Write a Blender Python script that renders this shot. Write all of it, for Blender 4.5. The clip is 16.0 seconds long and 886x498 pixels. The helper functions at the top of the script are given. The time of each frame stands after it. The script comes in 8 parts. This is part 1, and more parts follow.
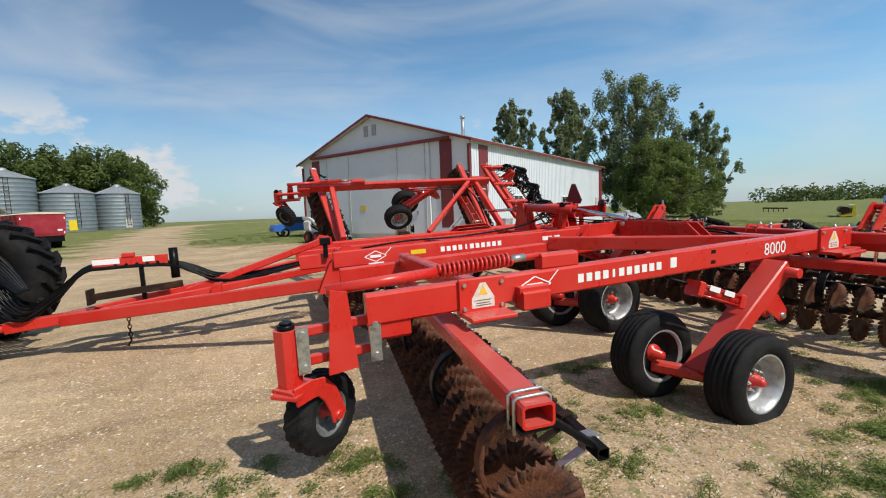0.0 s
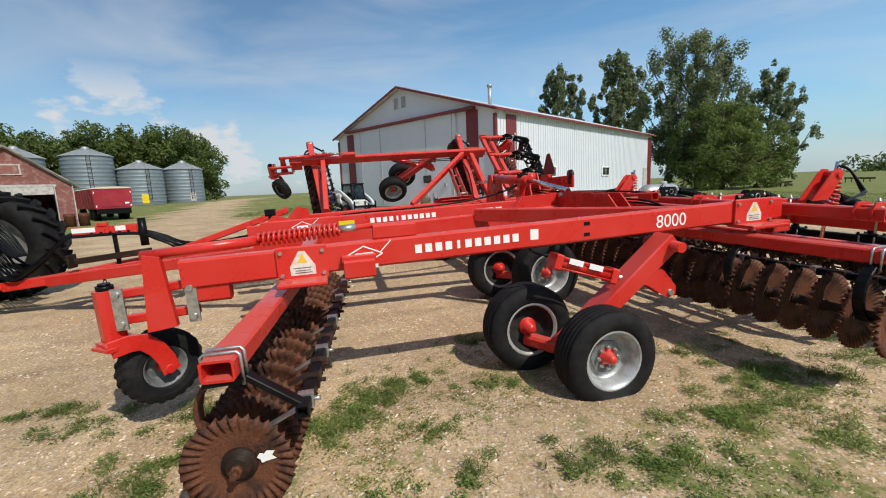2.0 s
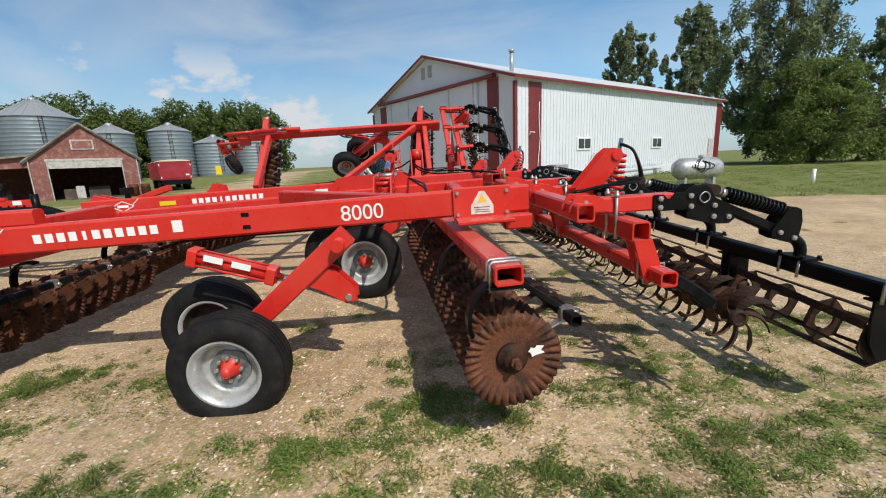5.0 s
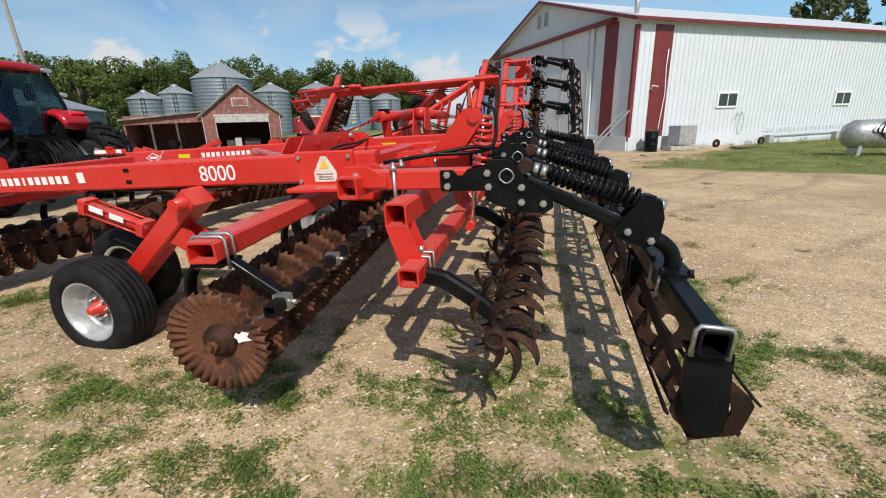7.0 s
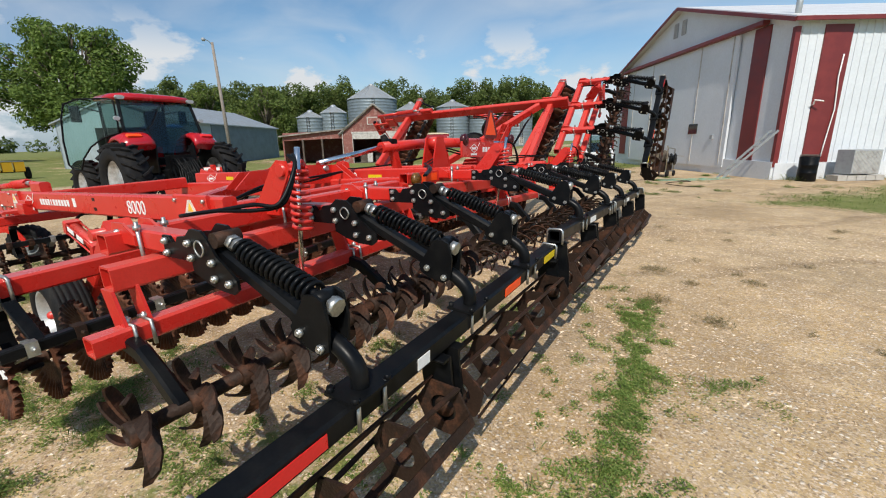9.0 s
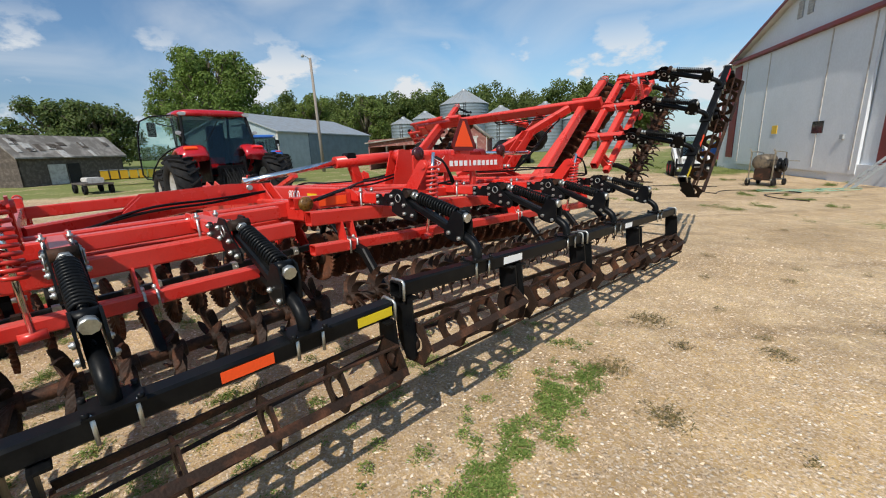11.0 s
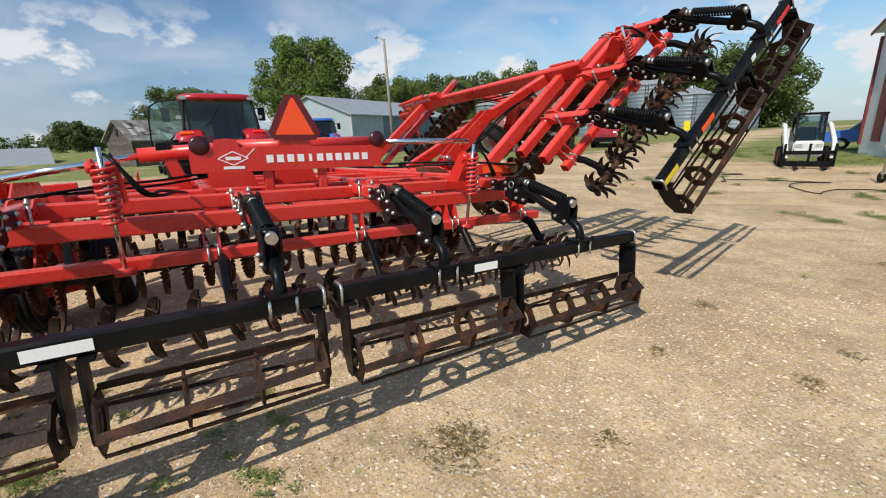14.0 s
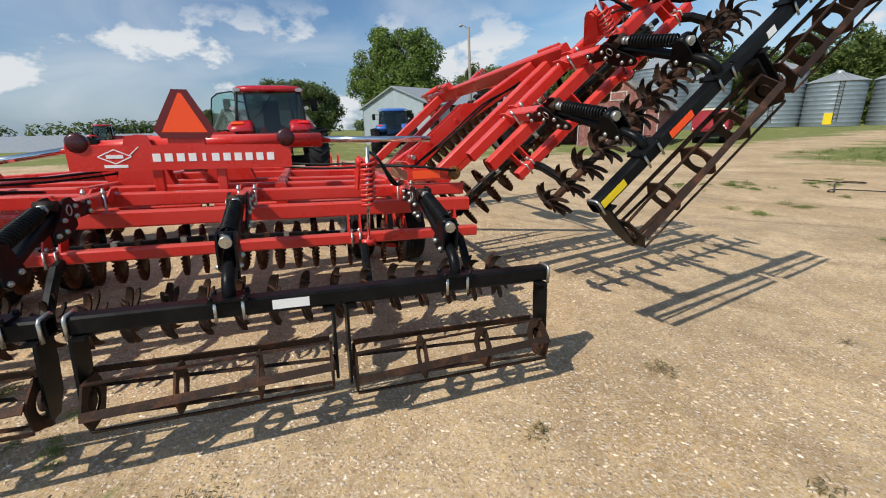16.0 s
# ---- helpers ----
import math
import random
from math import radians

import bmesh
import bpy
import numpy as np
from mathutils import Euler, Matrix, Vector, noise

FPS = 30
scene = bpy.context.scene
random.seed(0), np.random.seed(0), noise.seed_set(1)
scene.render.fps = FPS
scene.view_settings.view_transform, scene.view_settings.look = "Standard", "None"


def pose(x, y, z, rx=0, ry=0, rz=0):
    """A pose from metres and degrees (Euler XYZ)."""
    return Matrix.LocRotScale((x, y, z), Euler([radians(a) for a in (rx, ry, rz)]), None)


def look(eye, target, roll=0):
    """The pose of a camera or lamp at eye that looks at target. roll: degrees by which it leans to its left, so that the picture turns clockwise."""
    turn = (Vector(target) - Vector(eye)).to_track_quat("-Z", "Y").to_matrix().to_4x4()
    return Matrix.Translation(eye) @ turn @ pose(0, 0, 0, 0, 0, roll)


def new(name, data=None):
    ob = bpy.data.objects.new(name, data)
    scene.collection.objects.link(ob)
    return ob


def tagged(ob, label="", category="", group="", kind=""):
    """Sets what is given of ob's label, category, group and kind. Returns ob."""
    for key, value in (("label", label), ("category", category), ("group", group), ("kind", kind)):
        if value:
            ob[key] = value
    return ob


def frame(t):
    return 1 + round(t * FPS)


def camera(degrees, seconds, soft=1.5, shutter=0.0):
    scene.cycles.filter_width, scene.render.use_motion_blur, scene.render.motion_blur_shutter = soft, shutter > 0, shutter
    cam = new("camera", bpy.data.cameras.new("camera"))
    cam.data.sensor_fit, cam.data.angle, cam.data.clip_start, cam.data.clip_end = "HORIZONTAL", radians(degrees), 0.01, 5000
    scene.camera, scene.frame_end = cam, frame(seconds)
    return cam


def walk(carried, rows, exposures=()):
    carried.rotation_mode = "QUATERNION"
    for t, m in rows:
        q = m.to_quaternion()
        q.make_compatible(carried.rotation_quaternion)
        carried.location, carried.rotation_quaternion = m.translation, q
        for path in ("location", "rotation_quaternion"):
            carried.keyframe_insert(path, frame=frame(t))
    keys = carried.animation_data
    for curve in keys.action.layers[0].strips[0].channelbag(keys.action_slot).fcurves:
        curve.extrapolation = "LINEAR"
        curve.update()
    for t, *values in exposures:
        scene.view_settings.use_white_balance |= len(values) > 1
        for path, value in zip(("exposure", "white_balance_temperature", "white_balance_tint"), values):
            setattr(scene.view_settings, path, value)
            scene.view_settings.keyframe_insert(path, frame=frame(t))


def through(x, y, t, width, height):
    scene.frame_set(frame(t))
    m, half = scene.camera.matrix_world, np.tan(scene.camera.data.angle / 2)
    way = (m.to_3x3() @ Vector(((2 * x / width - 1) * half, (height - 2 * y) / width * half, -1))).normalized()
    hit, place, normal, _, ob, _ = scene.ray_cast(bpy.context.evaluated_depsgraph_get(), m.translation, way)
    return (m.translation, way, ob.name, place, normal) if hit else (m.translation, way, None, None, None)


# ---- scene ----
cam = camera(93.94, 16.0, soft=1.1)
PATH = [
    (0, (-0.027, -0.014, 1.709), (-0.052, 1.978, 1.531), -2.12),
    (0.5, (0.385, -0.102, 1.675), (0.338, 1.886, 1.460), -1.34),
    (1, (0.786, -0.194, 1.637), (0.617, 1.782, 1.378), -1.74),
    (1.5, (1.191, -0.178, 1.632), (0.948, 1.787, 1.348), -2.11),
    (2, (1.574, 0.042, 1.630), (1.298, 2.000, 1.333), -2.45),
    (2.5, (2.022, 0.178, 1.610), (1.713, 2.131, 1.307), -2.56),
    (3, (2.485, 0.326, 1.630), (2.143, 2.272, 1.318), -2.58),
    (3.5, (2.970, 0.572, 1.640), (2.582, 2.506, 1.309), -2.54),
    (4, (3.510, 0.755, 1.617), (3.063, 2.672, 1.263), -2.34),
    (4.5, (4.020, 0.966, 1.587), (3.502, 2.860, 1.204), -2.31),
    (5, (4.562, 1.186, 1.593), (3.965, 3.050, 1.181), -2.42),
    (5.2, (4.797, 1.264, 1.585), (4.165, 3.114, 1.160), -2.42),
    (7.3, (6.370, 2.589, 1.551), (5.168, 4.076, 0.962), -1.66),
    (7.5, (6.467, 2.739, 1.558), (5.211, 4.182, 0.973), -1.54),
    (8, (6.821, 3.145, 1.613), (5.446, 4.488, 1.060), -1.30),
    (8.2, (6.924, 3.307, 1.634), (5.508, 4.614, 1.098), -1.23),
    (10.3, (7.587, 5.136, 1.796), (5.848, 5.996, 1.311), -1.80),
    (10.5, (7.587, 5.341, 1.788), (5.831, 6.168, 1.306), -1.92),
    (11, (7.526, 5.922, 1.797), (5.731, 6.669, 1.328), -1.96),
    (11.5, (7.328, 6.493, 1.800), (5.498, 7.153, 1.335), -2.04),
    (12, (7.209, 7.001, 1.788), (5.351, 7.574, 1.318), -1.95),
    (12.5, (7.073, 7.462, 1.792), (5.195, 7.951, 1.305), -2.05),
    (13, (6.872, 7.982, 1.800), (4.984, 8.401, 1.291), -2.35),
    (13.5, (6.774, 8.503, 1.782), (4.881, 8.875, 1.256), -2.19),
    (14, (6.679, 9.013, 1.772), (4.776, 9.324, 1.239), -2.10),
    (14.5, (6.541, 9.488, 1.795), (4.629, 9.722, 1.260), -1.97),
    (15, (6.477, 9.942, 1.801), (4.557, 10.091, 1.262), -1.71),
    (15.5, (6.321, 10.379, 1.791), (4.398, 10.413, 1.242), -1.60),
    (16, (6.123, 10.766, 1.810), (4.207, 10.653, 1.246), -1.36),
]
walk(cam, [(t, look(eye, target, roll)) for t, eye, target, roll in PATH],
     exposures=((0.0, -0.29), (5.0, -0.27), (8.0, -0.21), (11.0, -0.12), (12.5, -0.04), (14.5, -0.1), (16.0, -0.15)))

# ---- light ----
SUN_EL, SUN_AZ = 47.0, -43.0          # degrees; azimuth counted from +x, towards the sun
sun_from = Vector((math.cos(radians(SUN_EL)) * math.cos(radians(SUN_AZ)),
                   math.cos(radians(SUN_EL)) * math.sin(radians(SUN_AZ)), math.sin(radians(SUN_EL))))
sun = new("sun", bpy.data.lights.new("sun", "SUN"))
sun.data.energy, sun.data.angle, sun.data.color = 4.9, radians(0.55), (1.0, 0.94, 0.84)
sun.rotation_euler = sun_from.to_track_quat("Z", "Y").to_euler()

world = bpy.data.worlds.new("sky")
scene.world = world
world.use_nodes = True
wn, wl = world.node_tree.nodes, world.node_tree.links
wn.clear()
w_out = wn.new("ShaderNodeOutputWorld")
w_bg = wn.new("ShaderNodeBackground")
w_bg.inputs["Strength"].default_value = 0.126
w_sky = wn.new("ShaderNodeTexSky")
w_sky.sky_type, w_sky.sun_disc = "NISHITA", False
w_sky.sun_elevation, w_sky.sun_rotation = radians(SUN_EL), radians(90.0 - SUN_AZ)
w_sky.altitude, w_sky.air_density, w_sky.dust_density, w_sky.ozone_density = 300, 1.0, 0.7, 1.4
w_co = wn.new("ShaderNodeTexCoord")
w_sep = wn.new("ShaderNodeSeparateXYZ")
wl.new(w_co.outputs["Generated"], w_sep.inputs[0])
# clouds: flat puffs low in the sky and thin streaks above
w_map = wn.new("ShaderNodeMapping")
w_map.inputs["Scale"].default_value = (1.0, 1.0, 1.9)
wl.new(w_co.outputs["Generated"], w_map.inputs[0])
w_no = wn.new("ShaderNodeTexNoise")
w_no.inputs["Scale"].default_value, w_no.inputs["Detail"].default_value, w_no.inputs["Roughness"].default_value = 5.2, 10.0, 0.56
wl.new(w_map.outputs[0], w_no.inputs["Vector"])
w_puff = wn.new("ShaderNodeMapRange")
w_puff.inputs["From Min"].default_value, w_puff.inputs["From Max"].default_value = 0.54, 0.6
wl.new(w_no.outputs[0], w_puff.inputs["Value"])
w_low = wn.new("ShaderNodeMapRange")
w_low.inputs["From Min"].default_value, w_low.inputs["From Max"].default_value = 0.26, 0.17
wl.new(w_sep.outputs["Z"], w_low.inputs["Value"])
w_pl = wn.new("ShaderNodeMath")
w_pl.operation = "MULTIPLY"
w_west = wn.new("ShaderNodeMapRange")
w_west.inputs["From Min"].default_value, w_west.inputs["From Max"].default_value = 0.25, -0.05
wl.new(w_sep.outputs["X"], w_west.inputs["Value"])
w_lw = wn.new("ShaderNodeMath")
w_lw.operation = "MULTIPLY"
wl.new(w_low.outputs[0], w_lw.inputs[0]); wl.new(w_west.outputs[0], w_lw.inputs[1])
wl.new(w_puff.outputs[0], w_pl.inputs[0]); wl.new(w_lw.outputs[0], w_pl.inputs[1])
w_map2 = wn.new("ShaderNodeMapping")
w_map2.inputs["Scale"].default_value = (0.9, 2.2, 5.0)
w_map2.inputs["Rotation"].default_value = (0.1, 0.12, 0.6)
wl.new(w_co.outputs["Generated"], w_map2.inputs[0])
w_no2 = wn.new("ShaderNodeTexNoise")
w_no2.inputs["Scale"].default_value, w_no2.inputs["Detail"].default_value, w_no2.inputs["Distortion"].default_value = 1.7, 8.0, 0.6
wl.new(w_map2.outputs[0], w_no2.inputs["Vector"])
w_cir = wn.new("ShaderNodeMapRange")
w_cir.inputs["From Min"].default_value, w_cir.inputs["From Max"].default_value, w_cir.inputs["To Max"].default_value = 0.4, 0.8, 0.55
wl.new(w_no2.outputs[0], w_cir.inputs["Value"])
w_max = wn.new("ShaderNodeMath")
w_max.operation = "MAXIMUM"
wl.new(w_pl.outputs[0], w_max.inputs[0]); wl.new(w_cir.outputs[0], w_max.inputs[1])
w_mix = wn.new("ShaderNodeMix")
w_mix.data_type = "RGBA"
w_mix.inputs["B"].default_value = (6.4, 6.7, 7.0, 1)
wl.new(w_max.outputs[0], w_mix.inputs["Factor"])
w_hue = wn.new("ShaderNodeMix")
w_hue.data_type, w_hue.blend_type = "RGBA", "MULTIPLY"
w_hue.inputs["Factor"].default_value = 1.0
w_hue.inputs["B"].default_value = (0.88, 1.06, 1.1, 1)
# thin high veil towards the north-east
w_dot = wn.new("ShaderNodeVectorMath")
w_dot.operation = "DOT_PRODUCT"
w_dot.inputs[1].default_value = (0.62, 0.78, 0.0)
wl.new(w_co.outputs["Generated"], w_dot.inputs[0])
w_veil = wn.new("ShaderNodeMapRange")
w_veil.inputs["From Min"].default_value, w_veil.inputs["From Max"].default_value = 0.35, 0.95
wl.new(w_dot.outputs["Value"], w_veil.inputs["Value"])
w_lift = wn.new("ShaderNodeMix")
w_lift.data_type, w_lift.blend_type = "RGBA", "MULTIPLY"
w_lift.inputs["B"].default_value = (1.25, 1.42, 1.44, 1)
wl.new(w_veil.outputs[0], w_lift.inputs["Factor"]); wl.new(w_sky.outputs[0], w_lift.inputs["A"])
# the south-western sky is a deeper grey-blue
w_dot2 = wn.new("ShaderNodeVectorMath")
w_dot2.operation = "DOT_PRODUCT"
w_dot2.inputs[1].default_value = (-0.86, -0.5, 0.0)
wl.new(w_co.outputs["Generated"], w_dot2.inputs[0])
w_deep = wn.new("ShaderNodeMapRange")
w_deep.inputs["From Min"].default_value, w_deep.inputs["From Max"].default_value = 0.7, 1.0
wl.new(w_dot2.outputs["Value"], w_deep.inputs["Value"])
w_drop = wn.new("ShaderNodeMix")
w_drop.data_type, w_drop.blend_type = "RGBA", "MULTIPLY"
w_drop.inputs["B"].default_value = (0.66, 0.7, 0.8, 1)
wl.new(w_deep.outputs[0], w_drop.inputs["Factor"])
wl.new(w_lift.outputs["Result"], w_hue.inputs["A"])
# pale haze towards the horizon
w_haze = wn.new("ShaderNodeMapRange")
w_haze.inputs["From Min"].default_value, w_haze.inputs["From Max"].default_value, w_haze.inputs["To Max"].default_value = 0.2, -0.02, 0.8
wl.new(w_sep.outputs["Z"], w_haze.inputs["Value"])
w_pale = wn.new("ShaderNodeMix")
w_pale.data_type = "RGBA"
w_pale.inputs["B"].default_value = (3.5, 4.35, 5.2, 1)
wl.new(w_haze.outputs[0], w_pale.inputs["Factor"]); wl.new(w_hue.outputs["Result"], w_pale.inputs["A"])
wl.new(w_pale.outputs["Result"], w_drop.inputs["A"])
wl.new(w_drop.outputs["Result"], w_mix.inputs["A"])
wl.new(w_mix.outputs["Result"], w_bg.inputs["Color"])
wl.new(w_bg.outputs[0], w_out.inputs[0])


# ---- materials ----
def material(name, base, rough=0.5, metal=0.0, spots=None, scale=6.0, low=0.45, high=0.65, bump=0.0, bump_scale=60.0,
             fine=0.12, fine_scale=90.0, coat=0.0, spec=0.5, per_object=0.0, up_tint=None):
    """A painted, rusty or mineral surface: base colour, a second colour in blotches, fine grain in value, relief."""
    m = bpy.data.materials.new(name)
    m.use_nodes = True
    n, l = m.node_tree.nodes, m.node_tree.links
    b = n["Principled BSDF"]
    b.inputs["Roughness"].default_value, b.inputs["Metallic"].default_value = rough, metal
    b.inputs["Coat Weight"].default_value = coat
    b.inputs["Specular IOR Level"].default_value = spec
    co = n.new("ShaderNodeTexCoord")
    blot = n.new("ShaderNodeTexNoise")
    blot.inputs["Scale"].default_value, blot.inputs["Detail"].default_value, blot.inputs["Roughness"].default_value = scale, 7.0, 0.62
    l.new(co.outputs["Object"], blot.inputs["Vector"])
    ramp = n.new("ShaderNodeMapRange")
    ramp.inputs["From Min"].default_value, ramp.inputs["From Max"].default_value = low, high
    l.new(blot.outputs[0], ramp.inputs["Value"])
    mix = n.new("ShaderNodeMix")
    mix.data_type = "RGBA"
    mix.inputs["A"].default_value, mix.inputs["B"].default_value = (*base, 1), (*(spots or base), 1)
    l.new(ramp.outputs[0], mix.inputs["Factor"])
    grain = n.new("ShaderNodeTexNoise")
    grain.inputs["Scale"].default_value, grain.inputs["Detail"].default_value = fine_scale, 4.0
    l.new(co.outputs["Object"], grain.inputs["Vector"])
    gr = n.new("ShaderNodeMapRange")
    gr.inputs["From Min"].default_value, gr.inputs["From Max"].default_value = 0.3, 0.7
    gr.inputs["To Min"].default_value, gr.inputs["To Max"].default_value = 1 - fine, 1 + fine
    l.new(grain.outputs[0], gr.inputs["Value"])
    hsv = n.new("ShaderNodeHueSaturation")
    l.new(mix.outputs["Result"], hsv.inputs["Color"])
    value = gr.outputs[0]
    if per_object:
        info = n.new("ShaderNodeObjectInfo")
        pr = n.new("ShaderNodeMapRange")
        pr.inputs["To Min"].default_value, pr.inputs["To Max"].default_value = 1 - per_object, 1 + per_object
        l.new(info.outputs["Random"], pr.inputs["Value"])
        mul = n.new("ShaderNodeMath")
        mul.operation = "MULTIPLY"
        l.new(value, mul.inputs[0]); l.new(pr.outputs[0], mul.inputs[1])
        value = mul.outputs[0]
    l.new(value, hsv.inputs["Value"])
    colour = hsv.outputs[0]
    if up_tint:
        # a paler colour mixed in on faces that look up
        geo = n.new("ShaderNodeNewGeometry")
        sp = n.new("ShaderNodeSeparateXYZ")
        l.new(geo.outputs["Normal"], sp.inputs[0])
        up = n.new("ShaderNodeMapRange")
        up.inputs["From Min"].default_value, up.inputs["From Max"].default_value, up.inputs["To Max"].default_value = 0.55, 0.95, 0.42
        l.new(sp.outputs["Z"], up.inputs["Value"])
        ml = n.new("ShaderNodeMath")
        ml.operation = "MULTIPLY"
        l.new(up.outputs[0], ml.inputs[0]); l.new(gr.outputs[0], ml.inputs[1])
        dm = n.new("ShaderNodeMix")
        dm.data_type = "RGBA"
        dm.inputs["B"].default_value = (*up_tint, 1)
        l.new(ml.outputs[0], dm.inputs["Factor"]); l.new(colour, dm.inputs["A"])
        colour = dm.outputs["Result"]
    l.new(colour, b.inputs["Base Color"])
    rr = n.new("ShaderNodeMapRange")
    rr.inputs["From Min"].default_value, rr.inputs["From Max"].default_value = 0.3, 0.7
    rr.inputs["To Min"].default_value, rr.inputs["To Max"].default_value = max(0.02, rough - 0.1), min(1.0, rough + 0.12)
    l.new(blot.outputs[0], rr.inputs["Value"])
    l.new(rr.outputs[0], b.inputs["Roughness"])
    if bump:
        bn = n.new("ShaderNodeTexNoise")
        bn.inputs["Scale"].default_value, bn.inputs["Detail"].default_value = bump_scale, 6.0
        l.new(co.outputs["Object"], bn.inputs["Vector"])
        bp = n.new("ShaderNodeBump")
        bp.inputs["Strength"].default_value, bp.inputs["Distance"].default_value = bump, 0.02
        l.new(bn.outputs[0], bp.inputs["Height"])
        l.new(bp.outputs[0], b.inputs["Normal"])
    return m


RED = material("red_paint", (0.58, 0.024, 0.016), 0.3, spots=(0.6, 0.038, 0.027), scale=2.5, fine=0.06, bump=0.02, bump_scale=25, spec=0.5, up_tint=(0.6, 0.18, 0.145))
BLACK = material("black_paint", (0.0042, 0.0048, 0.0058), 0.36, spots=(0.009, 0.009, 0.009), scale=7.0, fine=0.2, spec=0.14)
RUST = material("rusty_steel", (0.125, 0.05, 0.028), 0.6, 0.1, spots=(0.045, 0.025, 0.019), scale=9.0, fine=0.25, bump=0.25, bump_scale=70, spec=0.16, per_object=0.2)
RUST_DARK = material("dark_rusty_steel", (0.03, 0.018, 0.013), 0.6, 0.1, spots=(0.1, 0.042, 0.023), scale=7.0, low=0.5, high=0.7, fine=0.25, bump=0.2, bump_scale=60, spec=0.16, per_object=0.25)
STEEL = material("zinc_steel", (0.55, 0.55, 0.52), 0.38, 0.85, spots=(0.35, 0.34, 0.31), scale=20, fine=0.1)
CHROME = material("chrome_rod", (0.75, 0.75, 0.75), 0.12, 1.0, scale=12, fine=0.04)
RIM = material("silver_rim_paint", (0.5, 0.51, 0.51), 0.42, 0.45, spots=(0.3, 0.29, 0.27), scale=6, fine=0.1)
TYRE = material("tyre_rubber", (0.01, 0.01, 0.011), 0.7, spots=(0.03, 0.027, 0.023), scale=7, low=0.45, high=0.8, fine=0.25, bump=0.15, bump_scale=80, spec=0.16)
WHITE = material("white_lettering", (0.82, 0.82, 0.8), 0.5, fine=0.03)
YELLOW = material("yellow_reflector", (0.75, 0.55, 0.015), 0.35, fine=0.05)
ORANGE = material("orange_reflector", (0.95, 0.085, 0.01), 0.4, fine=0.05)
REDREF = material("red_reflector", (0.72, 0.02, 0.02), 0.3, fine=0.05)
WARN = material("warning_yellow", (0.8, 0.5, 0.05), 0.5, fine=0.05)
CREAM = material("faded_white_film", (0.72, 0.68, 0.6), 0.5, spots=(0.6, 0.5, 0.42), scale=14, fine=0.06)
GLASS_DARK = material("tinted_glass", (0.02, 0.026, 0.028), 0.06, fine=0.02, spec=0.9)


# ---- mesh helpers ----
def frame_of(p, q, up=(0, 0, 1)):
    p, q = Vector(p), Vector(q)
    x = (q - p).normalized()
    y = Vector(up).cross(x)
    if y.length < 1e-4:
        y = Vector((0, 1, 0)).cross(x)
    y.normalize()
    return p, q, x, y, x.cross(y)


def rounded(w, h, r):
    """Outline of a rectangle with chamfered corners, counter-clockwise."""
    a, b = w / 2, h / 2
    return [(a, -b + r), (a, b - r), (a - r, b), (-a + r, b), (-a, b - r), (-a, -b + r), (-a + r, -b), (a - r, -b)]


def add_bar(bm, p, q, w, h, r=0.008, hollow=0.0, up=(0, 0, 1)):
    """A rectangular steel section from p to q, w across and h high; hollow: wall thickness of an open-ended tube."""
    p, q, x, y, z = frame_of(p, q, up)
    ring = lambda c, o: [bm.verts.new(c + y * a + z * b) for a, b in o]
    o = rounded(w, h, r)
    A, B = ring(p, o), ring(q, o)
    n = len(o)
    for i in range(n):
        bm.faces.new((A[i], A[(i + 1) % n], B[(i + 1) % n], B[i]))
    if hollow:
        o2 = rounded(w - 2 * hollow, h - 2 * hollow, max(0.001, r - hollow * 0.3))
        A2, B2 = ring(p, o2), ring(q, o2)
        for i in range(n):
            j = (i + 1) % n
            bm.faces.new((A2[j], A2[i], B2[i], B2[j]))
            bm.faces.new((A[j], A[i], A2[i], A2[j]))
            bm.faces.new((B[i], B[j], B2[j], B2[i]))
    else:
        bm.faces.new(A[::-1]); bm.faces.new(B)
    return bm


def add_cyl(bm, p, q, r, n=14, r2=None):
    p, q, x, y, z = frame_of(p, q)
    r2 = r if r2 is None else r2
    ring = lambda c, rad: [bm.verts.new(c + y * math.cos(2 * math.pi * i / n) * rad + z * math.sin(2 * math.pi * i / n) * rad) for i in range(n)]
    A, B = ring(p, r), ring(q, r2)
    for i in range(n):
        bm.faces.new((A[i], A[(i + 1) % n], B[(i + 1) % n], B[i])).smooth = True
    bm.faces.new(A[::-1]); bm.faces.new(B)
    return bm


def add_pipe(bm, pts, r, n=8, closed=False, flat=None):
    """A round (or flat: (w, h)) rod bent along points."""
    pts = [Vector(p) for p in pts]
    rings, side = [], None
    m = len(pts)
    for i, p in enumerate(pts):
        a = pts[i - 1] if i or closed else pts[i]
        b = pts[(i + 1) % m] if i < m - 1 or closed else pts[i]
        t = (b - a).normalized()
        if side is None:
            side = t.cross(Vector((0, 0, 1)))
            if side.length < 1e-3:
                side = t.cross(Vector((0, 1, 0)))
        side = (side - t * side.dot(t)).normalized()
        other = t.cross(side)
        if flat:
            rings.append([bm.verts.new(p + side * u + other * v) for u, v in rounded(flat[0], flat[1], min(flat) * 0.2)])
        else:
            rings.append([bm.verts.new(p + side * math.cos(2 * math.pi * k / n) * r + other * math.sin(2 * math.pi * k / n) * r) for k in range(n)])
    k = len(rings[0])
    for i in range(m if closed else m - 1):
        A, B = rings[i], rings[(i + 1) % m]
        for j in range(k):
            bm.faces.new((A[j], A[(j + 1) % k], B[(j + 1) % k], B[j])).smooth = not flat
    if not closed:
        bm.faces.new(rings[0][::-1]); bm.faces.new(rings[-1])
    return bm


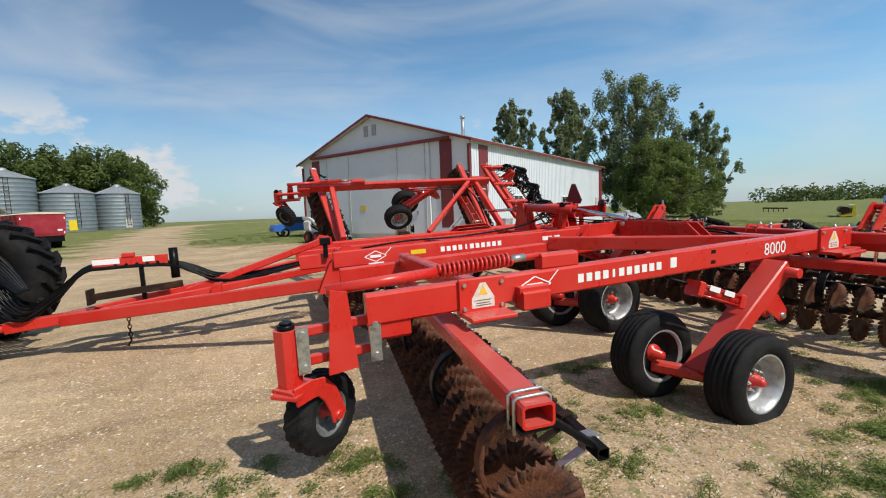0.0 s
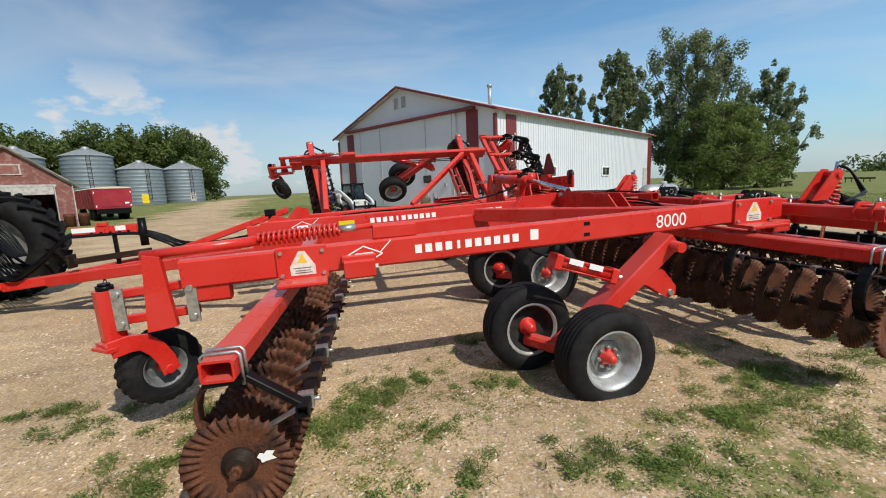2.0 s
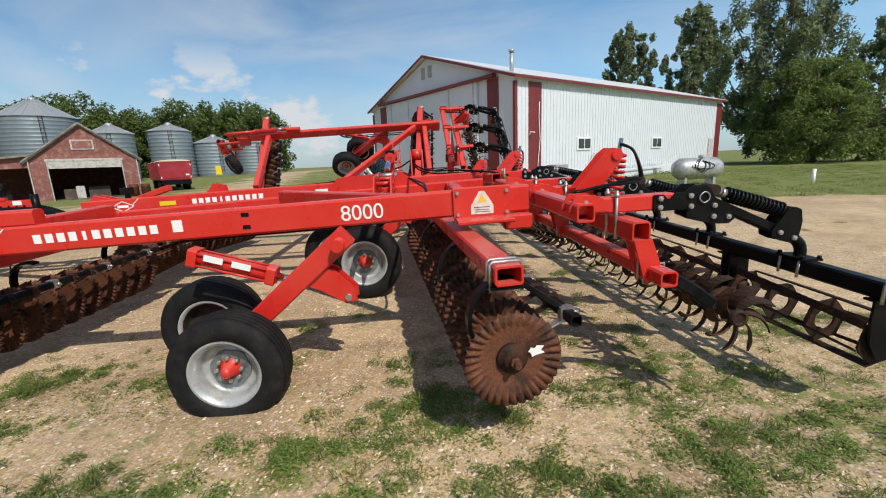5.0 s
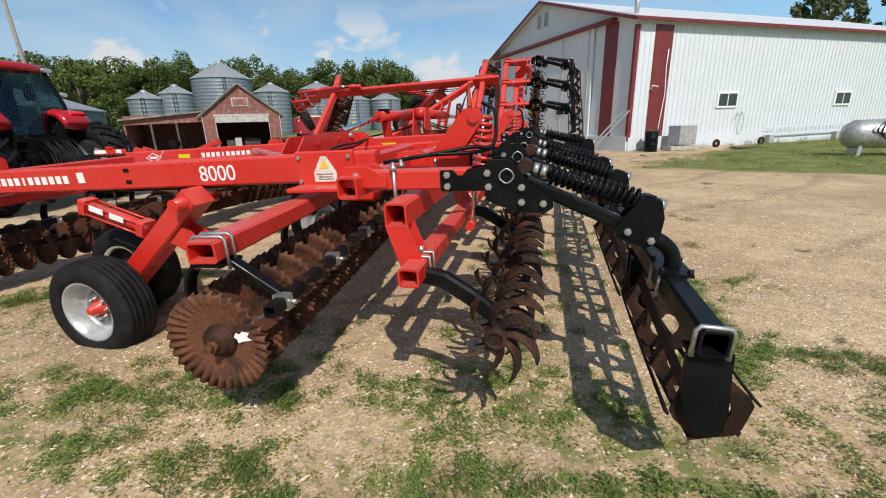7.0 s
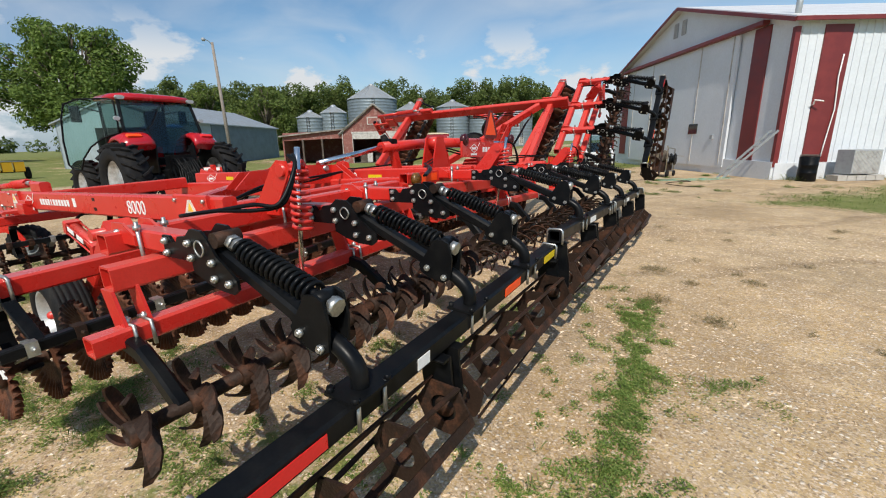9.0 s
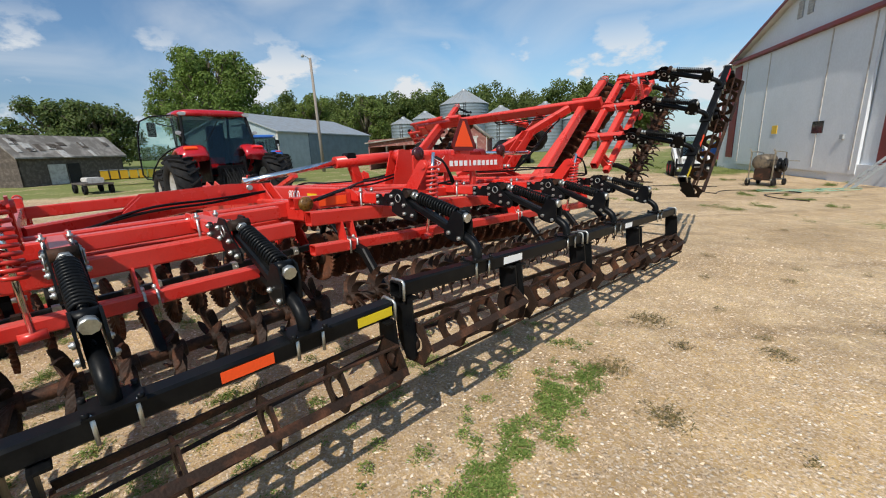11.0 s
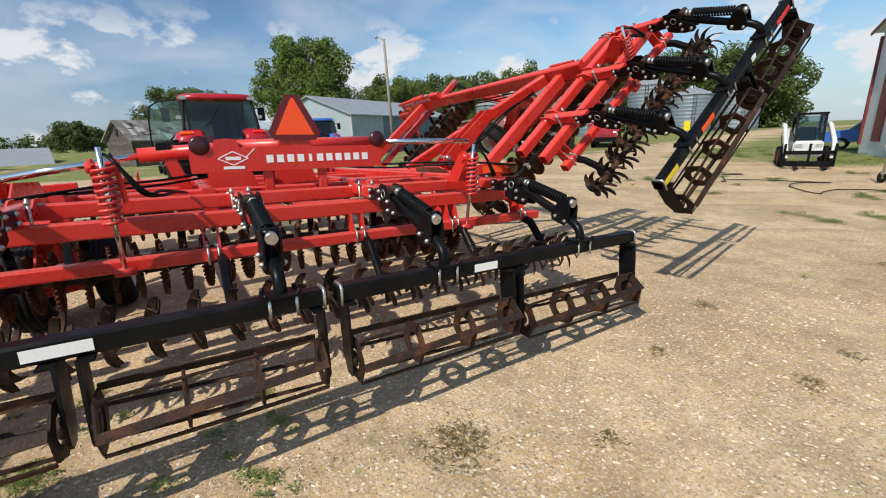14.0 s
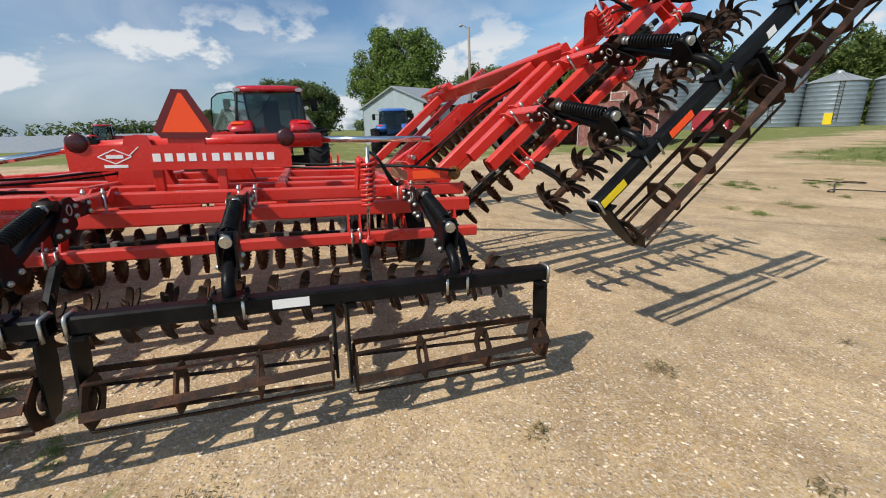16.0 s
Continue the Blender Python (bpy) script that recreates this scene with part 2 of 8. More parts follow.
def smooth_path(pts, k=6):
    """Points of a soft curve through the given ones."""
    p = [Vector(q) for q in pts]
    p = [2 * p[0] - p[1]] + p + [2 * p[-1] - p[-2]]
    out = []
    for i in range(1, len(p) - 2):
        for j in range(k):
            t = j / k
            out.append(0.5 * (2 * p[i] + (p[i + 1] - p[i - 1]) * t + (2 * p[i - 1] - 5 * p[i] + 4 * p[i + 1] - p[i + 2]) * t * t + (3 * p[i] - p[i - 1] - 3 * p[i + 1] + p[i + 2]) * t ** 3))
    return out + [p[-2]]


def add_coil(bm, p, q, R, r, turns, n=6, per=12):
    p, q, x, y, z = frame_of(p, q)
    pts = [p + (q - p) * (i / (turns * per)) + (y * math.cos(2 * math.pi * i / per) + z * math.sin(2 * math.pi * i / per)) * R for i in range(int(turns * per) + 1)]
    return add_pipe(bm, pts, r, n)


def add_plate(bm, pts, normal, thick):
    """A flat plate: polygon of points, given a thickness along normal."""
    nv = Vector(normal).normalized() * thick / 2
    A = [bm.verts.new(Vector(p) - nv) for p in pts]
    B = [bm.verts.new(Vector(p) + nv) for p in pts]
    k = len(pts)
    for i in range(k):
        bm.faces.new((A[i], A[(i + 1) % k], B[(i + 1) % k], B[i]))
    bm.faces.new(A[::-1]); bm.faces.new(B)
    return bm


def add_box(bm, c, s, m=None, r=0.0):
    """A block of size s round c, with chamfered long edges when r is given."""
    c = Vector(c)
    if r:
        before = set(bm.verts)
        add_bar(bm, c - Vector((s[0] / 2, 0, 0)), c + Vector((s[0] / 2, 0, 0)), s[1], s[2], r)
        if m is not None:
            for v in set(bm.verts) - before:
                v.co = m @ v.co
        return bm
    vs = []
    for dz in (-1, 1):
        for dx, dy in ((-1, -1), (1, -1), (1, 1), (-1, 1)):
            co = c + Vector((dx * s[0] / 2, dy * s[1] / 2, dz * s[2] / 2))
            vs.append(bm.verts.new(m @ co if m is not None else co))
    for f in ((3, 2, 1, 0), (4, 5, 6, 7), (0, 1, 5, 4), (1, 2, 6, 5), (2, 3, 7, 6), (3, 0, 4, 7)):
        bm.faces.new([vs[i] for i in f])
    return bm


def add_lathe(bm, profile, p, axis, n=28, smooth=True):
    """Turns a profile of (along, radius) round the axis through p. A radius of 0 closes the end."""
    p = Vector(p)
    _, _, x, y, z = frame_of(p, p + Vector(axis))
    rings = []
    for a, r in profile:
        rings.append([bm.verts.new(p + x * a + (y * math.cos(2 * math.pi * i / n) + z * math.sin(2 * math.pi * i / n)) * r) for i in range(n)] if r > 1e-5 else [bm.verts.new(p + x * a)])
    for A, B in zip(rings, rings[1:]):
        for i in range(n):
            j = (i + 1) % n
            if len(A) == 1 and len(B) > 1:
                f = bm.faces.new((A[0], B[j], B[i]))
            elif len(B) == 1 and len(A) > 1:
                f = bm.faces.new((A[i], A[j], B[0]))
            elif len(A) > 1:
                f = bm.faces.new((A[i], A[j], B[j], B[i]))
            else:
                continue
            f.smooth = smooth
    return bm


def mesh_of(name, bm, mat):
    bmesh.ops.recalc_face_normals(bm, faces=bm.faces)
    me = bpy.data.meshes.new(name)
    bm.to_mesh(me)
    bm.free()
    me.materials.append(mat)
    return me


def part(name, bm, mat, parent, label="", m=None):
    """Links a bmesh as one mesh object under a thing or a part; m: a matrix laid on its vertices."""
    if m is not None:
        bm.transform(m)
    ob = new(name, mesh_of(name, bm, mat))
    ob.parent = parent
    if label:
        ob["label"] = label
    return ob


def shared(name, me, parent, m, label=""):
    ob = new(name, me)
    ob.parent = parent
    ob.matrix_basis = m
    if label:
        ob["label"] = label
    return ob


def thing(name, m, label, category, group="", kind=""):
    ob = new(name)
    ob.matrix_basis = m
    return tagged(ob, label, category, group, kind)


def text_mesh(body, size, depth=0.0015):
    cu = bpy.data.curves.new("lettering", "FONT")
    cu.body, cu.size, cu.extrude, cu.align_x, cu.align_y = body, size, depth, "CENTER", "CENTER"
    ob = bpy.data.objects.new("lettering", cu)
    scene.collection.objects.link(ob)
    dg = bpy.context.evaluated_depsgraph_get()
    me = bpy.data.meshes.new_from_object(ob.evaluated_get(dg))
    bpy.data.objects.remove(ob)
    bpy.data.curves.remove(cu)
    me.materials.clear()
    me.materials.append(WHITE)
    return me


# ---- the folding disc implement ----
VC = 6.75                       # its centre line; x runs rearward, y to its right-hand side
# it stands turned by 22 degrees and a little nose-down
IMP = thing("disc_implement", Matrix.Rotation(radians(22), 4, "Z") @ Matrix.Translation((3.7, 0, 0)) @ Matrix.Rotation(radians(-1.15), 4, "Y") @ Matrix.Translation((-3.7, 0, 0)), "long red folding disc implement with rusty discs, on gravel", "farm implement")


def wing_matrix(side, hinge, angle, drop):
    return (Matrix.Translation((0, hinge, 1.25 - drop)) @ Matrix.Rotation(radians(side * angle), 4, "X")
            @ Matrix.Diagonal((1, side, 1, 1)) @ Matrix.Translation((0, 0, -1.25)))


def disc_mesh():
    bm = bmesh.new()
    n, flutes = 102, 34
    rows = [(0.045, 0.0), (0.10, 0.0), (0.165, 0.0), (0.176, 0.25), (0.2, 0.85), (0.262, 1.0)]
    grid = []
    for face in (0.003, -0.003):
        rings = []
        for r, wave in rows:
            ring = []
            for i in range(n):
                a = 2 * math.pi * i / n
                k = math.cos(flutes * a)
                rad = r + (0.006 * k if r > 0.25 else 0)
                ring.append(bm.verts.new((face + 0.019 * wave * k - 0.035 * (r / 0.26) ** 2, rad * math.cos(a), rad * math.sin(a))))
            rings.append(ring)
        grid.append(rings)
        for A, B in zip(rings, rings[1:]):
            for i in range(n):
                bm.faces.new((A[i], A[(i + 1) % n], B[(i + 1) % n], B[i])).smooth = True
    for i in range(n):
        bm.faces.new((grid[0][-1][i], grid[0][-1][(i + 1) % n], grid[1][-1][(i + 1) % n], grid[1][-1][i]))
    return mesh_of("blade", bm, RUST)


def rosette_mesh():
    """A star wheel of eight swept, leaf-shaped blades forged onto one hub."""
    bm = bmesh.new()
    centre = bm.verts.new((0, 0, 0))
    n = 8
    for k in range(n):
        a0 = 2 * math.pi * k / n
        rings = []
        for i in range(8):
            f = i / 7
            a, r = a0 + 0.8 * f ** 1.5, 0.03 + 0.175 * f
            w = 0.036 + 0.03 * math.sin(math.pi * f * 0.8) if f < 0.95 else 0.034
            tw = 0.35 + 0.35 * f
            t = Vector((0, -math.sin(a), math.cos(a)))
            wide = Vector((1, 0, 0)) * math.cos(tw) + t * math.sin(tw)
            thick = t * math.cos(tw) - Vector((1, 0, 0)) * math.sin(tw)
            v = Vector((0.045 * f * f, r * math.cos(a), r * math.sin(a)))
            rings.append([bm.verts.new(v + wide * sx * w / 2 + thick * st * 0.006) for sx, st in ((-1, -1), (1, -1), (1, 1), (-1, 1))])
        for A, B in zip(rings, rings[1:]):
            for j in range(4):
                bm.faces.new((A[j], A[(j + 1) % 4], B[(j + 1) % 4], B[j]))
        bm.faces.new(rings[-1])
        for j in range(4):
            bm.faces.new((rings[0][(j + 1) % 4], rings[0][j], centre))
    rows = [[bm.verts.new((x, r * math.cos(2 * math.pi * i / 12), r * math.sin(2 * math.pi * i / 12))) for i in range(12)] for x, r in ((-0.05, 0.035), (-0.045, 0.052), (0.045, 0.052), (0.05, 0.035))]
    for A, B in zip(rows, rows[1:]):
        for i in range(12):
            bm.faces.new((A[i], A[(i + 1) % 12], B[(i + 1) % 12], B[i])).smooth = True
    for i in range(12):
        bm.faces.new((rows[0][(i + 1) % 12], rows[0][i], centre)); bm.faces.new((rows[-1][i], rows[-1][(i + 1) % 12], centre))
    return mesh_of("tine_wheel", bm, RUST_DARK)


def tyre_mesh(R, width, flat=None, lugs=False, rim_r=0.2):
    bm = bmesh.new()
    h = width / 2
    prof = [(-h * 0.72, rim_r), (-h * 0.95, rim_r + 0.02), (-h, (R + rim_r) / 2), (-h * 0.93, R - 0.045), (-h * 0.78, R - 0.014)]
    tread = [-0.62, -0.58, -0.54, -0.36, -0.32, -0.28, -0.06, 0.0, 0.06, 0.28, 0.32, 0.36, 0.54, 0.58, 0.62]
    for i, a in enumerate(tread):
        prof.append((a * h, R - (0.012 if i % 3 == 1 and not lugs else 0.0) - 0.006 * a * a))
    prof += [(-a, r) for a, r in reversed(prof[:5])]
    add_lathe(bm, prof, (0, 0, 0), (0, 1, 0), 132 if lugs else 56, not lugs)
    if lugs:
        for v in bm.verts:
            r = math.hypot(v.co.x, v.co.z)
            if r > R - 0.02:
                a = math.atan2(v.co.z, v.co.x)
                k = 1 - 0.035 * (0.5 + 0.5 * math.copysign(1, math.sin(22 * a + 60 * v.co.y)))
                v.co.x *= k
                v.co.z *= k
    if flat:
        for v in bm.verts:
            if v.co.z < -flat:
                k = (-flat - v.co.z)
                v.co.z = -flat
                v.co.y *= 1 + 2.6 * k
                v.co.x *= 1 + 0.7 * k
    return mesh_of("wheel", bm, TYRE)


def rim_mesh(r, width):
    """A deep-dished rim: lip, barrel and a disc set well inside."""
    bm = bmesh.new()
    h = width / 2
    d = width * 0.5
    add_lathe(bm, [(-h, r + 0.014), (-h - 0.004, r + 0.004), (-h + 0.002, r - 0.006), (-h + 0.02, r - 0.016), (-h + 0.035, r - 0.03), (-h + d * 0.8, r - 0.036), (-h + d, r - 0.05), (-h + d, r * 0.55), (-h + d - 0.012, r * 0.5), (-h + d - 0.012, 0.0)], (0, 0, 0), (0, 1, 0), 40)
    add_lathe(bm, [(h, r + 0.012), (h + 0.003, r), (h - 0.02, r - 0.016)], (0, 0, 0), (0, 1, 0), 32)
    return mesh_of("rim", bm, RIM)


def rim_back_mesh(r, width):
    """The deep back of a rim, in a near-black material of its own."""
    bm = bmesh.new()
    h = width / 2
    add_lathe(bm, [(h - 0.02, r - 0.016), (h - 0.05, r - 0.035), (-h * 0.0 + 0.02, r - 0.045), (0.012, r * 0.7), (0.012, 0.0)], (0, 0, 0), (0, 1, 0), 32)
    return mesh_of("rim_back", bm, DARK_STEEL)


def spindle_mesh():
    bm = bmesh.new()
    add_lathe(bm, [(0.014, 0.08), (0.035, 0.075), (0.04, 0.045), (0.12, 0.038), (0.12, 0.0)], (0, 0, 0), (0, 1, 0), 20)
    return mesh_of("spindle", bm, RED)


def hub_mesh(y=-0.0):
    """Bolted hub: a plate, its ring of studs and the domed cap."""
    bm = bmesh.new()
    add_lathe(bm, [(-0.125, 0.0), (-0.122, 0.02), (-0.105, 0.036), (-0.07, 0.042), (-0.065, 0.05), (-0.035, 0.054), (-0.03, 0.07), (-0.012, 0.074), (-0.012, 0.0)], (0, 0, 0), (0, 1, 0), 24)
    return mesh_of("hub", bm, RED)


def stud_mesh():
    bm = bmesh.new()
    add_cyl(bm, (0, -0.028, 0), (0, -0.055, 0), 0.014, 6)
    add_cyl(bm, (0, -0.05, 0), (0, -0.068, 0), 0.008, 8)
    return mesh_of("stud", bm, STEEL)


def hub_plate_mesh():
    bm = bmesh.new()
    pts = [(0.135 * math.cos(a + 0.2 * (k % 2)), 0, 0.135 * math.sin(a + 0.2 * (k % 2))) for k in range(12) for a in [2 * math.pi * k / 12]]
    add_plate(bm, [(x, -0.018, z) for x, _, z in pts], (0, 1, 0), 0.012)
    return mesh_of("hub_plate", bm, GREY_STEEL)


AMBER = material("amber_lens", (0.1, 0.045, 0.008), 0.3, spots=(0.22, 0.1, 0.012), scale=40, fine=0.2)
SMV_RED = material("dark_red_border", (0.13, 0.006, 0.008), 0.4, fine=0.06)
LAMP_RED = material("dark_red_lens", (0.05, 0.006, 0.008), 0.3, fine=0.1)
GREY_STEEL = material("dull_grey_steel", (0.2, 0.22, 0.22), 0.55, 0.4, spots=(0.11, 0.11, 0.1), scale=14, fine=0.15)
DARK_STEEL = material("rim_back_black", (0.016, 0.015, 0.014), 0.8, spots=(0.04, 0.033, 0.028), scale=9, fine=0.2, spec=0.2)
STUD, HUB_PLATE = stud_mesh(), hub_plate_mesh()
DISC, ROSETTE = disc_mesh(), rosette_mesh()
TYRE_ME, TYRE_FLAT = tyre_mesh(0.385, 0.29, rim_r=0.225), tyre_mesh(0.385, 0.29, flat=0.29, rim_r=0.225)
TYRE_SMALL = tyre_mesh(0.27, 0.2, lugs=True, rim_r=0.14)
RIM_ME, RIM_SMALL, HUB_ME = rim_mesh(0.225, 0.25), rim_mesh(0.14, 0.15), hub_mesh()
RIM_SMALL.materials[0] = GREY_STEEL
BACK_ME, BACK_SMALL, SPINDLE = rim_back_mesh(0.225, 0.25), rim_back_mesh(0.14, 0.15), spindle_mesh()


def wheel(parent, m, tyre=TYRE_ME, rim=RIM_ME, label=""):
    w = shared("wheel", tyre, parent, m, label)
    shared("rim", rim, w, Matrix.Identity(4))
    big = rim is RIM_ME
    shared("rim_back", BACK_ME if big else BACK_SMALL, w, Matrix.Identity(4), "black inside of the rim")
    shared("hub", HUB_ME, w, Matrix.Identity(4) if big else Matrix.Diagonal((0.6, 0.6, 0.6, 1)))
    if big:
        shared("spindle", SPINDLE, w, Matrix.Identity(4), "red axle spindle")
        shared("hub_plate", HUB_PLATE, w, Matrix.Identity(4), "grey steel hub plate")
        for k in range(8):
            a = 2 * math.pi * k / 8
            shared("stud", STUD, w, Matrix.Translation((0.082 * math.cos(a), 0, 0.082 * math.sin(a))))
    return w


def letters(parent, m, width, height, count=11):
    """A product word as plain letter-sized blocks."""
    pitch = width / count
    for i in range(count):
        bm = bmesh.new()
        x = (i + 0.5) * pitch - width / 2
        w = pitch * (0.3 if i % 11 == 4 else 0.66)
        add_box(bm, (x, 0, 0), (w, 0.003, height * 0.8))
        part("lettering", bm, WHITE, parent, "white lettering block", m)


def logo(parent, m, w):
    """The maker's mark as a plain white lozenge with a bar under it."""
    bm = bmesh.new()
    a, b = w / 2, w * 0.24
    pts = [(-a, 0, 0), (0, 0, -b), (a, 0, 0), (0, 0, b)]
    for i in range(4):
        p, q = pts[i], pts[(i + 1) % 4]
        add_bar(bm, p, q, 0.003, w * 0.035, 0.0005)
    add_box(bm, (0, 0, 0), (w * 0.5, 0.003, w * 0.12))
    add_box(bm, (0, 0, -b - w * 0.09), (w * 0.7, 0.003, w * 0.1))
    add_bar(bm, (a * 0.9, 0, b * 0.2), (a * 1.5, 0, b * 1.4), 0.003, w * 0.03, 0.0005)
    part("maker_mark", bm, WHITE, parent, "white lozenge-shaped maker's mark", m)


def warning_sticker(parent, m, w=0.15):
    """A white safety sticker with a pointed top, a small yellow triangle and lines of print."""
    bm = bmesh.new()
    add_plate(bm, [(-w * 0.5, 0, -w * 0.5), (w * 0.5, 0, -w * 0.5), (w * 0.5, 0, -w * 0.12), (w * 0.12, 0, w * 0.5), (-w * 0.12, 0, w * 0.5), (-w * 0.5, 0, -w * 0.12)], (0, 1, 0), 0.002)
    s = part("sticker", bm, CREAM, parent, "faded white safety sticker", m)
    bm = bmesh.new()
    add_plate(bm, [(-w * 0.2, 0, 0.02 * w), (w * 0.2, 0, 0.02 * w), (0, 0, w * 0.4)], (0, 1, 0), 0.0055)
    part("warning_sign", bm, WARN, s, "yellow warning triangle", m)
    for k, (z, L) in enumerate(((-0.2, 0.36), (-0.31, 0.3), (-0.4, 0.34))):
        bm = bmesh.new()
        add_box(bm, (0.02 * w * (k - 1), 0, z * w), (2 * L * w, 0.0055, 0.035 * w))
        part("print_line", bm, GREY_STEEL, s, "", m)


def gang(G, p0, p1, count, hz, tube_z, tube_end, hoops, front, tag=False):
    """A row of discs on one shaft from p0 (outer) to p1 (u, w), with its red tube, hoops and scraper bar."""
    a, b = Vector((*p0, hz)), Vector((*p1, hz))
    x = (b - a).normalized()
    bm = bmesh.new()
    add_bar(bm, a, b, 0.04, 0.04, 0.004)
    step = (b - a).length / (count - 1)
    for i in range(count - 1):
        c = a + x * step * (i + 0.5)
        add_lathe(bm, [(-step * 0.42, 0.05), (-step * 0.3, 0.036), (step * 0.3, 0.036), (step * 0.42, 0.05)], c, x, 10)
    g = part("disc_gang", bm, RUST_DARK, IMP, "row of rusty fluted discs on one shaft", G)
    rz = math.atan2(x.y, x.x)
    for i in range(count):
        c = a + x * step * i
        m = G @ Matrix.Translation(c) @ Matrix.Rotation(rz, 4, "Z") @ Matrix.Rotation(0.37 * i, 4, "X")
        shared("blade", DISC, g, m)
    bm = bmesh.new()
    add_lathe(bm, [(-0.052, 0.0), (-0.052, 0.05), (-0.046, 0.058), (-0.026, 0.062), (-0.024, 0.082), (-0.008, 0.086), (0.01, 0.086)], a - x * 0.004, x, 24)
    part("end_cap", bm, RUST_DARK, g, "worn round hub plate on the outer disc", G)
    bm = bmesh.new()
    add_cyl(bm, a - x * 0.05, a - x * 0.085, 0.03, 6)
    add_cyl(bm, a - x * 0.08, a - x * 0.115, 0.017, 10)
    part("hub_nut", bm, RUST, g, "", G)
    if tag:
        bm = bmesh.new()
        y, zv = Vector((0, 0, 1)).cross(x).normalized(), Vector((0, 0, 1))
        if y.x < 0:
            y = -y
        pts = [(0.085, 0.028), (0.1, 0.05), (0.118, 0.042), (0.132, 0.058), (0.17, 0.052), (0.155, 0.03), (0.175, 0.012), (0.13, 0.004), (0.105, -0.004), (0.1, 0.016)]
        add_plate(bm, [a - x * 0.024 + y * p + zv * q for p, q in pts], x, 0.002)
        part("torn_tag", bm, WHITE, g, "torn white paper tag", G)
    # red carrying tube, open at its ends
    t0, t1 = a - x * tube_end, b.copy()
    t0.z = t1.z = tube_z
    bm = bmesh.new()
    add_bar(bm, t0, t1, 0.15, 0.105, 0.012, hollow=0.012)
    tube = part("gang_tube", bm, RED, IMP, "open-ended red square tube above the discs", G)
    back = x.cross(Vector((0, 0, 1))) * (1 if x.y > 0 else -1)          # towards the rear
    for f in hoops:
        c = a + (b - a) * f
        bm = bmesh.new()
        pts = []
        for i in range(15):
            th = radians(70 + 235 * i / 14)
            pts.append(c + back * 0.2 * math.cos(th) + Vector((0, 0, (tube_z - hz) / 2 - 0.04 + 0.22 * math.sin(th))))
        add_pipe(bm, pts, 0.02, flat=(0.07, 0.024))
        part("spring_hoop", bm, RUST if front and f < 0.1 else BLACK, g, "C-shaped spring steel hoop", G)
    for k in (0.0, 0.055):
        bm = bmesh.new()
        c = t0 + x * (0.06 + k)
        add_pipe(bm, [c - back * 0.085 - Vector((0, 0, 0.1)), c - back * 0.085 + Vector((0, 0, 0.05)), c - back * 0.07 + Vector((0, 0, 0.062)), c + back * 0.07 + Vector((0, 0, 0.062)), c + back * 0.085 + Vector((0, 0, 0.05)), c + back * 0.085 - Vector((0, 0, 0.1))], 0.009, 6)
        part("u_bolt", bm, STEEL, tube, "zinc U-bolt", G)
    bm = bmesh.new()
    c = t0 + x * 0.09
    add_box(bm, c - Vector((0, 0, 0.07)), (0.17, 0.15, 0.016))
    add_bar(bm, c + back * 0.09 - Vector((0, 0, 0.07)), c + back * 0.34 - Vector((0, 0, 0.26)), 0.06, 0.03, 0.004)
    s0, s1 = a + back * 0.33 - x * 0.07, b + back * 0.33
    s0.z = s1.z = tube_z - 0.26
    add_bar(bm, s0, s1, 0.06, 0.06, 0.008, hollow=0.006)
    sb = part("scraper_bar", bm, BLACK, IMP, "black scraper bar with clamps behind the discs", G)
    for i in range(count - 1):
        c = s0 + (s1 - s0) * ((i + 0.6) / (count - 0.5))
        bm = bmesh.new()
        add_box(bm, c, (0.075, 0.05, 0.075))
        add_bar(bm, c - Vector((0, 0, 0.02)), c - back * 0.2 - Vector((0, 0, 0.12)), 0.05, 0.01, 0.002)
        add_cyl(bm, c + back * 0.03, c + back * 0.07, 0.012, 6)
        part("scraper", bm, RUST_DARK if i % 3 else STEEL, sb, "", G)


BOLT_BM = bmesh.new()
add_cyl(BOLT_BM, (0, -0.011, 0), (0, 0.011, 0), 0.017, 6)
add_cyl(BOLT_BM, (0, -0.018, 0), (0, 0.018, 0), 0.009, 8)
BOLT = mesh_of("bolt", BOLT_BM, STEEL)


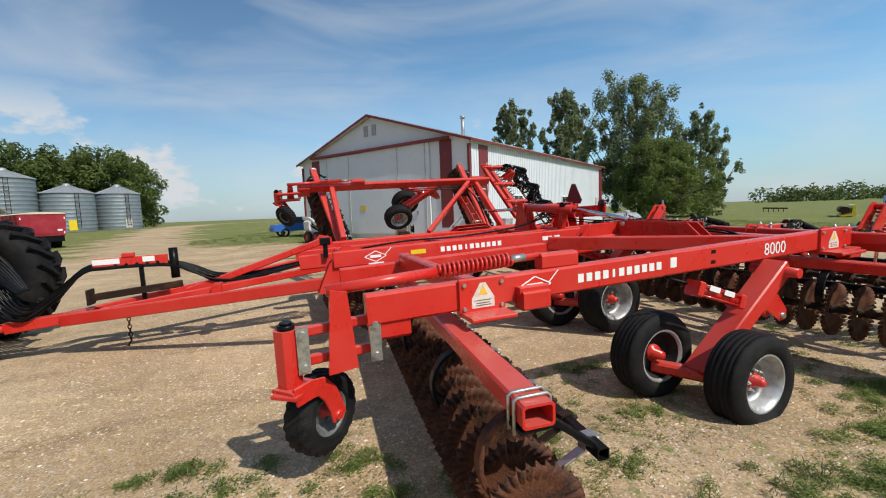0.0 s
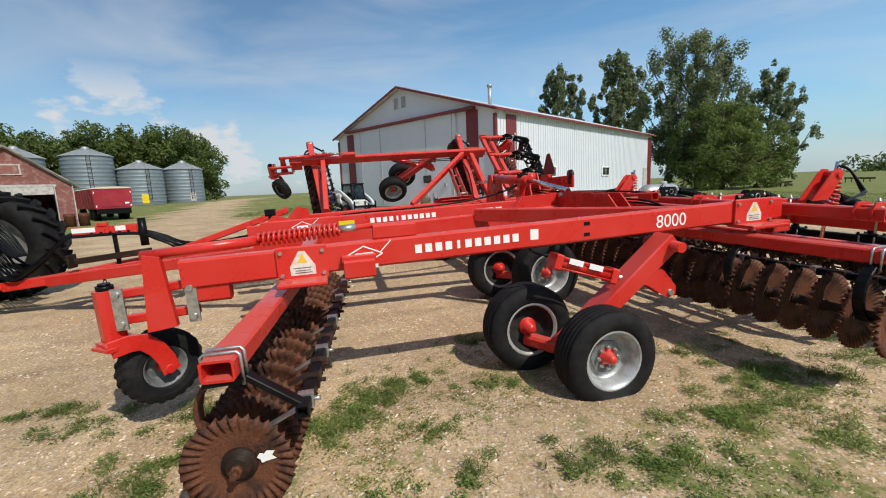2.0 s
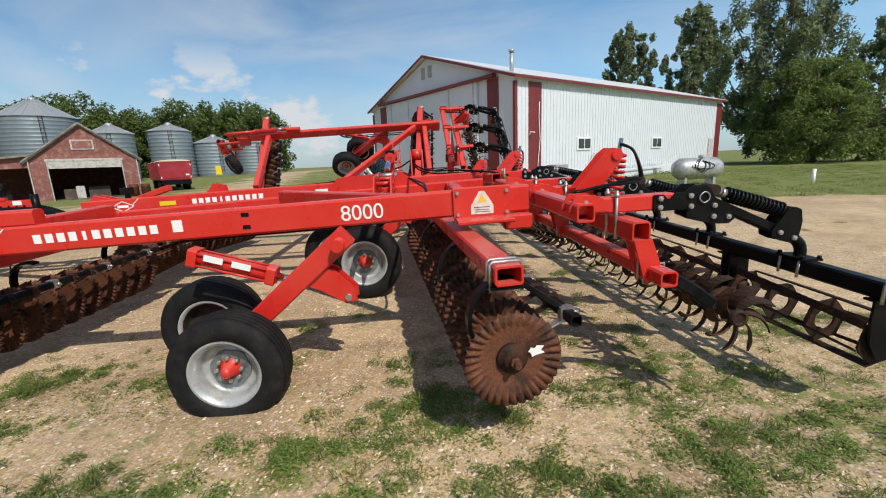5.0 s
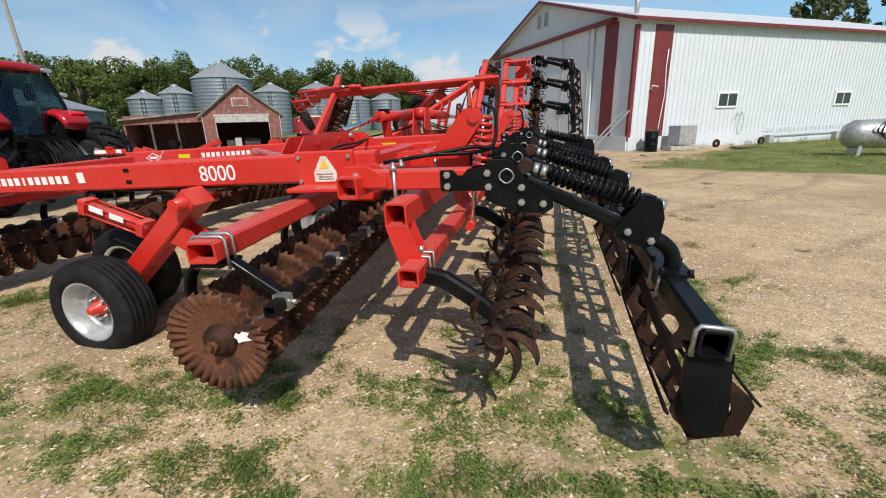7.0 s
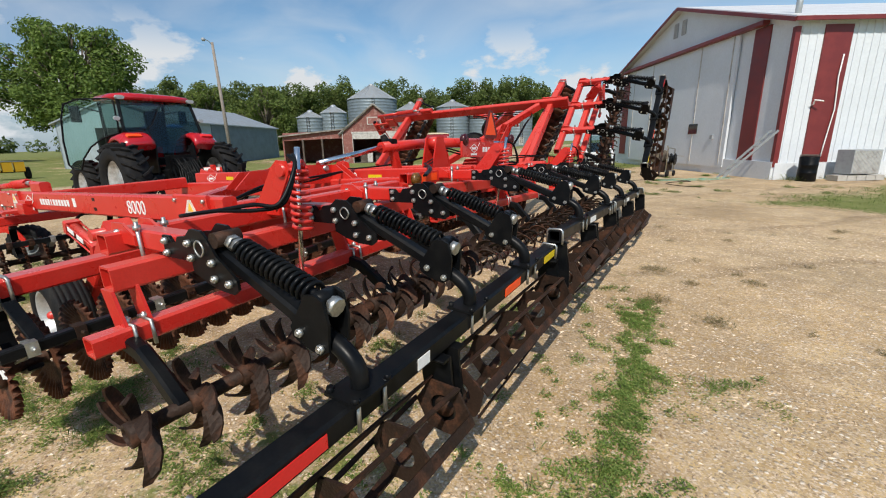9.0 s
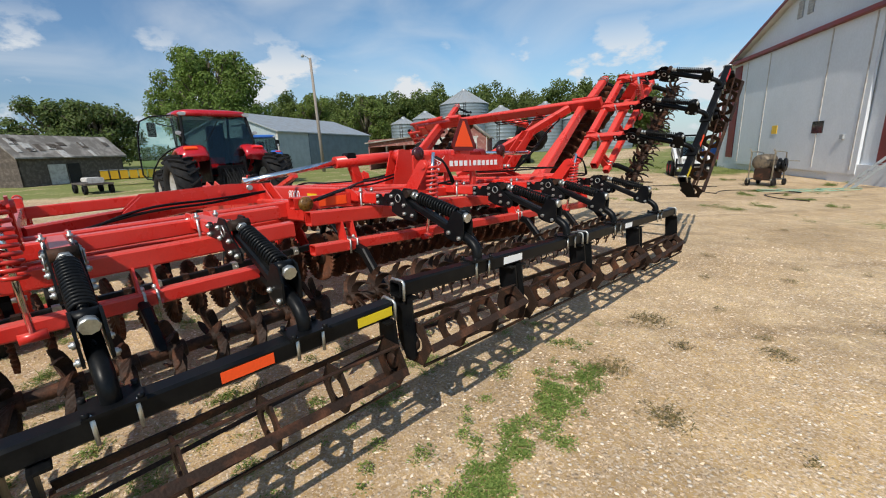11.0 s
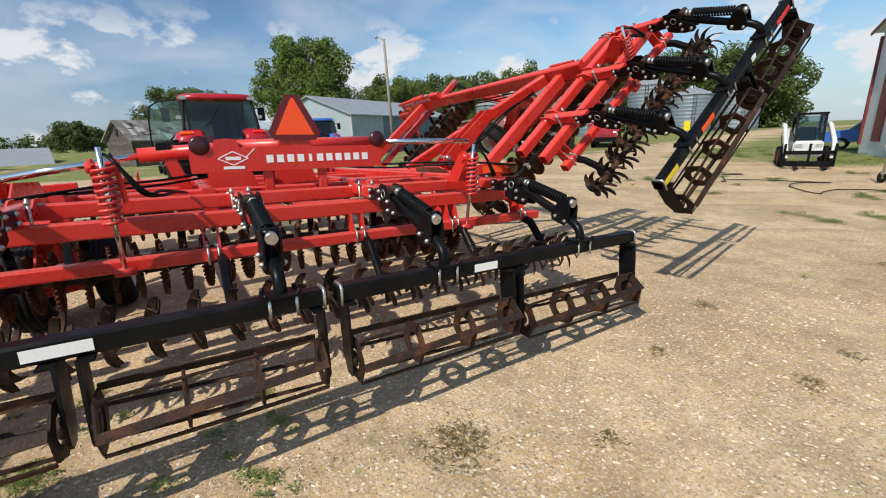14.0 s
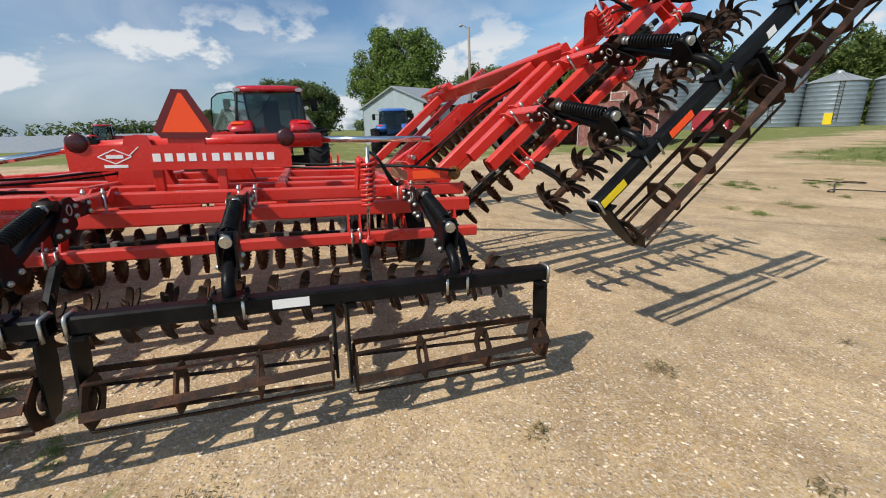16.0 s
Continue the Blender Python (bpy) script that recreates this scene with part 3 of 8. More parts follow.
def tail_arm(G, w, swing):
    """A sprung trailing arm of the rear roller at lateral place w; its rear end is swung down by the matrix swing."""
    S = G @ swing
    bm = bmesh.new()
    add_bar(bm, (5.72, w, 1.4), (6.34, w, 1.4), 0.1, 0.1, 0.01)
    stub = part("stub_tube", bm, RED, IMP, "", G)
    for d in (-0.062, 0.062):
        bm = bmesh.new()
        add_plate(bm, [(5.66, w + d, 1.4), (5.7, w + d, 1.475), (5.82, w + d, 1.475), (5.92, w + d, 1.42), (5.92, w + d, 1.37), (5.66, w + d, 1.37)], (0, 1, 0), 0.014)
        part("gusset", bm, RED, stub, "", G)
        shared("bolt", BOLT, stub, G @ Matrix.Translation((5.76, w + d * 1.16, 1.43)), "zinc bolt")
    for d in (-0.062, 0.062):
        bm = bmesh.new()
        add_pipe(bm, [(5.96, w + d, 1.492), (5.96, w + d, 1.19)], 0.01, 8)
        add_cyl(bm, (5.96, w + d, 1.452), (5.96, w + d, 1.474), 0.018, 6)
        part("clamp_bolt", bm, STEEL, stub, "zinc clamp bolt with nuts", G)
    outline = [(6.2, 1.345), (6.2, 1.447), (6.26, 1.447), (6.285, 1.42), (6.31, 1.42), (6.335, 1.45), (6.4, 1.455), (6.45, 1.492), (6.53, 1.488), (6.565, 1.46), (6.61, 1.39), (6.67, 1.35), (6.735, 1.3), (6.735, 1.26), (6.7, 1.235), (6.6, 1.24), (6.5, 1.265), (6.42, 1.3), (6.42, 1.345)]
    bm = bmesh.new()
    add_plate(bm, [(u, w - 0.058, z) for u, z in outline], (0, 1, 0), 0.012)
    arm = part("tail_arm", bm, BLACK, IMP, "black sprung trailing arm", G)
    bm = bmesh.new()
    add_plate(bm, [(u, w + 0.058, z) for u, z in outline], (0, 1, 0), 0.012)
    part("side_plate", bm, BLACK, arm, "", G)
    for u, z in ((6.235, 1.425), (6.235, 1.37), (6.43, 1.43), (6.435, 1.365), (6.59, 1.36), (6.59, 1.29), (6.69, 1.282)):
        for d in (-0.07, 0.07):
            shared("bolt", BOLT, arm, G @ Matrix.Translation((u, w + d, z)), "zinc bolt")
    for d in (-0.075, 0.075):
        bm = bmesh.new()
        add_pipe(bm, [(6.52 + 0.022 * math.cos(q) + 0.012 * math.cos(q) ** 3, w + d, 1.415 + 0.034 * math.sin(q)) for q in [2 * math.pi * i / 14 for i in range(14)]], 0.0045, 5, closed=True)
        part("lock_ring", bm, STEEL, arm, "zinc locking ring", G)
    bm = bmesh.new()
    add_pipe(bm, [(6.56, w, 1.395), (6.64, w, 1.365), (7.16, w, 1.165)], 0.03, flat=(0.07, 0.062))
    part("lower_link", bm, BLACK, arm, "", S)
    bm = bmesh.new()
    add_cyl(bm, (6.6, w - 0.056, 1.452), (6.6, w + 0.056, 1.452), 0.034, 12)
    part("rod_trunnion", bm, RUST_DARK, arm, "", S)
    bm = bmesh.new()
    add_coil(bm, (6.71, w, 1.422), (7.13, w, 1.318), 0.042, 0.0095, 15)
    part("coil_spring", bm, BLACK, arm, "black coil spring", S)
    bm = bmesh.new()
    add_cyl(bm, (6.57, w, 1.457), (7.2, w, 1.3), 0.02, 10)
    part("spring_rod", bm, BLACK, arm, "", S)
    for p, q in (((6.635, 1.441), (6.663, 1.434)), ((6.672, 1.432), (6.702, 1.424))):
        bm = bmesh.new()
        add_cyl(bm, (p[0], w, p[1]), (q[0], w, q[1]), 0.034, 6)
        part("spring_nut", bm, STEEL, arm, "zinc nut", S)
    bm = bmesh.new()
    add_cyl(bm, (7.2, w, 1.3), (7.232, w, 1.292), 0.036, 8)
    part("end_nut", bm, STEEL, arm, "zinc end nut", S)
    for d in (-0.048, 0.048):
        bm = bmesh.new()
        add_plate(bm, [(7.03, w + d, 1.19), (7.07, w + d, 1.25), (7.12, w + d, 1.335), (7.17, w + d, 1.345), (7.21, w + d, 1.33), (7.232, w + d, 1.25), (7.225, w + d, 1.14), (7.18, w + d, 1.11), (7.1, w + d, 1.125), (7.04, w + d, 1.15)], (0, 1, 0), 0.012)
        part("end_plate", bm, BLACK, arm, "", S)
        for u, z in ((7.085, 1.18), (7.19, 1.145)):
            shared("bolt", BOLT, arm, S @ Matrix.Translation((u, w + d * 1.2, z)))
    bm = bmesh.new()
    add_cyl(bm, (7.16, w - 0.048, 1.312), (7.16, w + 0.048, 1.312), 0.034, 12)
    part("spring_seat", bm, BLACK, arm, "", S)
    bm = bmesh.new()
    add_pipe(bm, smooth_path([(7.13, w, 1.172), (7.22, w, 1.143), (7.285, w, 1.1), (7.313, w, 1.05), (7.315, w, 0.997)], 4), 0.036, 12)
    part("bent_tube", bm, BLACK, arm, "round bent black tube", S)
    bm = bmesh.new()
    add_box(bm, (7.312, w, 1.003), (0.15, 0.2, 0.014))
    for du in (-0.06, 0.06):
        for d in (-0.085, 0.085):
            add_cyl(bm, (7.312 + du, w + d, 1.0), (7.312 + du, w + d, 1.03), 0.014, 6)
    part("clamp_plate", bm, BLACK, arm, "", S)
    return arm


def basket(G, w0, w1, cz):
    """One rolling basket between lateral places w0 and w1."""
    cu, r = 7.385, 0.155
    hang = None
    for w, s in ((w0 + 0.02, 1), (w1 - 0.02, -1)):
        bm = bmesh.new()
        add_plate(bm, [(7.245, w, 0.893), (7.4, w, 0.893), (7.41, w, 0.8), (7.43, w, cz + 0.02), (7.43, w, cz - 0.07), (7.41, w, cz - 0.1), (7.34, w, cz - 0.1), (7.275, w, cz + 0.0), (7.25, w, 0.76)], (0, 1, 0), 0.016)
        add_box(bm, (7.3225, w + s * 0.03, 0.886), (0.155, 0.06, 0.014), r=0.004)
        p = part("basket_hanger", bm, BLACK, IMP if hang is None else hang, "black hanger plate of the rolling basket", G)
        hang = hang or p
        bm = bmesh.new()
        add_lathe(bm, [(0.0, 0.0), (0.0, 0.05), (s * 0.03, 0.05), (s * 0.03, 0.0)], (cu, w, cz), (0, 1, 0), 14)
        part("bearing", bm, RUST_DARK, hang, "", G)
    bars = 6
    for k in range(bars):
        bm = bmesh.new()
        pts = []
        for i in range(9):
            f = i / 8
            a = 2 * math.pi * k / bars + 0.35 * f
            pts.append((cu + r * math.cos(a), w0 + 0.05 + (w1 - w0 - 0.1) * f, cz + r * math.sin(a)))
        rings = []
        wide = 0.048 if k % 2 == 0 else 0.022
        for i, p in enumerate(pts):
            a = 2 * math.pi * k / bars + 0.35 * i / 8 + 0.5
            t, q = Vector((-math.sin(a), 0, math.cos(a))), Vector((math.cos(a), 0, math.sin(a)))
            rings.append([bm.verts.new(Vector(p) + t * st * wide / 2 + q * sq * 0.005) for st, sq in ((-1, -1), (1, -1), (1, 1), (-1, 1))])
        for A, B in zip(rings, rings[1:]):
            for j in range(4):
                bm.faces.new((A[j], A[(j + 1) % 4], B[(j + 1) % 4], B[j]))
        bm.faces.new(rings[0]); bm.faces.new(rings[-1])
        part("basket_bar", bm, RUST_DARK, hang, "rusty flat bar of the rolling basket", G)
    n = max(2, round((w1 - w0) / 0.4))
    for i in range(n + 1):
        w = w0 + 0.05 + (w1 - w0 - 0.1) * i / n
        bm = bmesh.new()
        inner, outer = [], []
        for k in range(24):
            a = 2 * math.pi * k / 24
            b = (a - 0.35 * i / n) % (math.pi / 3)
            q = r * 0.98 * math.cos(math.pi / 6) / math.cos(b - math.pi / 6)
            outer.append((cu + q * math.cos(a), cz + q * math.sin(a)))
            inner.append((cu + r * 0.45 * math.cos(a), cz + r * 0.45 * math.sin(a)))
        rows = [[bm.verts.new((x, w + d, z)) for x, z in o] for d in (-0.006, 0.006) for o in (inner, outer)]
        for k in range(24):
            j = (k + 1) % 24
            bm.faces.new((rows[0][k], rows[0][j], rows[1][j], rows[1][k]))
            bm.faces.new((rows[2][k], rows[2][j], rows[3][j], rows[3][k]))
            bm.faces.new((rows[1][k], rows[1][j], rows[3][j], rows[3][k]))
            bm.faces.new((rows[0][k], rows[0][j], rows[2][j], rows[2][k]))
        part("basket_plate", bm, RUST_DARK, hang, "holed plate inside the basket", G)


def reflector(G, w, length, mat, label, z=0.945):
    bm = bmesh.new()
    add_box(bm, (7.3635, w, z), (0.003, length, 0.055))
    part("reflector", bm, mat, IMP, label, G)


def spring_post(G, w):
    """A red post with a coil spring and its chrome rod, over the lower rear tube."""
    outline = [(5.96, 1.44), (6.18, 1.70), (6.23, 1.735), (6.3, 1.73), (6.33, 1.68), (6.3, 1.63), (6.16, 1.44)]
    post = None
    for d in (-0.06, 0.06):
        bm = bmesh.new()
        add_plate(bm, [(u, w + d, z) for u, z in outline], (0, 1, 0), 0.014)
        p = part("spring_post", bm, RED, post or IMP, "red post plate of the depth spring", G)
        post = post or p
    bm = bmesh.new()
    add_cyl(bm, (6.27, w - 0.085, 1.68), (6.27, w + 0.085, 1.68), 0.035, 12)
    part("pivot", bm, RED, post, "", G)
    bm = bmesh.new()
    add_coil(bm, (6.32, w, 1.70), (6.30, w, 1.33), 0.052, 0.012, 9)
    part("red_spring", bm, RED, post, "red coil spring", G)
    bm = bmesh.new()
    add_cyl(bm, (6.34, w, 1.80), (6.22, w, 1.0), 0.016, 10)
    part("chrome_rod", bm, CHROME, post, "chrome adjusting rod", G)
    bm = bmesh.new()
    add_cyl(bm, (6.22, w - 0.06, 0.99), (6.22, w + 0.06, 0.99), 0.03, 12)
    part("rod_pin", bm, RED, post, "", G)
    for k, c in enumerate((0.02, 0.05)):
        bm = bmesh.new()
        add_pipe(bm, smooth_path([(6.32, w + c, 1.76), (6.40, w + 0.08, 1.70), (6.40, w + 0.16 + c, 1.52), (6.28, w + 0.28, 1.47 + c), (6.05, w + 0.36, 1.49), (5.8, w + 0.42, 1.46)]), 0.011, 6)
        part("hose", bm, BLACK, post, "black hydraulic hose", G)


def rear_gear(G, a, b, arms, posts, baskets, hangers, ends, tz, bz, bars, sag=0.0):
    """Everything behind the rear discs on one section, from lateral a to b."""
    for nm, u, z, w, h, e0, e1, mat in (("upper_cross_tube", 5.735, 1.378, 0.11, 0.11, *ends[0], RED), ("middle_cross_tube", 6.02, 1.265, 0.11, 0.12, *ends[1], RED), ("lower_cross_tube", 6.11, 1.015, 0.1, 0.09, *ends[2], RED)):
        bm = bmesh.new()
        add_bar(bm, (u, e0, z), (u, e1, z), w, h, 0.012, hollow=0.01)
        part(nm, bm, mat, IMP, "open-ended red cross tube", G)
    for w in hangers:
        bm = bmesh.new()
        add_plate(bm, [(5.97, w - 0.05, 1.22), (6.08, w - 0.05, 1.22), (6.17, w - 0.05, 0.98), (6.05, w - 0.05, 0.95)], (0, 1, 0), 0.014)
        h = part("hanger_plate", bm, RED, IMP, "red hanger plate of the lower tube", G)
        bm = bmesh.new()
        add_plate(bm, [(5.97, w + 0.05, 1.22), (6.08, w + 0.05, 1.22), (6.17, w + 0.05, 0.98), (6.05, w + 0.05, 0.95)], (0, 1, 0), 0.014)
        part("hanger_plate", bm, RED, h, "", G)
        for d in (-0.035, 0.035):
            bm = bmesh.new()
            add_pipe(bm, [(6.05, w + d, 0.95), (6.05, w + d, 1.067), (6.17, w + d, 1.067), (6.17, w + d, 0.95)], 0.009, 6)
            part("u_bolt", bm, STEEL, h, "zinc U-bolt", G)
            shared("bolt", BOLT, h, G @ Matrix.Translation((6.11, w + d, 1.08)) @ Matrix.Rotation(math.pi / 2, 4, "X"))
        bm = bmesh.new()
        add_pipe(bm, [(6.12, w + 0.05, 0.985), (6.24, w + 0.05, 0.96), (6.37, w + 0.05, (0.95 + tz) / 2 + 0.015), (6.5, w + 0.05, tz)], 0.03, flat=(0.06, 0.08))
        part("drop_arm", bm, BLACK, h, "black drop arm of the tine wheels", G)
    bm = bmesh.new()
    add_cyl(bm, (6.5, a + 0.03, tz), (6.5, b + 0.0, tz), 0.035, 10)
    tr = part("tine_shaft", bm, RUST_DARK, IMP, "shaft with rusty star-shaped tine wheels", G)
    n = round((b - a) / 0.235)
    for i in range(n + 1):
        w = a + 0.06 + (b - a - 0.1) * i / n
        m = G @ Matrix.Translation((6.5, w, tz)) @ Matrix.Rotation(radians(90), 4, "Z") @ Matrix.Rotation(0.61 * i, 4, "X")
        shared("tine_wheel", ROSETTE, tr, m)
    # the roller, swung about the arm pivots
    swing = Matrix.Translation((6.6, 0, 1.4)) @ Matrix.Rotation(sag, 4, "Y") @ Matrix.Translation((-6.6, 0, -1.4))
    S = G @ swing
    bar = None
    for e0, e1 in bars:
        bm = bmesh.new()
        add_bar(bm, (7.31, e0, 0.945), (7.31, e1, 0.945), 0.1, 0.1, 0.012, hollow=0.01)
        p = part("roller_bar", bm, BLACK, bar or IMP, "long black square bar across the rear", S)
        bar = bar or p
        for w in (e0 + 0.02, e1 - 0.02):
            bm = bmesh.new()
            add_pipe(bm, [(7.25, w, 0.88), (7.25, w, 0.985), (7.262, w, 1.0), (7.358, w, 1.0), (7.37, w, 0.985), (7.37, w, 0.88)], 0.01, 8)
            part("u_bolt", bm, STEEL, bar, "zinc U-bolt", S)
    for w in arms:
        tail_arm(G, w, swing)
        for d in (-0.07, 0.07):
            bm = bmesh.new()
            add_pipe(bm, [(7.25, w + d, 0.88), (7.25, w + d, 1.005), (7.37, w + d, 1.005), (7.37, w + d, 0.88)], 0.009, 6)
            part("u_bolt", bm, STEEL, bar, "zinc U-bolt", S)
    for w in posts:
        spring_post(G, w)
    for (w0, w1), cz in zip(baskets, bz):
        basket(S, w0, w1, cz)
    return S


def wheel_set(G, u, w, u2, w2, flat=False, side=-1, size=1.0):
    """A pair of wheels on a walking axle with its red lift arms and cylinder."""
    zs = 0.385
    bm = bmesh.new()
    add_bar(bm, (u + 0.82, (w + w2) / 2, 1.24), ((u + u2) / 2 - 0.02, (w + w2) / 2, 0.4), 0.2, 0.15, 0.012)
    add_cyl(bm, (u + 0.78, (w + w2) / 2 - 0.2, 1.2), (u + 0.78, (w + w2) / 2 + 0.2, 1.2), 0.045, 12)
    arm = part("wheel_arm", bm, RED, IMP, "red wheel lift arm", G)
    c = (w + w2) / 2
    for d in (-0.06, 0.06):
        bm = bmesh.new()
        add_plate(bm, [(u + 0.62, c + d, 1.03), (u + 0.72, c + d, 1.0), (u + 0.86, c + d, 0.84), (u + 0.86, c + d, 0.76), (u + 0.78, c + d, 0.74), (u + 0.6, c + d, 0.86), (u + 0.5, c + d, 0.9)], (0, 1, 0), 0.018)
        part("pin_plate", bm, RED, arm, "", G)
    bm = bmesh.new()
    add_cyl(bm, (u + 0.8, c - 0.09, 0.79), (u + 0.8, c + 0.09, 0.79), 0.025, 10)
    part("pin", bm, STEEL, arm, "zinc pin", G)
    for q in ((u - 0.25, 1.16), (u + 0.26, 0.985)):
        bm = bmesh.new()
        add_bar(bm, (q[0] - 0.03, c, q[1] + 0.01), (q[0] + 0.03, c, q[1] - 0.01), 0.13, 0.13, 0.012)
        part("cylinder_head", bm, RED, arm, "", G)
    bm = bmesh.new()
    add_bar(bm, (u, w, 0.4), (u2, w2, 0.4), 0.12, 0.1, 0.02)
    part("axle", bm, RED, arm, "red walking axle", G)
    bm = bmesh.new()
    add_cyl(bm, (u - 0.25, (w + w2) / 2, 1.16), (u + 0.28, (w + w2) / 2, 0.98), 0.05, 14)
    cyl = part("lift_cylinder", bm, RED, arm, "red hydraulic cylinder", G)
    bm = bmesh.new()
    add_cyl(bm, (u + 0.28, (w + w2) / 2, 0.98), (u + 0.5, (w + w2) / 2, 0.9), 0.025, 10)
    part("chrome_rod", bm, CHROME, cyl, "", G)
    bm = bmesh.new()
    for k in (-0.055, 0.055):
        for j in (-0.045, 0.045):
            bm_ = bmesh.new()
            add_cyl(bm_, (u - 0.25, (w + w2) / 2 + k, 1.16 + j), (u + 0.27, (w + w2) / 2 + k, 0.985 + j), 0.009, 6)
            part("tie_rod", bm_, RED, cyl, "", G)
    for q in (-0.1, 0.08):
        bm_ = bmesh.new()
        m_ = Matrix.Translation((u + q, (w + w2) / 2 + 0.068, 1.109 - 0.34 * q)) @ Matrix.Rotation(0.327, 4, "Y")
        add_box(bm_, (0, 0, 0), (0.13, 0.004, 0.045), m_)
        part("sticker", bm_, WHITE, cyl, "white sticker", G)
    bm.free()
    for n, (a, b, low) in enumerate(((u, w, flat), (u2, w2, False))):
        c = G @ Vector((a, b, 0))
        h = 0.29 if low else 0.385 * size
        c.z = h if G is not RIGHT else (G @ Vector((a, b, zs))).z
        out = side * (1 if n == 0 else -1)
        rot = (Matrix.Identity(4) if out < 0 else Matrix.Rotation(math.pi, 4, "Z"))
        m = Matrix.Translation(c) @ rot @ Matrix.Scale(size, 4)
        if G is RIGHT:
            m = Matrix.Translation(G @ Vector((a, b, zs))) @ Matrix.Rotation(radians(RIGHT_ANGLE), 4, "X") @ rot
        wheel(arm, m, TYRE_FLAT if low else TYRE_ME, RIM_ME, "worn, slack black tyre on a silver rim" if low else "worn black tyre on a silver rim")


def gauge_wheel(G):
    """The caster gauge wheel at the front outer corner of a wing, with its linkage and spring strut."""
    w = 2.28
    P = G @ Matrix.Translation((-0.02, w, 0.07)) @ Matrix.Rotation(radians(-43), 4, "Z")
    bm = bmesh.new()
    add_bar(bm, (0, 0, 0.86), (0, 0, 1.2), 0.13, 0.13, 0.03, up=(1, 0, 0))
    post = part("caster_post", bm, RED, IMP, "red caster post of the gauge wheel", P)
    bm = bmesh.new()
    add_box(bm, (0.01, 0.02, 0.845), (0.2, 0.17, 0.025), r=0.01)
    part("base_plate", bm, RED, post, "", P)
    bm = bmesh.new()
    add_cyl(bm, (0, 0, 1.2), (0, 0, 1.23), 0.05, 14)
    add_cyl(bm, (0, 0, 1.23), (0, 0, 1.245), 0.035, 14)
    part("cap", bm, BLACK, post, "black rubber cap", P)
    bm = bmesh.new()
    add_pipe(bm, [(-0.07, 0.1, 0.82), (0.03, 0.125, 0.835), (0.11, 0.13, 0.82), (0.18, 0.13, 0.745), (0.225, 0.13, 0.65), (0.25, 0.13, 0.55)], 0.03, flat=(0.02, 0.115))
    add_bar(bm, (-0.05, -0.05, 0.825), (-0.02, 0.12, 0.825), 0.15, 0.025, 0.004)
    part("fork", bm, RED, post, "red curved wheel fork", P)
    bm = bmesh.new()
    add_cyl(bm, (0.235, 0.1, 0.575), (0.235, 0.155, 0.575), 0.03, 12)
    part("axle_bolt", bm, RED, post, "", P)
    wheel(post, P @ Matrix.Translation((0.235, 0.0, 0.575)) @ Matrix.Rotation(math.pi, 4, "Z"), TYRE_SMALL, RIM_SMALL, "small black gauge wheel with block tread")
    bm = bmesh.new()
    add_bar(bm, (0.0, w - 0.05, 1.22), (0.5, w - 0.05, 1.25), 0.05, 0.06, 0.008)
    add_bar(bm, (0.0, w - 0.05, 1.04), (0.5, w - 0.05, 1.06), 0.05, 0.06, 0.008)
    add_plate(bm, [(0.2, w + 0.03, 0.96), (0.38, w + 0.03, 0.98), (0.34, w + 0.03, 1.46), (0.24, w + 0.03, 1.48)], (0, 1, 0), 0.05)
    add_box(bm, (0.6, w, 1.25), (0.26, 0.1, 0.26), r=0.02)
    link = part("gauge_linkage", bm, RED, IMP, "red parallel linkage of the gauge wheel", G)
    for u in (0.03, 0.46):
        bm = bmesh.new()
        add_plate(bm, [(u, w + 0.055, 1.0), (u + 0.07, w + 0.055, 1.0), (u + 0.07, w + 0.055, 1.28), (u, w + 0.055, 1.28)], (0, 1, 0), 0.014)
        for z in (1.04, 1.24):
            add_cyl(bm, (u + 0.035, w + 0.04, z), (u + 0.035, w + 0.085, z), 0.022, 6)
        part("link_plate", bm, STEEL, link, "grey steel link plate with bolts", G)
    bm = bmesh.new()
    add_cyl(bm, (0.22, w + 0.0, 1.47), (0.95, w + 0.0, 1.51), 0.035, 14)
    add_cyl(bm, (0.95, w + 0.0, 1.51), (1.75, w + 0.0, 1.55), 0.02, 10)
    add_box(bm, (1.9, w, 1.5), (0.32, 0.1, 0.12), r=0.02)
    strut = part("spring_strut", bm, RED, IMP, "red spring strut along the beam", G)
    bm = bmesh.new()
    add_coil(bm, (0.95, w + 0.0, 1.51), (1.5, w + 0.0, 1.54), 0.042, 0.011, 16)
    part("coil_spring", bm, RED, strut, "red coil spring", G)
    bm = bmesh.new()
    add_cyl(bm, (1.5, w + 0.0, 1.54), (1.62, w + 0.0, 1.545), 0.03, 6)
    part("nut", bm, STEEL, strut, "", G)


def beam_z(u):
    return 1.35 + 0.015 * (u - 2.0)


def lettered_beam(G, w, face, u0, u1, shift=0.0):
    """A long side beam with its stickers and lettering on the outer face; face: the lateral place of that face."""
    bm = bmesh.new()
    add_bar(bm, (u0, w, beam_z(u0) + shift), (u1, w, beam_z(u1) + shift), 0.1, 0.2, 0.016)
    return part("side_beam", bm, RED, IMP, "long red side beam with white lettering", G)


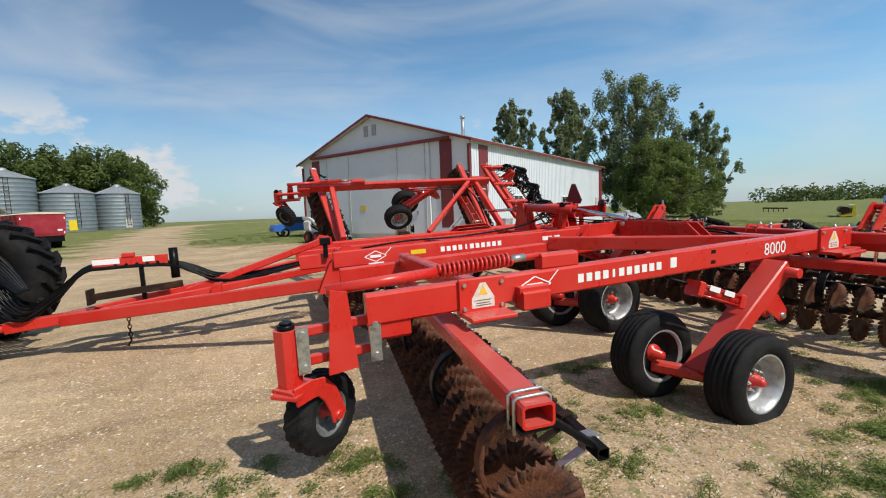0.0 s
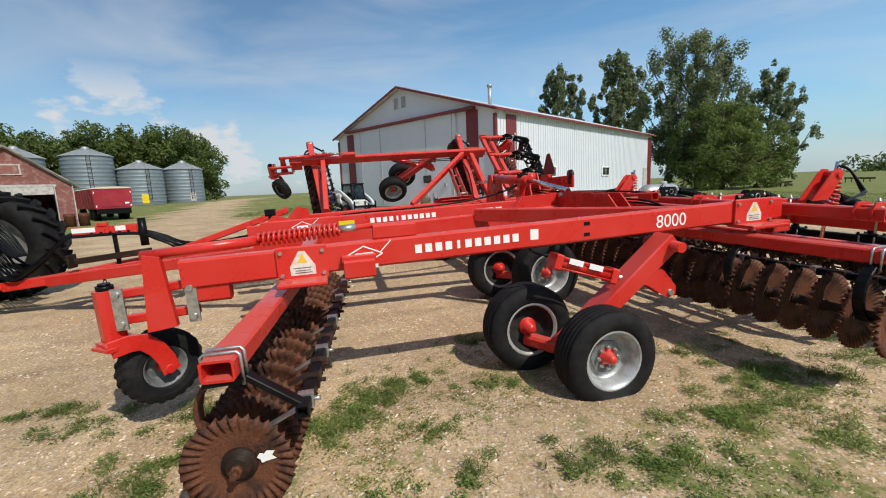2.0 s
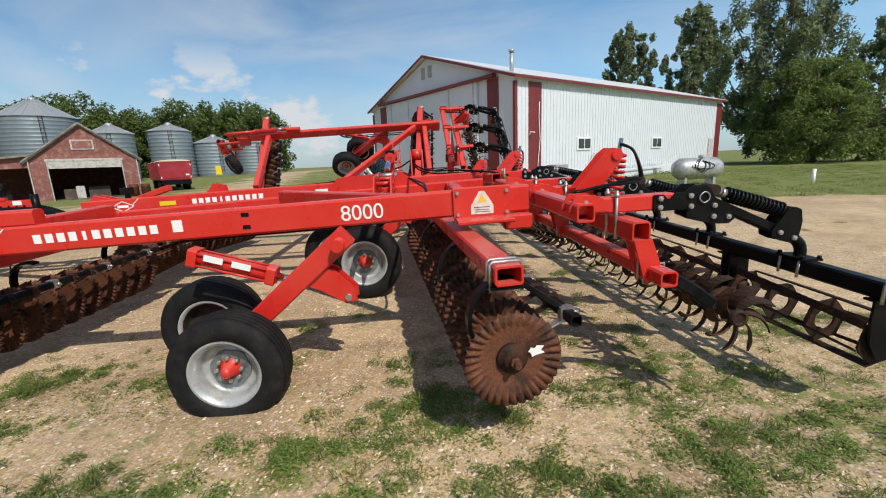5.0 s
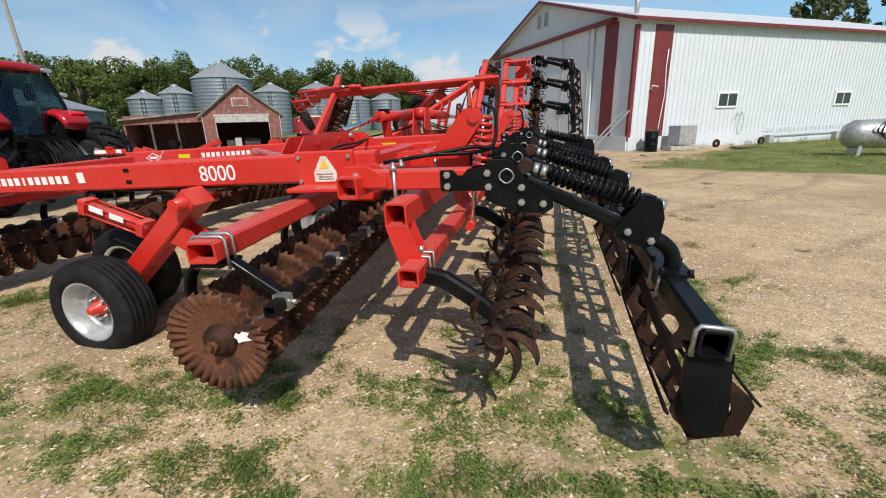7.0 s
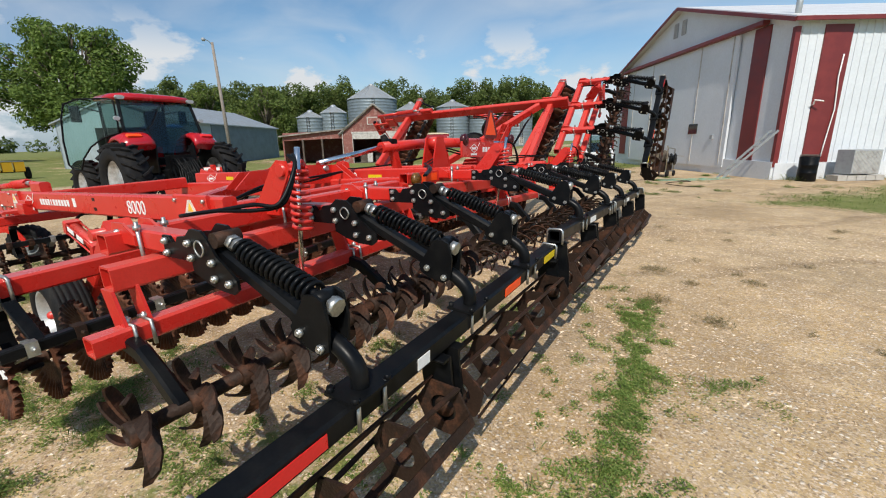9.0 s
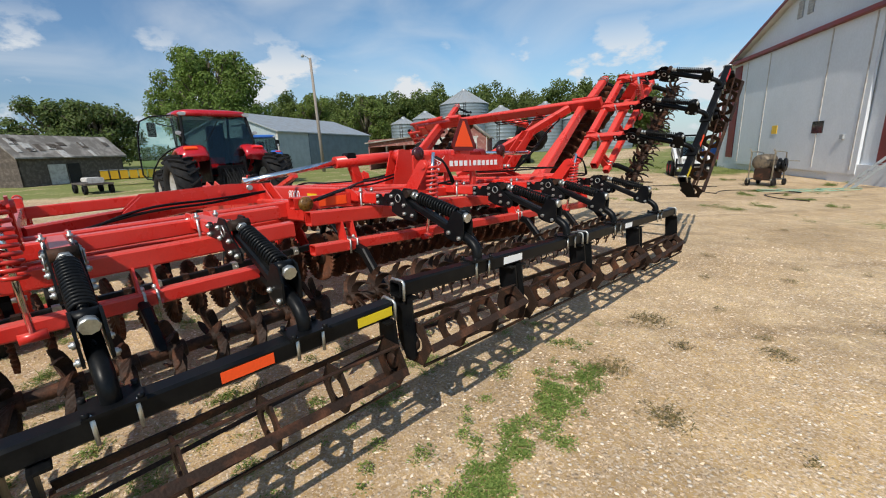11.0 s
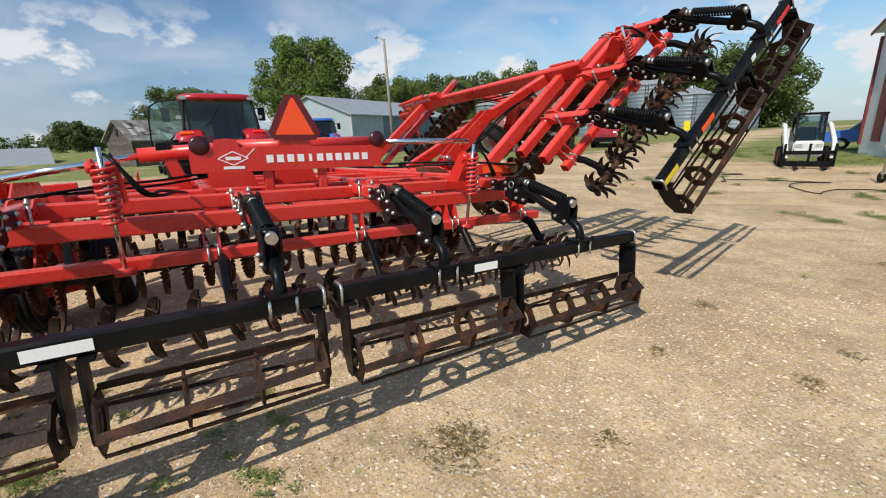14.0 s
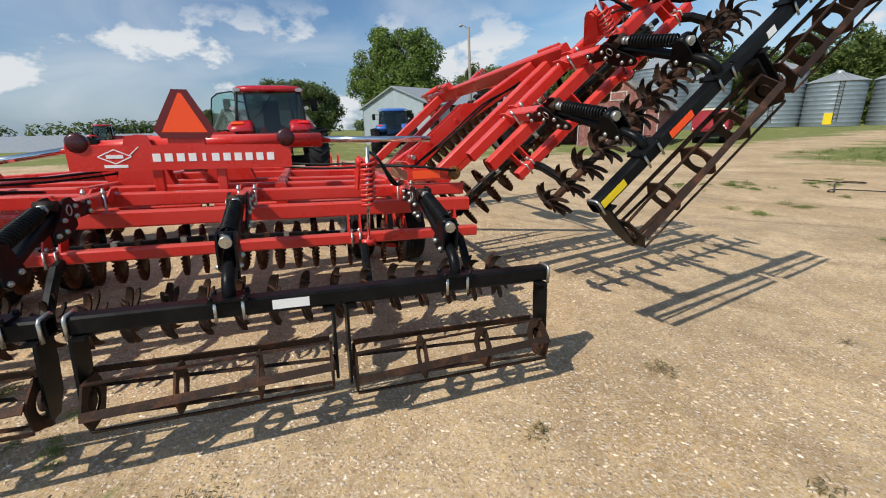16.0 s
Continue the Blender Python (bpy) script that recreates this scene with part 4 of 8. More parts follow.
def section_letters(parent, G, w, x_word, x_num, x_logo, s=1.0, shift=0.0):
    tilt = Matrix.Rotation(-math.atan(0.015), 4, "Y")
    letters(parent, G @ Matrix.Translation((x_word, w, beam_z(x_word) + shift)) @ tilt, 0.87 * s, 0.08 * s)
    me = text_mesh("8000", 0.16 * s)
    back = 1 if G.determinant() > 0 else -1
    m = Matrix.Translation(G @ Vector((x_num, w, beam_z(x_num) + shift - 0.008))) @ G.to_3x3().to_4x4() @ Matrix.Diagonal((1, back, 1, 1)) @ tilt @ Matrix.Rotation(radians(90), 4, "X")
    if back > 0 and w > 7.5:
        m = m @ Matrix.Rotation(math.pi, 4, "Y")
    shared("number", me, parent, m, "white model number 8000")
    logo(parent, G @ Matrix.Translation((x_logo, w, beam_z(x_logo) + shift)) @ tilt, 0.27 * s)


def wing(G, side):
    outer = lettered_beam(G, 2.30, 2.35, 0.45, 5.6)
    section_letters(outer, G, 2.3525, 2.46, 4.34, 1.66)
    bm = bmesh.new()
    add_box(bm, (3.02, 2.352, beam_z(3.0) + 0.01), (0.07, 0.003, 0.085))
    part("sticker", bm, WHITE, outer, "white sticker", G)
    for z in (0.05, -0.04):
        bm = bmesh.new()
        add_box(bm, (3.5, 2.351, beam_z(3.5) + z), (0.055, 0.003, 0.03))
        part("slot", bm, BLACK, outer, "black slot", G)
    for a, b in ((1.06, 1.4), (5.02, 5.45)):
        bm = bmesh.new()
        add_box(bm, ((a + b) / 2, 2.36, beam_z(a)), (b - a, 0.03, 0.24), r=0.01)
        add_box(bm, ((a + b) / 2, 2.42, beam_z(a) - 0.12), (b - a - 0.02, 0.26, 0.03), r=0.008)
        pl = part("clamp_plate", bm, RED, outer, "red clamp plate where the disc tube is hung", G)
        warning_sticker(pl, G @ Matrix.Translation(((a + b) / 2, 2.377, beam_z(a) + 0.0)), 0.17)
        for u, z in ((a + 0.03, 0.08), (b - 0.03, 0.08), (a + 0.03, -0.08), (b - 0.03, -0.08)):
            bm = bmesh.new()
            add_cyl(bm, (u, 2.37, beam_z(a) + z), (u, 2.392, beam_z(a) + z), 0.014, 6)
            part("bolt", bm, STEEL, pl, "", G)
    bm = bmesh.new()
    add_box(bm, (1.62, 2.38, 1.26), (0.22, 0.12, 0.13), r=0.012)
    add_box(bm, (1.62, 2.37, 1.33), (0.24, 0.08, 0.05), r=0.006)
    part("clamp_box", bm, RED, outer, "", G)
    bm = bmesh.new()
    add_box(bm, (5.5, 2.38, 1.24), (0.2, 0.12, 0.11), r=0.012)
    part("clamp_box", bm, RED, outer, "", G)
    bm = bmesh.new()
    add_bar(bm, (0.55, 0.35, 1.2), (5.6, 0.35, 1.33), 0.1, 0.2, 0.016)
    part("inner_beam", bm, RED, IMP, "red inner beam of the wing", G)
    bm = bmesh.new()
    add_bar(bm, (3.2, 0.38, 1.36), (4.95, 2.26, 1.38), 0.1, 0.16, 0.014)
    part("diagonal_brace", bm, RED, IMP, "red diagonal brace", G)
    for u in (1.25, 5.2):
        bm = bmesh.new()
        add_bar(bm, (u, 0.4, 1.33), (u, 2.26, 1.33), 0.12, 0.16, 0.014)
        part("cross_beam", bm, RED, IMP, "", G)
    bm = bmesh.new()
    for d in (-0.05, 0.05):
        add_plate(bm, [(3.7, 0.3 + d, 1.35), (3.85, 0.3 + d, 1.54), (4.6, 0.3 + d, 1.57), (4.9, 0.3 + d, 1.37)], (0, 1, 0), 0.016)
    part("hinge_plate", bm, RED, IMP, "red hinge plates", G)
    # fold bracket: a pair of crosswise plates that take the cylinder rod
    fold = None
    for u in (4.37, 4.53):
        bm = bmesh.new()
        add_plate(bm, [(u, 0.3, 1.36), (u, 0.34, 1.57), (u, 0.62, 1.59), (u, 1.42, 1.58), (u, 1.6, 1.43)], (1, 0, 0), 0.016)
        p = part("fold_bracket", bm, RED, fold or IMP, "red plate pair for the fold cylinder", G)
        fold = fold or p
    bm = bmesh.new()
    add_cyl(bm, (4.33, 0.46, 1.54), (4.57, 0.46, 1.54), 0.03, 10)
    part("fold_pin", bm, STEEL, fold, "zinc pivot pin", G)
    for w_, z_ in ((0.75, 1.52), (1.2, 1.5)):
        bm = bmesh.new()
        add_cyl(bm, (4.35, w_, z_), (4.55, w_, z_), 0.022, 8)
        part("spacer", bm, RED, fold, "", G)
    # hydraulic lines clipped along the beams
    for k, (c, z_) in enumerate(((2.2, 1.27), (2.17, 1.24))):
        bm = bmesh.new()
        add_pipe(bm, smooth_path([(3.1, 2.42, 1.2), (3.0, 2.3, 1.25), (3.3, c, z_), (4.3, c, z_ + 0.02), (4.8, c - 0.1, z_ + 0.06), (4.85, 1.5, 1.44 + 0.03 * k), (4.8, 0.9, 1.45 + 0.03 * k), (4.7, 0.35, 1.49)]), 0.012, 6)
        part("hose", bm, BLACK, outer, "black hydraulic hose", G)
    gang(G, (0.93, 3.37), (1.25, 0.22), 17, 0.57, 1.09, 0.1, (0.032, 0.3, 0.62, 0.95), True, side < 0)
    gang(G, (5.17, 3.48), (4.88, 0.22), 17, 0.715, 1.16, 0.0, (0.032, 0.32, 0.64, 0.95), False, side < 0)
    wheel_set(G, 3.4, 2.76, 3.04, 2.14, flat=(side < 0), side=side)
    gauge_wheel(G)
    S = rear_gear(G, 0.75, 3.4, (2.94, 2.1, 1.3), (2.3,), ((0.76, 2.38), (2.42, 3.51)), (3.15, 1.75, 1.0), ((0.7, 3.08), (0.72, 3.19), (0.85, 3.34)), 0.77, (0.63, 0.63), ((0.73, 3.54),), 0.07 if side < 0 else 0.0)
    reflector(S, 3.3, 0.3, REDREF, "red reflector strip")
    reflector(S, 2.6, 0.09, WHITE, "small white sticker")
    reflector(S, 1.61, 0.24, ORANGE, "orange reflector strip")
    reflector(S, 0.89, 0.24, YELLOW, "yellow reflector strip")


RIGHT_ANGLE = 40.0
LEFT = wing_matrix(-1, 4.84, -1.5, 0.08)
RIGHT = wing_matrix(1, 8.9, RIGHT_ANGLE, 0.33)
# the centre section leans towards the raised wing
NO = Matrix.Translation((0, 4.84, 1.19)) @ Matrix.Rotation(radians(-2.0), 4, "X") @ Matrix.Translation((0, -4.84, -1.25))
wing(LEFT, -1)
wing(RIGHT, 1)

# centre section
for v in (5.03, 8.6):
    bm = bmesh.new()
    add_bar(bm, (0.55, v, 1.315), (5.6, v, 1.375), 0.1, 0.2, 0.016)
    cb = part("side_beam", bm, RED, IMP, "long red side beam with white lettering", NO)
    if v < 6:
        tl = Matrix.Rotation(-math.atan(0.012), 4, "Y")
        zc = lambda u: 1.315 + 0.012 * (u - 0.55)
        letters(cb, NO @ Matrix.Translation((2.35, 4.9775, zc(2.35))) @ tl, 0.92, 0.08)
        shared("number", text_mesh("8000", 0.15), cb, NO @ Matrix.Translation((4.3, 4.9775, zc(4.3))) @ tl @ Matrix.Rotation(radians(90), 4, "X"), "white model number 8000")
        logo(cb, NO @ Matrix.Translation((1.05, 4.9775, zc(1.05))) @ tl, 0.27)
        for u, L, mt, lb in ((1.6, 0.2, YELLOW, "yellow reflector strip"), (4.75, 0.22, YELLOW, "yellow reflector strip"), (3.55, 0.16, WHITE, "white sticker"), (3.72, 0.09, WHITE, "white sticker")):
            bm = bmesh.new()
            add_box(bm, (u, 4.978, zc(u)), (L, 0.003, 0.055))
            part("sticker", bm, mt, cb, lb, NO)
for v in (6.0, 7.5):
    bm = bmesh.new()
    add_bar(bm, (0.2, v, 1.25), (5.6, v, 1.37), 0.1, 0.2, 0.016)
    part("inner_beam", bm, RED, IMP, "red inner beam of the centre section", NO)
for u in (0.9, 2.6, 4.4, 5.2):
    bm = bmesh.new()
    add_bar(bm, (u, 4.99, 1.25 + 0.022 * u), (u, 8.64, 1.25 + 0.022 * u), 0.12, 0.15, 0.014)
    part("cross_beam", bm, RED, IMP, "", NO)
gang(NO, (0.8, VC - 0.07), (1.1, 4.9), 11, 0.60, 1.08, 0.0, (0.1, 0.5, 0.9), True)
gang(NO, (0.8, VC + 0.07), (1.1, 8.7), 11, 0.60, 1.08, 0.0, (0.1, 0.5, 0.9), True)
gang(NO, (5.1, 4.85), (4.85, VC - 0.07), 11, 0.72, 1.16, 0.0, (0.1, 0.5, 0.9), False)
gang(NO, (5.1, 8.7), (4.85, VC + 0.07), 11, 0.72, 1.16, 0.0, (0.1, 0.5, 0.9), False)
wheel_set(NO, 4.1, 4.42, 3.68, 5.04, size=1.14)
wheel_set(NO, 4.1, 9.1, 3.68, 8.48, side=1, size=1.14)
rear_gear(NO, 4.3, 9.3, (4.9, 6.2, 7.25, 8.59), (5.42, 8.2), ((4.17, 5.28), (5.32, 6.42), (6.52, 7.82), (7.86, 9.26)), (4.6, 5.95, 7.1, 8.1, 9.0), ((4.27, 9.25), (4.27, 9.2), (4.24, 9.25)), 0.66, (0.6, 0.58, 0.54, 0.48), ((4.14, 6.44), (6.5, 9.29)))
reflector(NO, 5.28, 0.24, WHITE, "white sticker strip")
reflector(NO, 7.57, 0.2, WHITE, "white sticker strip")

# rear name board and the slow-vehicle triangle
BOARD = Matrix.Translation((5.49, 6.77, 1.575)) @ Matrix.Rotation(radians(-1.5), 4, "X")
bm = bmesh.new()
add_box(bm, (0, 0, 0), (0.03, 1.72, 0.21), r=0.01)
board = part("name_board", bm, RED, IMP, "red name board with white lettering", BOARD)
rot = Matrix.Rotation(radians(90), 4, "Z")
letters(board, BOARD @ Matrix.Translation((0.0175, 0.225, 0.0)) @ rot, 1.0, 0.085)
logo(board, BOARD @ Matrix.Translation((0.0175, -0.53, 0.012)) @ rot, 0.24)
bm = bmesh.new()
for v in (-0.25, 0.25):
    add_bar(bm, (-0.045, v, -0.32), (-0.045, v, -0.02), 0.08, 0.06, 0.008, up=(1, 0, 0))
add_box(bm, (-0.04, 0.01, 0.135), (0.08, 0.28, 0.07), r=0.01)
part("board_bracket", bm, RED, IMP, "", BOARD)
bm = bmesh.new()
hexagon = lambda k: [(-0.185 * k, -0.145 * k), (0.185 * k, -0.145 * k), (0.235 * k, -0.075 * k), (0.058 * k, 0.255 * k), (-0.058 * k, 0.255 * k), (-0.235 * k, -0.075 * k)]
add_plate(bm, [(0.015, 0.015 + y, 0.305 + z) for y, z in hexagon(1.0)], (1, 0, 0), 0.006)
smv = part("slow_vehicle_triangle", bm, SMV_RED, IMP, "orange triangle with a dark red border", BOARD)
bm = bmesh.new()
add_plate(bm, [(0.0195, -0.16, 0.21), (0.0195, 0.19, 0.21), (0.0195, 0.027, 0.53), (0.0195, 0.003, 0.53)], (1, 0, 0), 0.003)
part("orange_field", bm, ORANGE, smv, "bright orange field", BOARD)

# fold cylinders
for u, v0, z0, v1, z1, v2, z2 in ((4.45, 6.95, 1.72, 5.5, 1.66, 4.35, 1.5), (4.85, 6.25, 1.70, 7.95, 1.69, 9.2, 1.66)):
    bm = bmesh.new()
    add_cyl(bm, (u, v0, z0), (u, v1, z1), 0.075, 18)
    add_cyl(bm, (u - 0.07, v0, z0), (u + 0.07, v0, z0), 0.09, 14)
    fc = part("fold_cylinder", bm, RED, IMP, "red hydraulic fold cylinder with a chrome rod")
    bm = bmesh.new()
    add_cyl(bm, (u, v1, z1), (u, v2, z2), 0.035, 14)
    part("chrome_rod", bm, CHROME, fc, "chrome rod")
    bm = bmesh.new()
    for d in (-0.09, 0.09):
        add_plate(bm, [(u + d, v0 - 0.25, 1.28), (u + d, v0 + 0.25, 1.28), (u + d, v0 + 0.09, z0 + 0.08), (u + d, v0 - 0.09, z0 + 0.08)], (1, 0, 0), 0.02)
    part("cylinder_bracket", bm, RED, fc, "red bracket plates")

for d in (0.0, 0.035, 0.07):
    bm = bmesh.new()
    add_pipe(bm, smooth_path([(0.9, 6.6 + d, 1.2), (1.8, 6.4 + d, 1.3), (2.8, 6.25 + d, 1.32), (3.8, 6.35 + d, 1.38), (4.5, 6.5 + d, 1.5), (4.75, 6.45 + d, 1.62)]), 0.013, 6)
    part("hose", bm, BLACK, IMP, "black hydraulic hose")
for v, d in ((5.0, 1), (8.5, -1)):
    for q in (0.0, 0.04):
        bm = bmesh.new()
        add_pipe(bm, smooth_path([(4.75, VC, 1.58 + q), (4.9, VC - d * 0.6, 1.45 + q), (5.1, VC - d * 1.1, 1.4 + q), (5.3, v + d * 0.3, 1.4 + q), (5.7, v - d * 0.2 + q, 1.41), (5.9, v - d * 0.6 + q, 1.36)]), 0.012, 6)
        part("hose", bm, BLACK, IMP, "black hydraulic hose")
bm = bmesh.new()
add_box(bm, (4.45, 5.72, 1.72), (0.13, 0.13, 0.11), r=0.02)
bump_ = part("rubber_stop", bm, BLACK, IMP, "black rubber stop block")
bm = bmesh.new()
add_bar(bm, (4.45, 5.85, 1.3), (4.45, 5.74, 1.68), 0.12, 0.1, 0.012, up=(1, 0, 0))
part("stop_post", bm, RED, bump_, "red stop post")

# drawbar
for v in (5.1, 8.4):
    bm = bmesh.new()
    add_bar(bm, (-2.7, VC + (v - VC) * 0.06, 0.63), (0.75, v, 0.98), 0.1, 0.15, 0.014)
    part("drawbar_leg", bm, RED, IMP, "red drawbar leg")
    bm = bmesh.new()
    for d in (-0.07, 0.07):
        add_plate(bm, [(0.35, v + d, 0.86), (0.75, v + d, 0.86), (0.95, v + d, 1.1), (0.9, v + d, 1.36), (0.7, v + d, 1.42), (0.5, v + d, 1.2)], (0, 1, 0), 0.02)
    part("drawbar_ear", bm, RED, IMP, "red pivot plates of the drawbar")
bm = bmesh.new()
add_bar(bm, (-3.3, VC, 0.6), (-2.4, VC, 0.66), 0.16, 0.14, 0.014)
add_lathe(bm, [(-0.04, 0.06), (-0.04, 0.11), (0.04, 0.11), (0.04, 0.06), (-0.04, 0.06)], (-3.38, VC, 0.6), (0, 0, 1), 18)
part("hitch", bm, RED, IMP, "red hitch with a ring")
bm = bmesh.new()
add_bar(bm, (-1.3, VC, 0.82), (0.7, VC, 1.42), 0.1, 0.1, 0.012)
part("levelling_link", bm, RED, IMP, "red levelling link")
bm = bmesh.new()
add_bar(bm, (-0.9, VC - 0.34, 0.86), (-0.9, VC + 0.34, 0.86), 0.12, 0.12, 0.012)
add_bar(bm, (-2.25, VC - 0.22, 0.7), (0.6, VC - 0.1, 0.98), 0.1, 0.1, 0.01)
part("drawbar_cross", bm, RED, IMP)
bm = bmesh.new()
add_bar(bm, (-2.35, VC, 1.31), (-1.5, VC, 1.31), 0.03, 0.13, 0.006)
add_box(bm, (-1.95, VC, 1.4), (0.14, 0.06, 0.06), r=0.01)
hold = part("hose_holder", bm, RED, IMP, "red hose holder plate with stickers")
for k in range(5):
    bm = bmesh.new()
    add_cyl(bm, (-1.62 - 0.12 * k, VC - 0.018, 1.275), (-1.62 - 0.12 * k, VC - 0.012, 1.275), 0.02, 10)
    part("hole", bm, BLACK, hold)
for u, L in ((-2.2, 0.3), (-1.72, 0.14)):
    bm = bmesh.new()
    add_box(bm, (u, VC - 0.0165, 1.33), (L, 0.003, 0.07))
    part("sticker", bm, WHITE, hold, "white sticker")
bm = bmesh.new()
add_bar(bm, (-1.82, VC, 0.75), (-1.82, VC, 1.25), 0.05, 0.05, 0.006, up=(1, 0, 0))
part("holder_stem", bm, BLACK, hold)
bm = bmesh.new()
add_cyl(bm, (-1.42, VC - 0.03, 1.04), (-1.42, VC - 0.03, 1.46), 0.055, 16)
part("manual_canister", bm, BLACK, hold, "black canister tube")
bm = bmesh.new()
add_bar(bm, (-2.35, VC - 0.05, 0.88), (-1.35, VC - 0.05, 0.95), 0.09, 0.09, 0.008)
add_box(bm, (-2.4, VC - 0.05, 0.89), (0.03, 0.2, 0.2), r=0.008)
part("jack", bm, RUST_DARK, IMP, "folded parking jack")
for k in range(7):
    rnd = random.Random(k)
    d = -0.09 + 0.03 * k
    bm = bmesh.new()
    sag = rnd.uniform(-0.03, 0.03)
    pts = [(-3.85, VC + 0.2 + d * 2, 1.5), (-3.6, VC + 0.2 + d * 2, 1.35 + 0.02 * k), (-3.35, VC + 0.1 + d * 2, 0.85 + 0.02 * k), (-3.1, VC + d * 1.6, 0.68 + sag + 0.02 * k), (-2.75, VC + d, 0.9 + sag + 0.02 * k), (-2.45, VC + d * 0.8, 1.2 + 0.012 * k), (-2.2, VC + d * 0.6, 1.24 + 0.008 * k), (-1.5, VC + d * 0.6, 1.22 + 0.008 * k), (-1.2, VC + d, 1.1 + 0.012 * k), (-0.9, VC + d, 0.94 + sag + 0.012 * k), (-0.4, VC + d, 0.94 + 0.01 * k), (0.3, VC + d * 2, 1.08), (1.2, VC + d * 2, 1.15)]
    add_pipe(bm, smooth_path(pts), 0.0155, 7)
    part("hose", bm, BLACK, IMP, "black hydraulic hose")
bm = bmesh.new()
for k in range(6):
    pts = [(-2.0 + (0.02 * math.cos(a) if k % 2 else 0), VC - 0.12 + (0 if k % 2 else 0.02 * math.cos(a)), 0.60 - 0.052 * k + 0.035 * math.sin(a)) for a in [2 * math.pi * i / 10 for i in range(10)]]
    add_pipe(bm, pts, 0.007, 5, closed=True)
add_pipe(bm, [(-2.0, VC - 0.12, 0.3), (-2.0, VC - 0.12, 0.25), (-2.04, VC - 0.12, 0.2), (-2.0, VC - 0.12, 0.16), (-1.95, VC - 0.12, 0.2)], 0.012, 6)
part("safety_chain", bm, RUST_DARK, IMP, "rusty safety chain with a hook")
bm = bmesh.new()
add_box(bm, (0.55, 5.9, 1.43), (0.14, 0.1, 0.1), r=0.012)
add_bar(bm, (0.55, 5.9, 1.2), (0.55, 5.9, 1.39), 0.06, 0.06, 0.006, up=(1, 0, 0))
part("rear_lamp", bm, BLACK, IMP, "black lamp on a stalk")

# marker lamps and reflectors at the rear of the centre section
for v0, sg in ((4.4, 1), (9.1, -1)):
    bm = bmesh.new()
    add_box(bm, (5.795, v0 + sg * 0.2, 1.33), (0.02, 0.46, 0.12), r=0.004)
    lp = part("lamp_plate", bm, RED, IMP, "red lamp plate")
    bm = bmesh.new()
    add_lathe(bm, [(-0.02, 0.0), (-0.02, 0.062), (0.01, 0.066), (0.03, 0.055), (0.034, 0.0)], (5.83, v0 - sg * 0.04, 1.33), (1, 0, 0), 20)
    part("marker_lamp", bm, AMBER, lp, "round amber marker lamp")
    bm = bmesh.new()
    add_box(bm, (5.808, v0 + sg * 0.24, 1.33), (0.004, 0.28, 0.08))
    part("reflector", bm, ORANGE, lp, "orange reflector strip")
for v in (6.0, 7.6):
    bm = bmesh.new()
    add_bar(bm, (5.46, v, 1.55), (5.46, v, 1.69), 0.04, 0.04, 0.004, up=(1, 0, 0))
    add_lathe(bm, [(-0.03, 0.0), (-0.03, 0.075), (0.02, 0.08), (0.035, 0.06), (0.035, 0.0)], (5.49, v, 1.72), (1, 0, 0), 20)
    part("tail_lamp", bm, LAMP_RED, IMP, "round dark red tail lamp")


# ---- ground ----
def ground_z(x, y):
    """The yard is level; the ground rises a little towards the bins and the wood."""
    t = min(1, max(0, (math.hypot(x, y - 6) - 34) / 50))
    return 0.85 * t * t * (3 - 2 * t) * min(1, max(0, (8 - x) / 40))


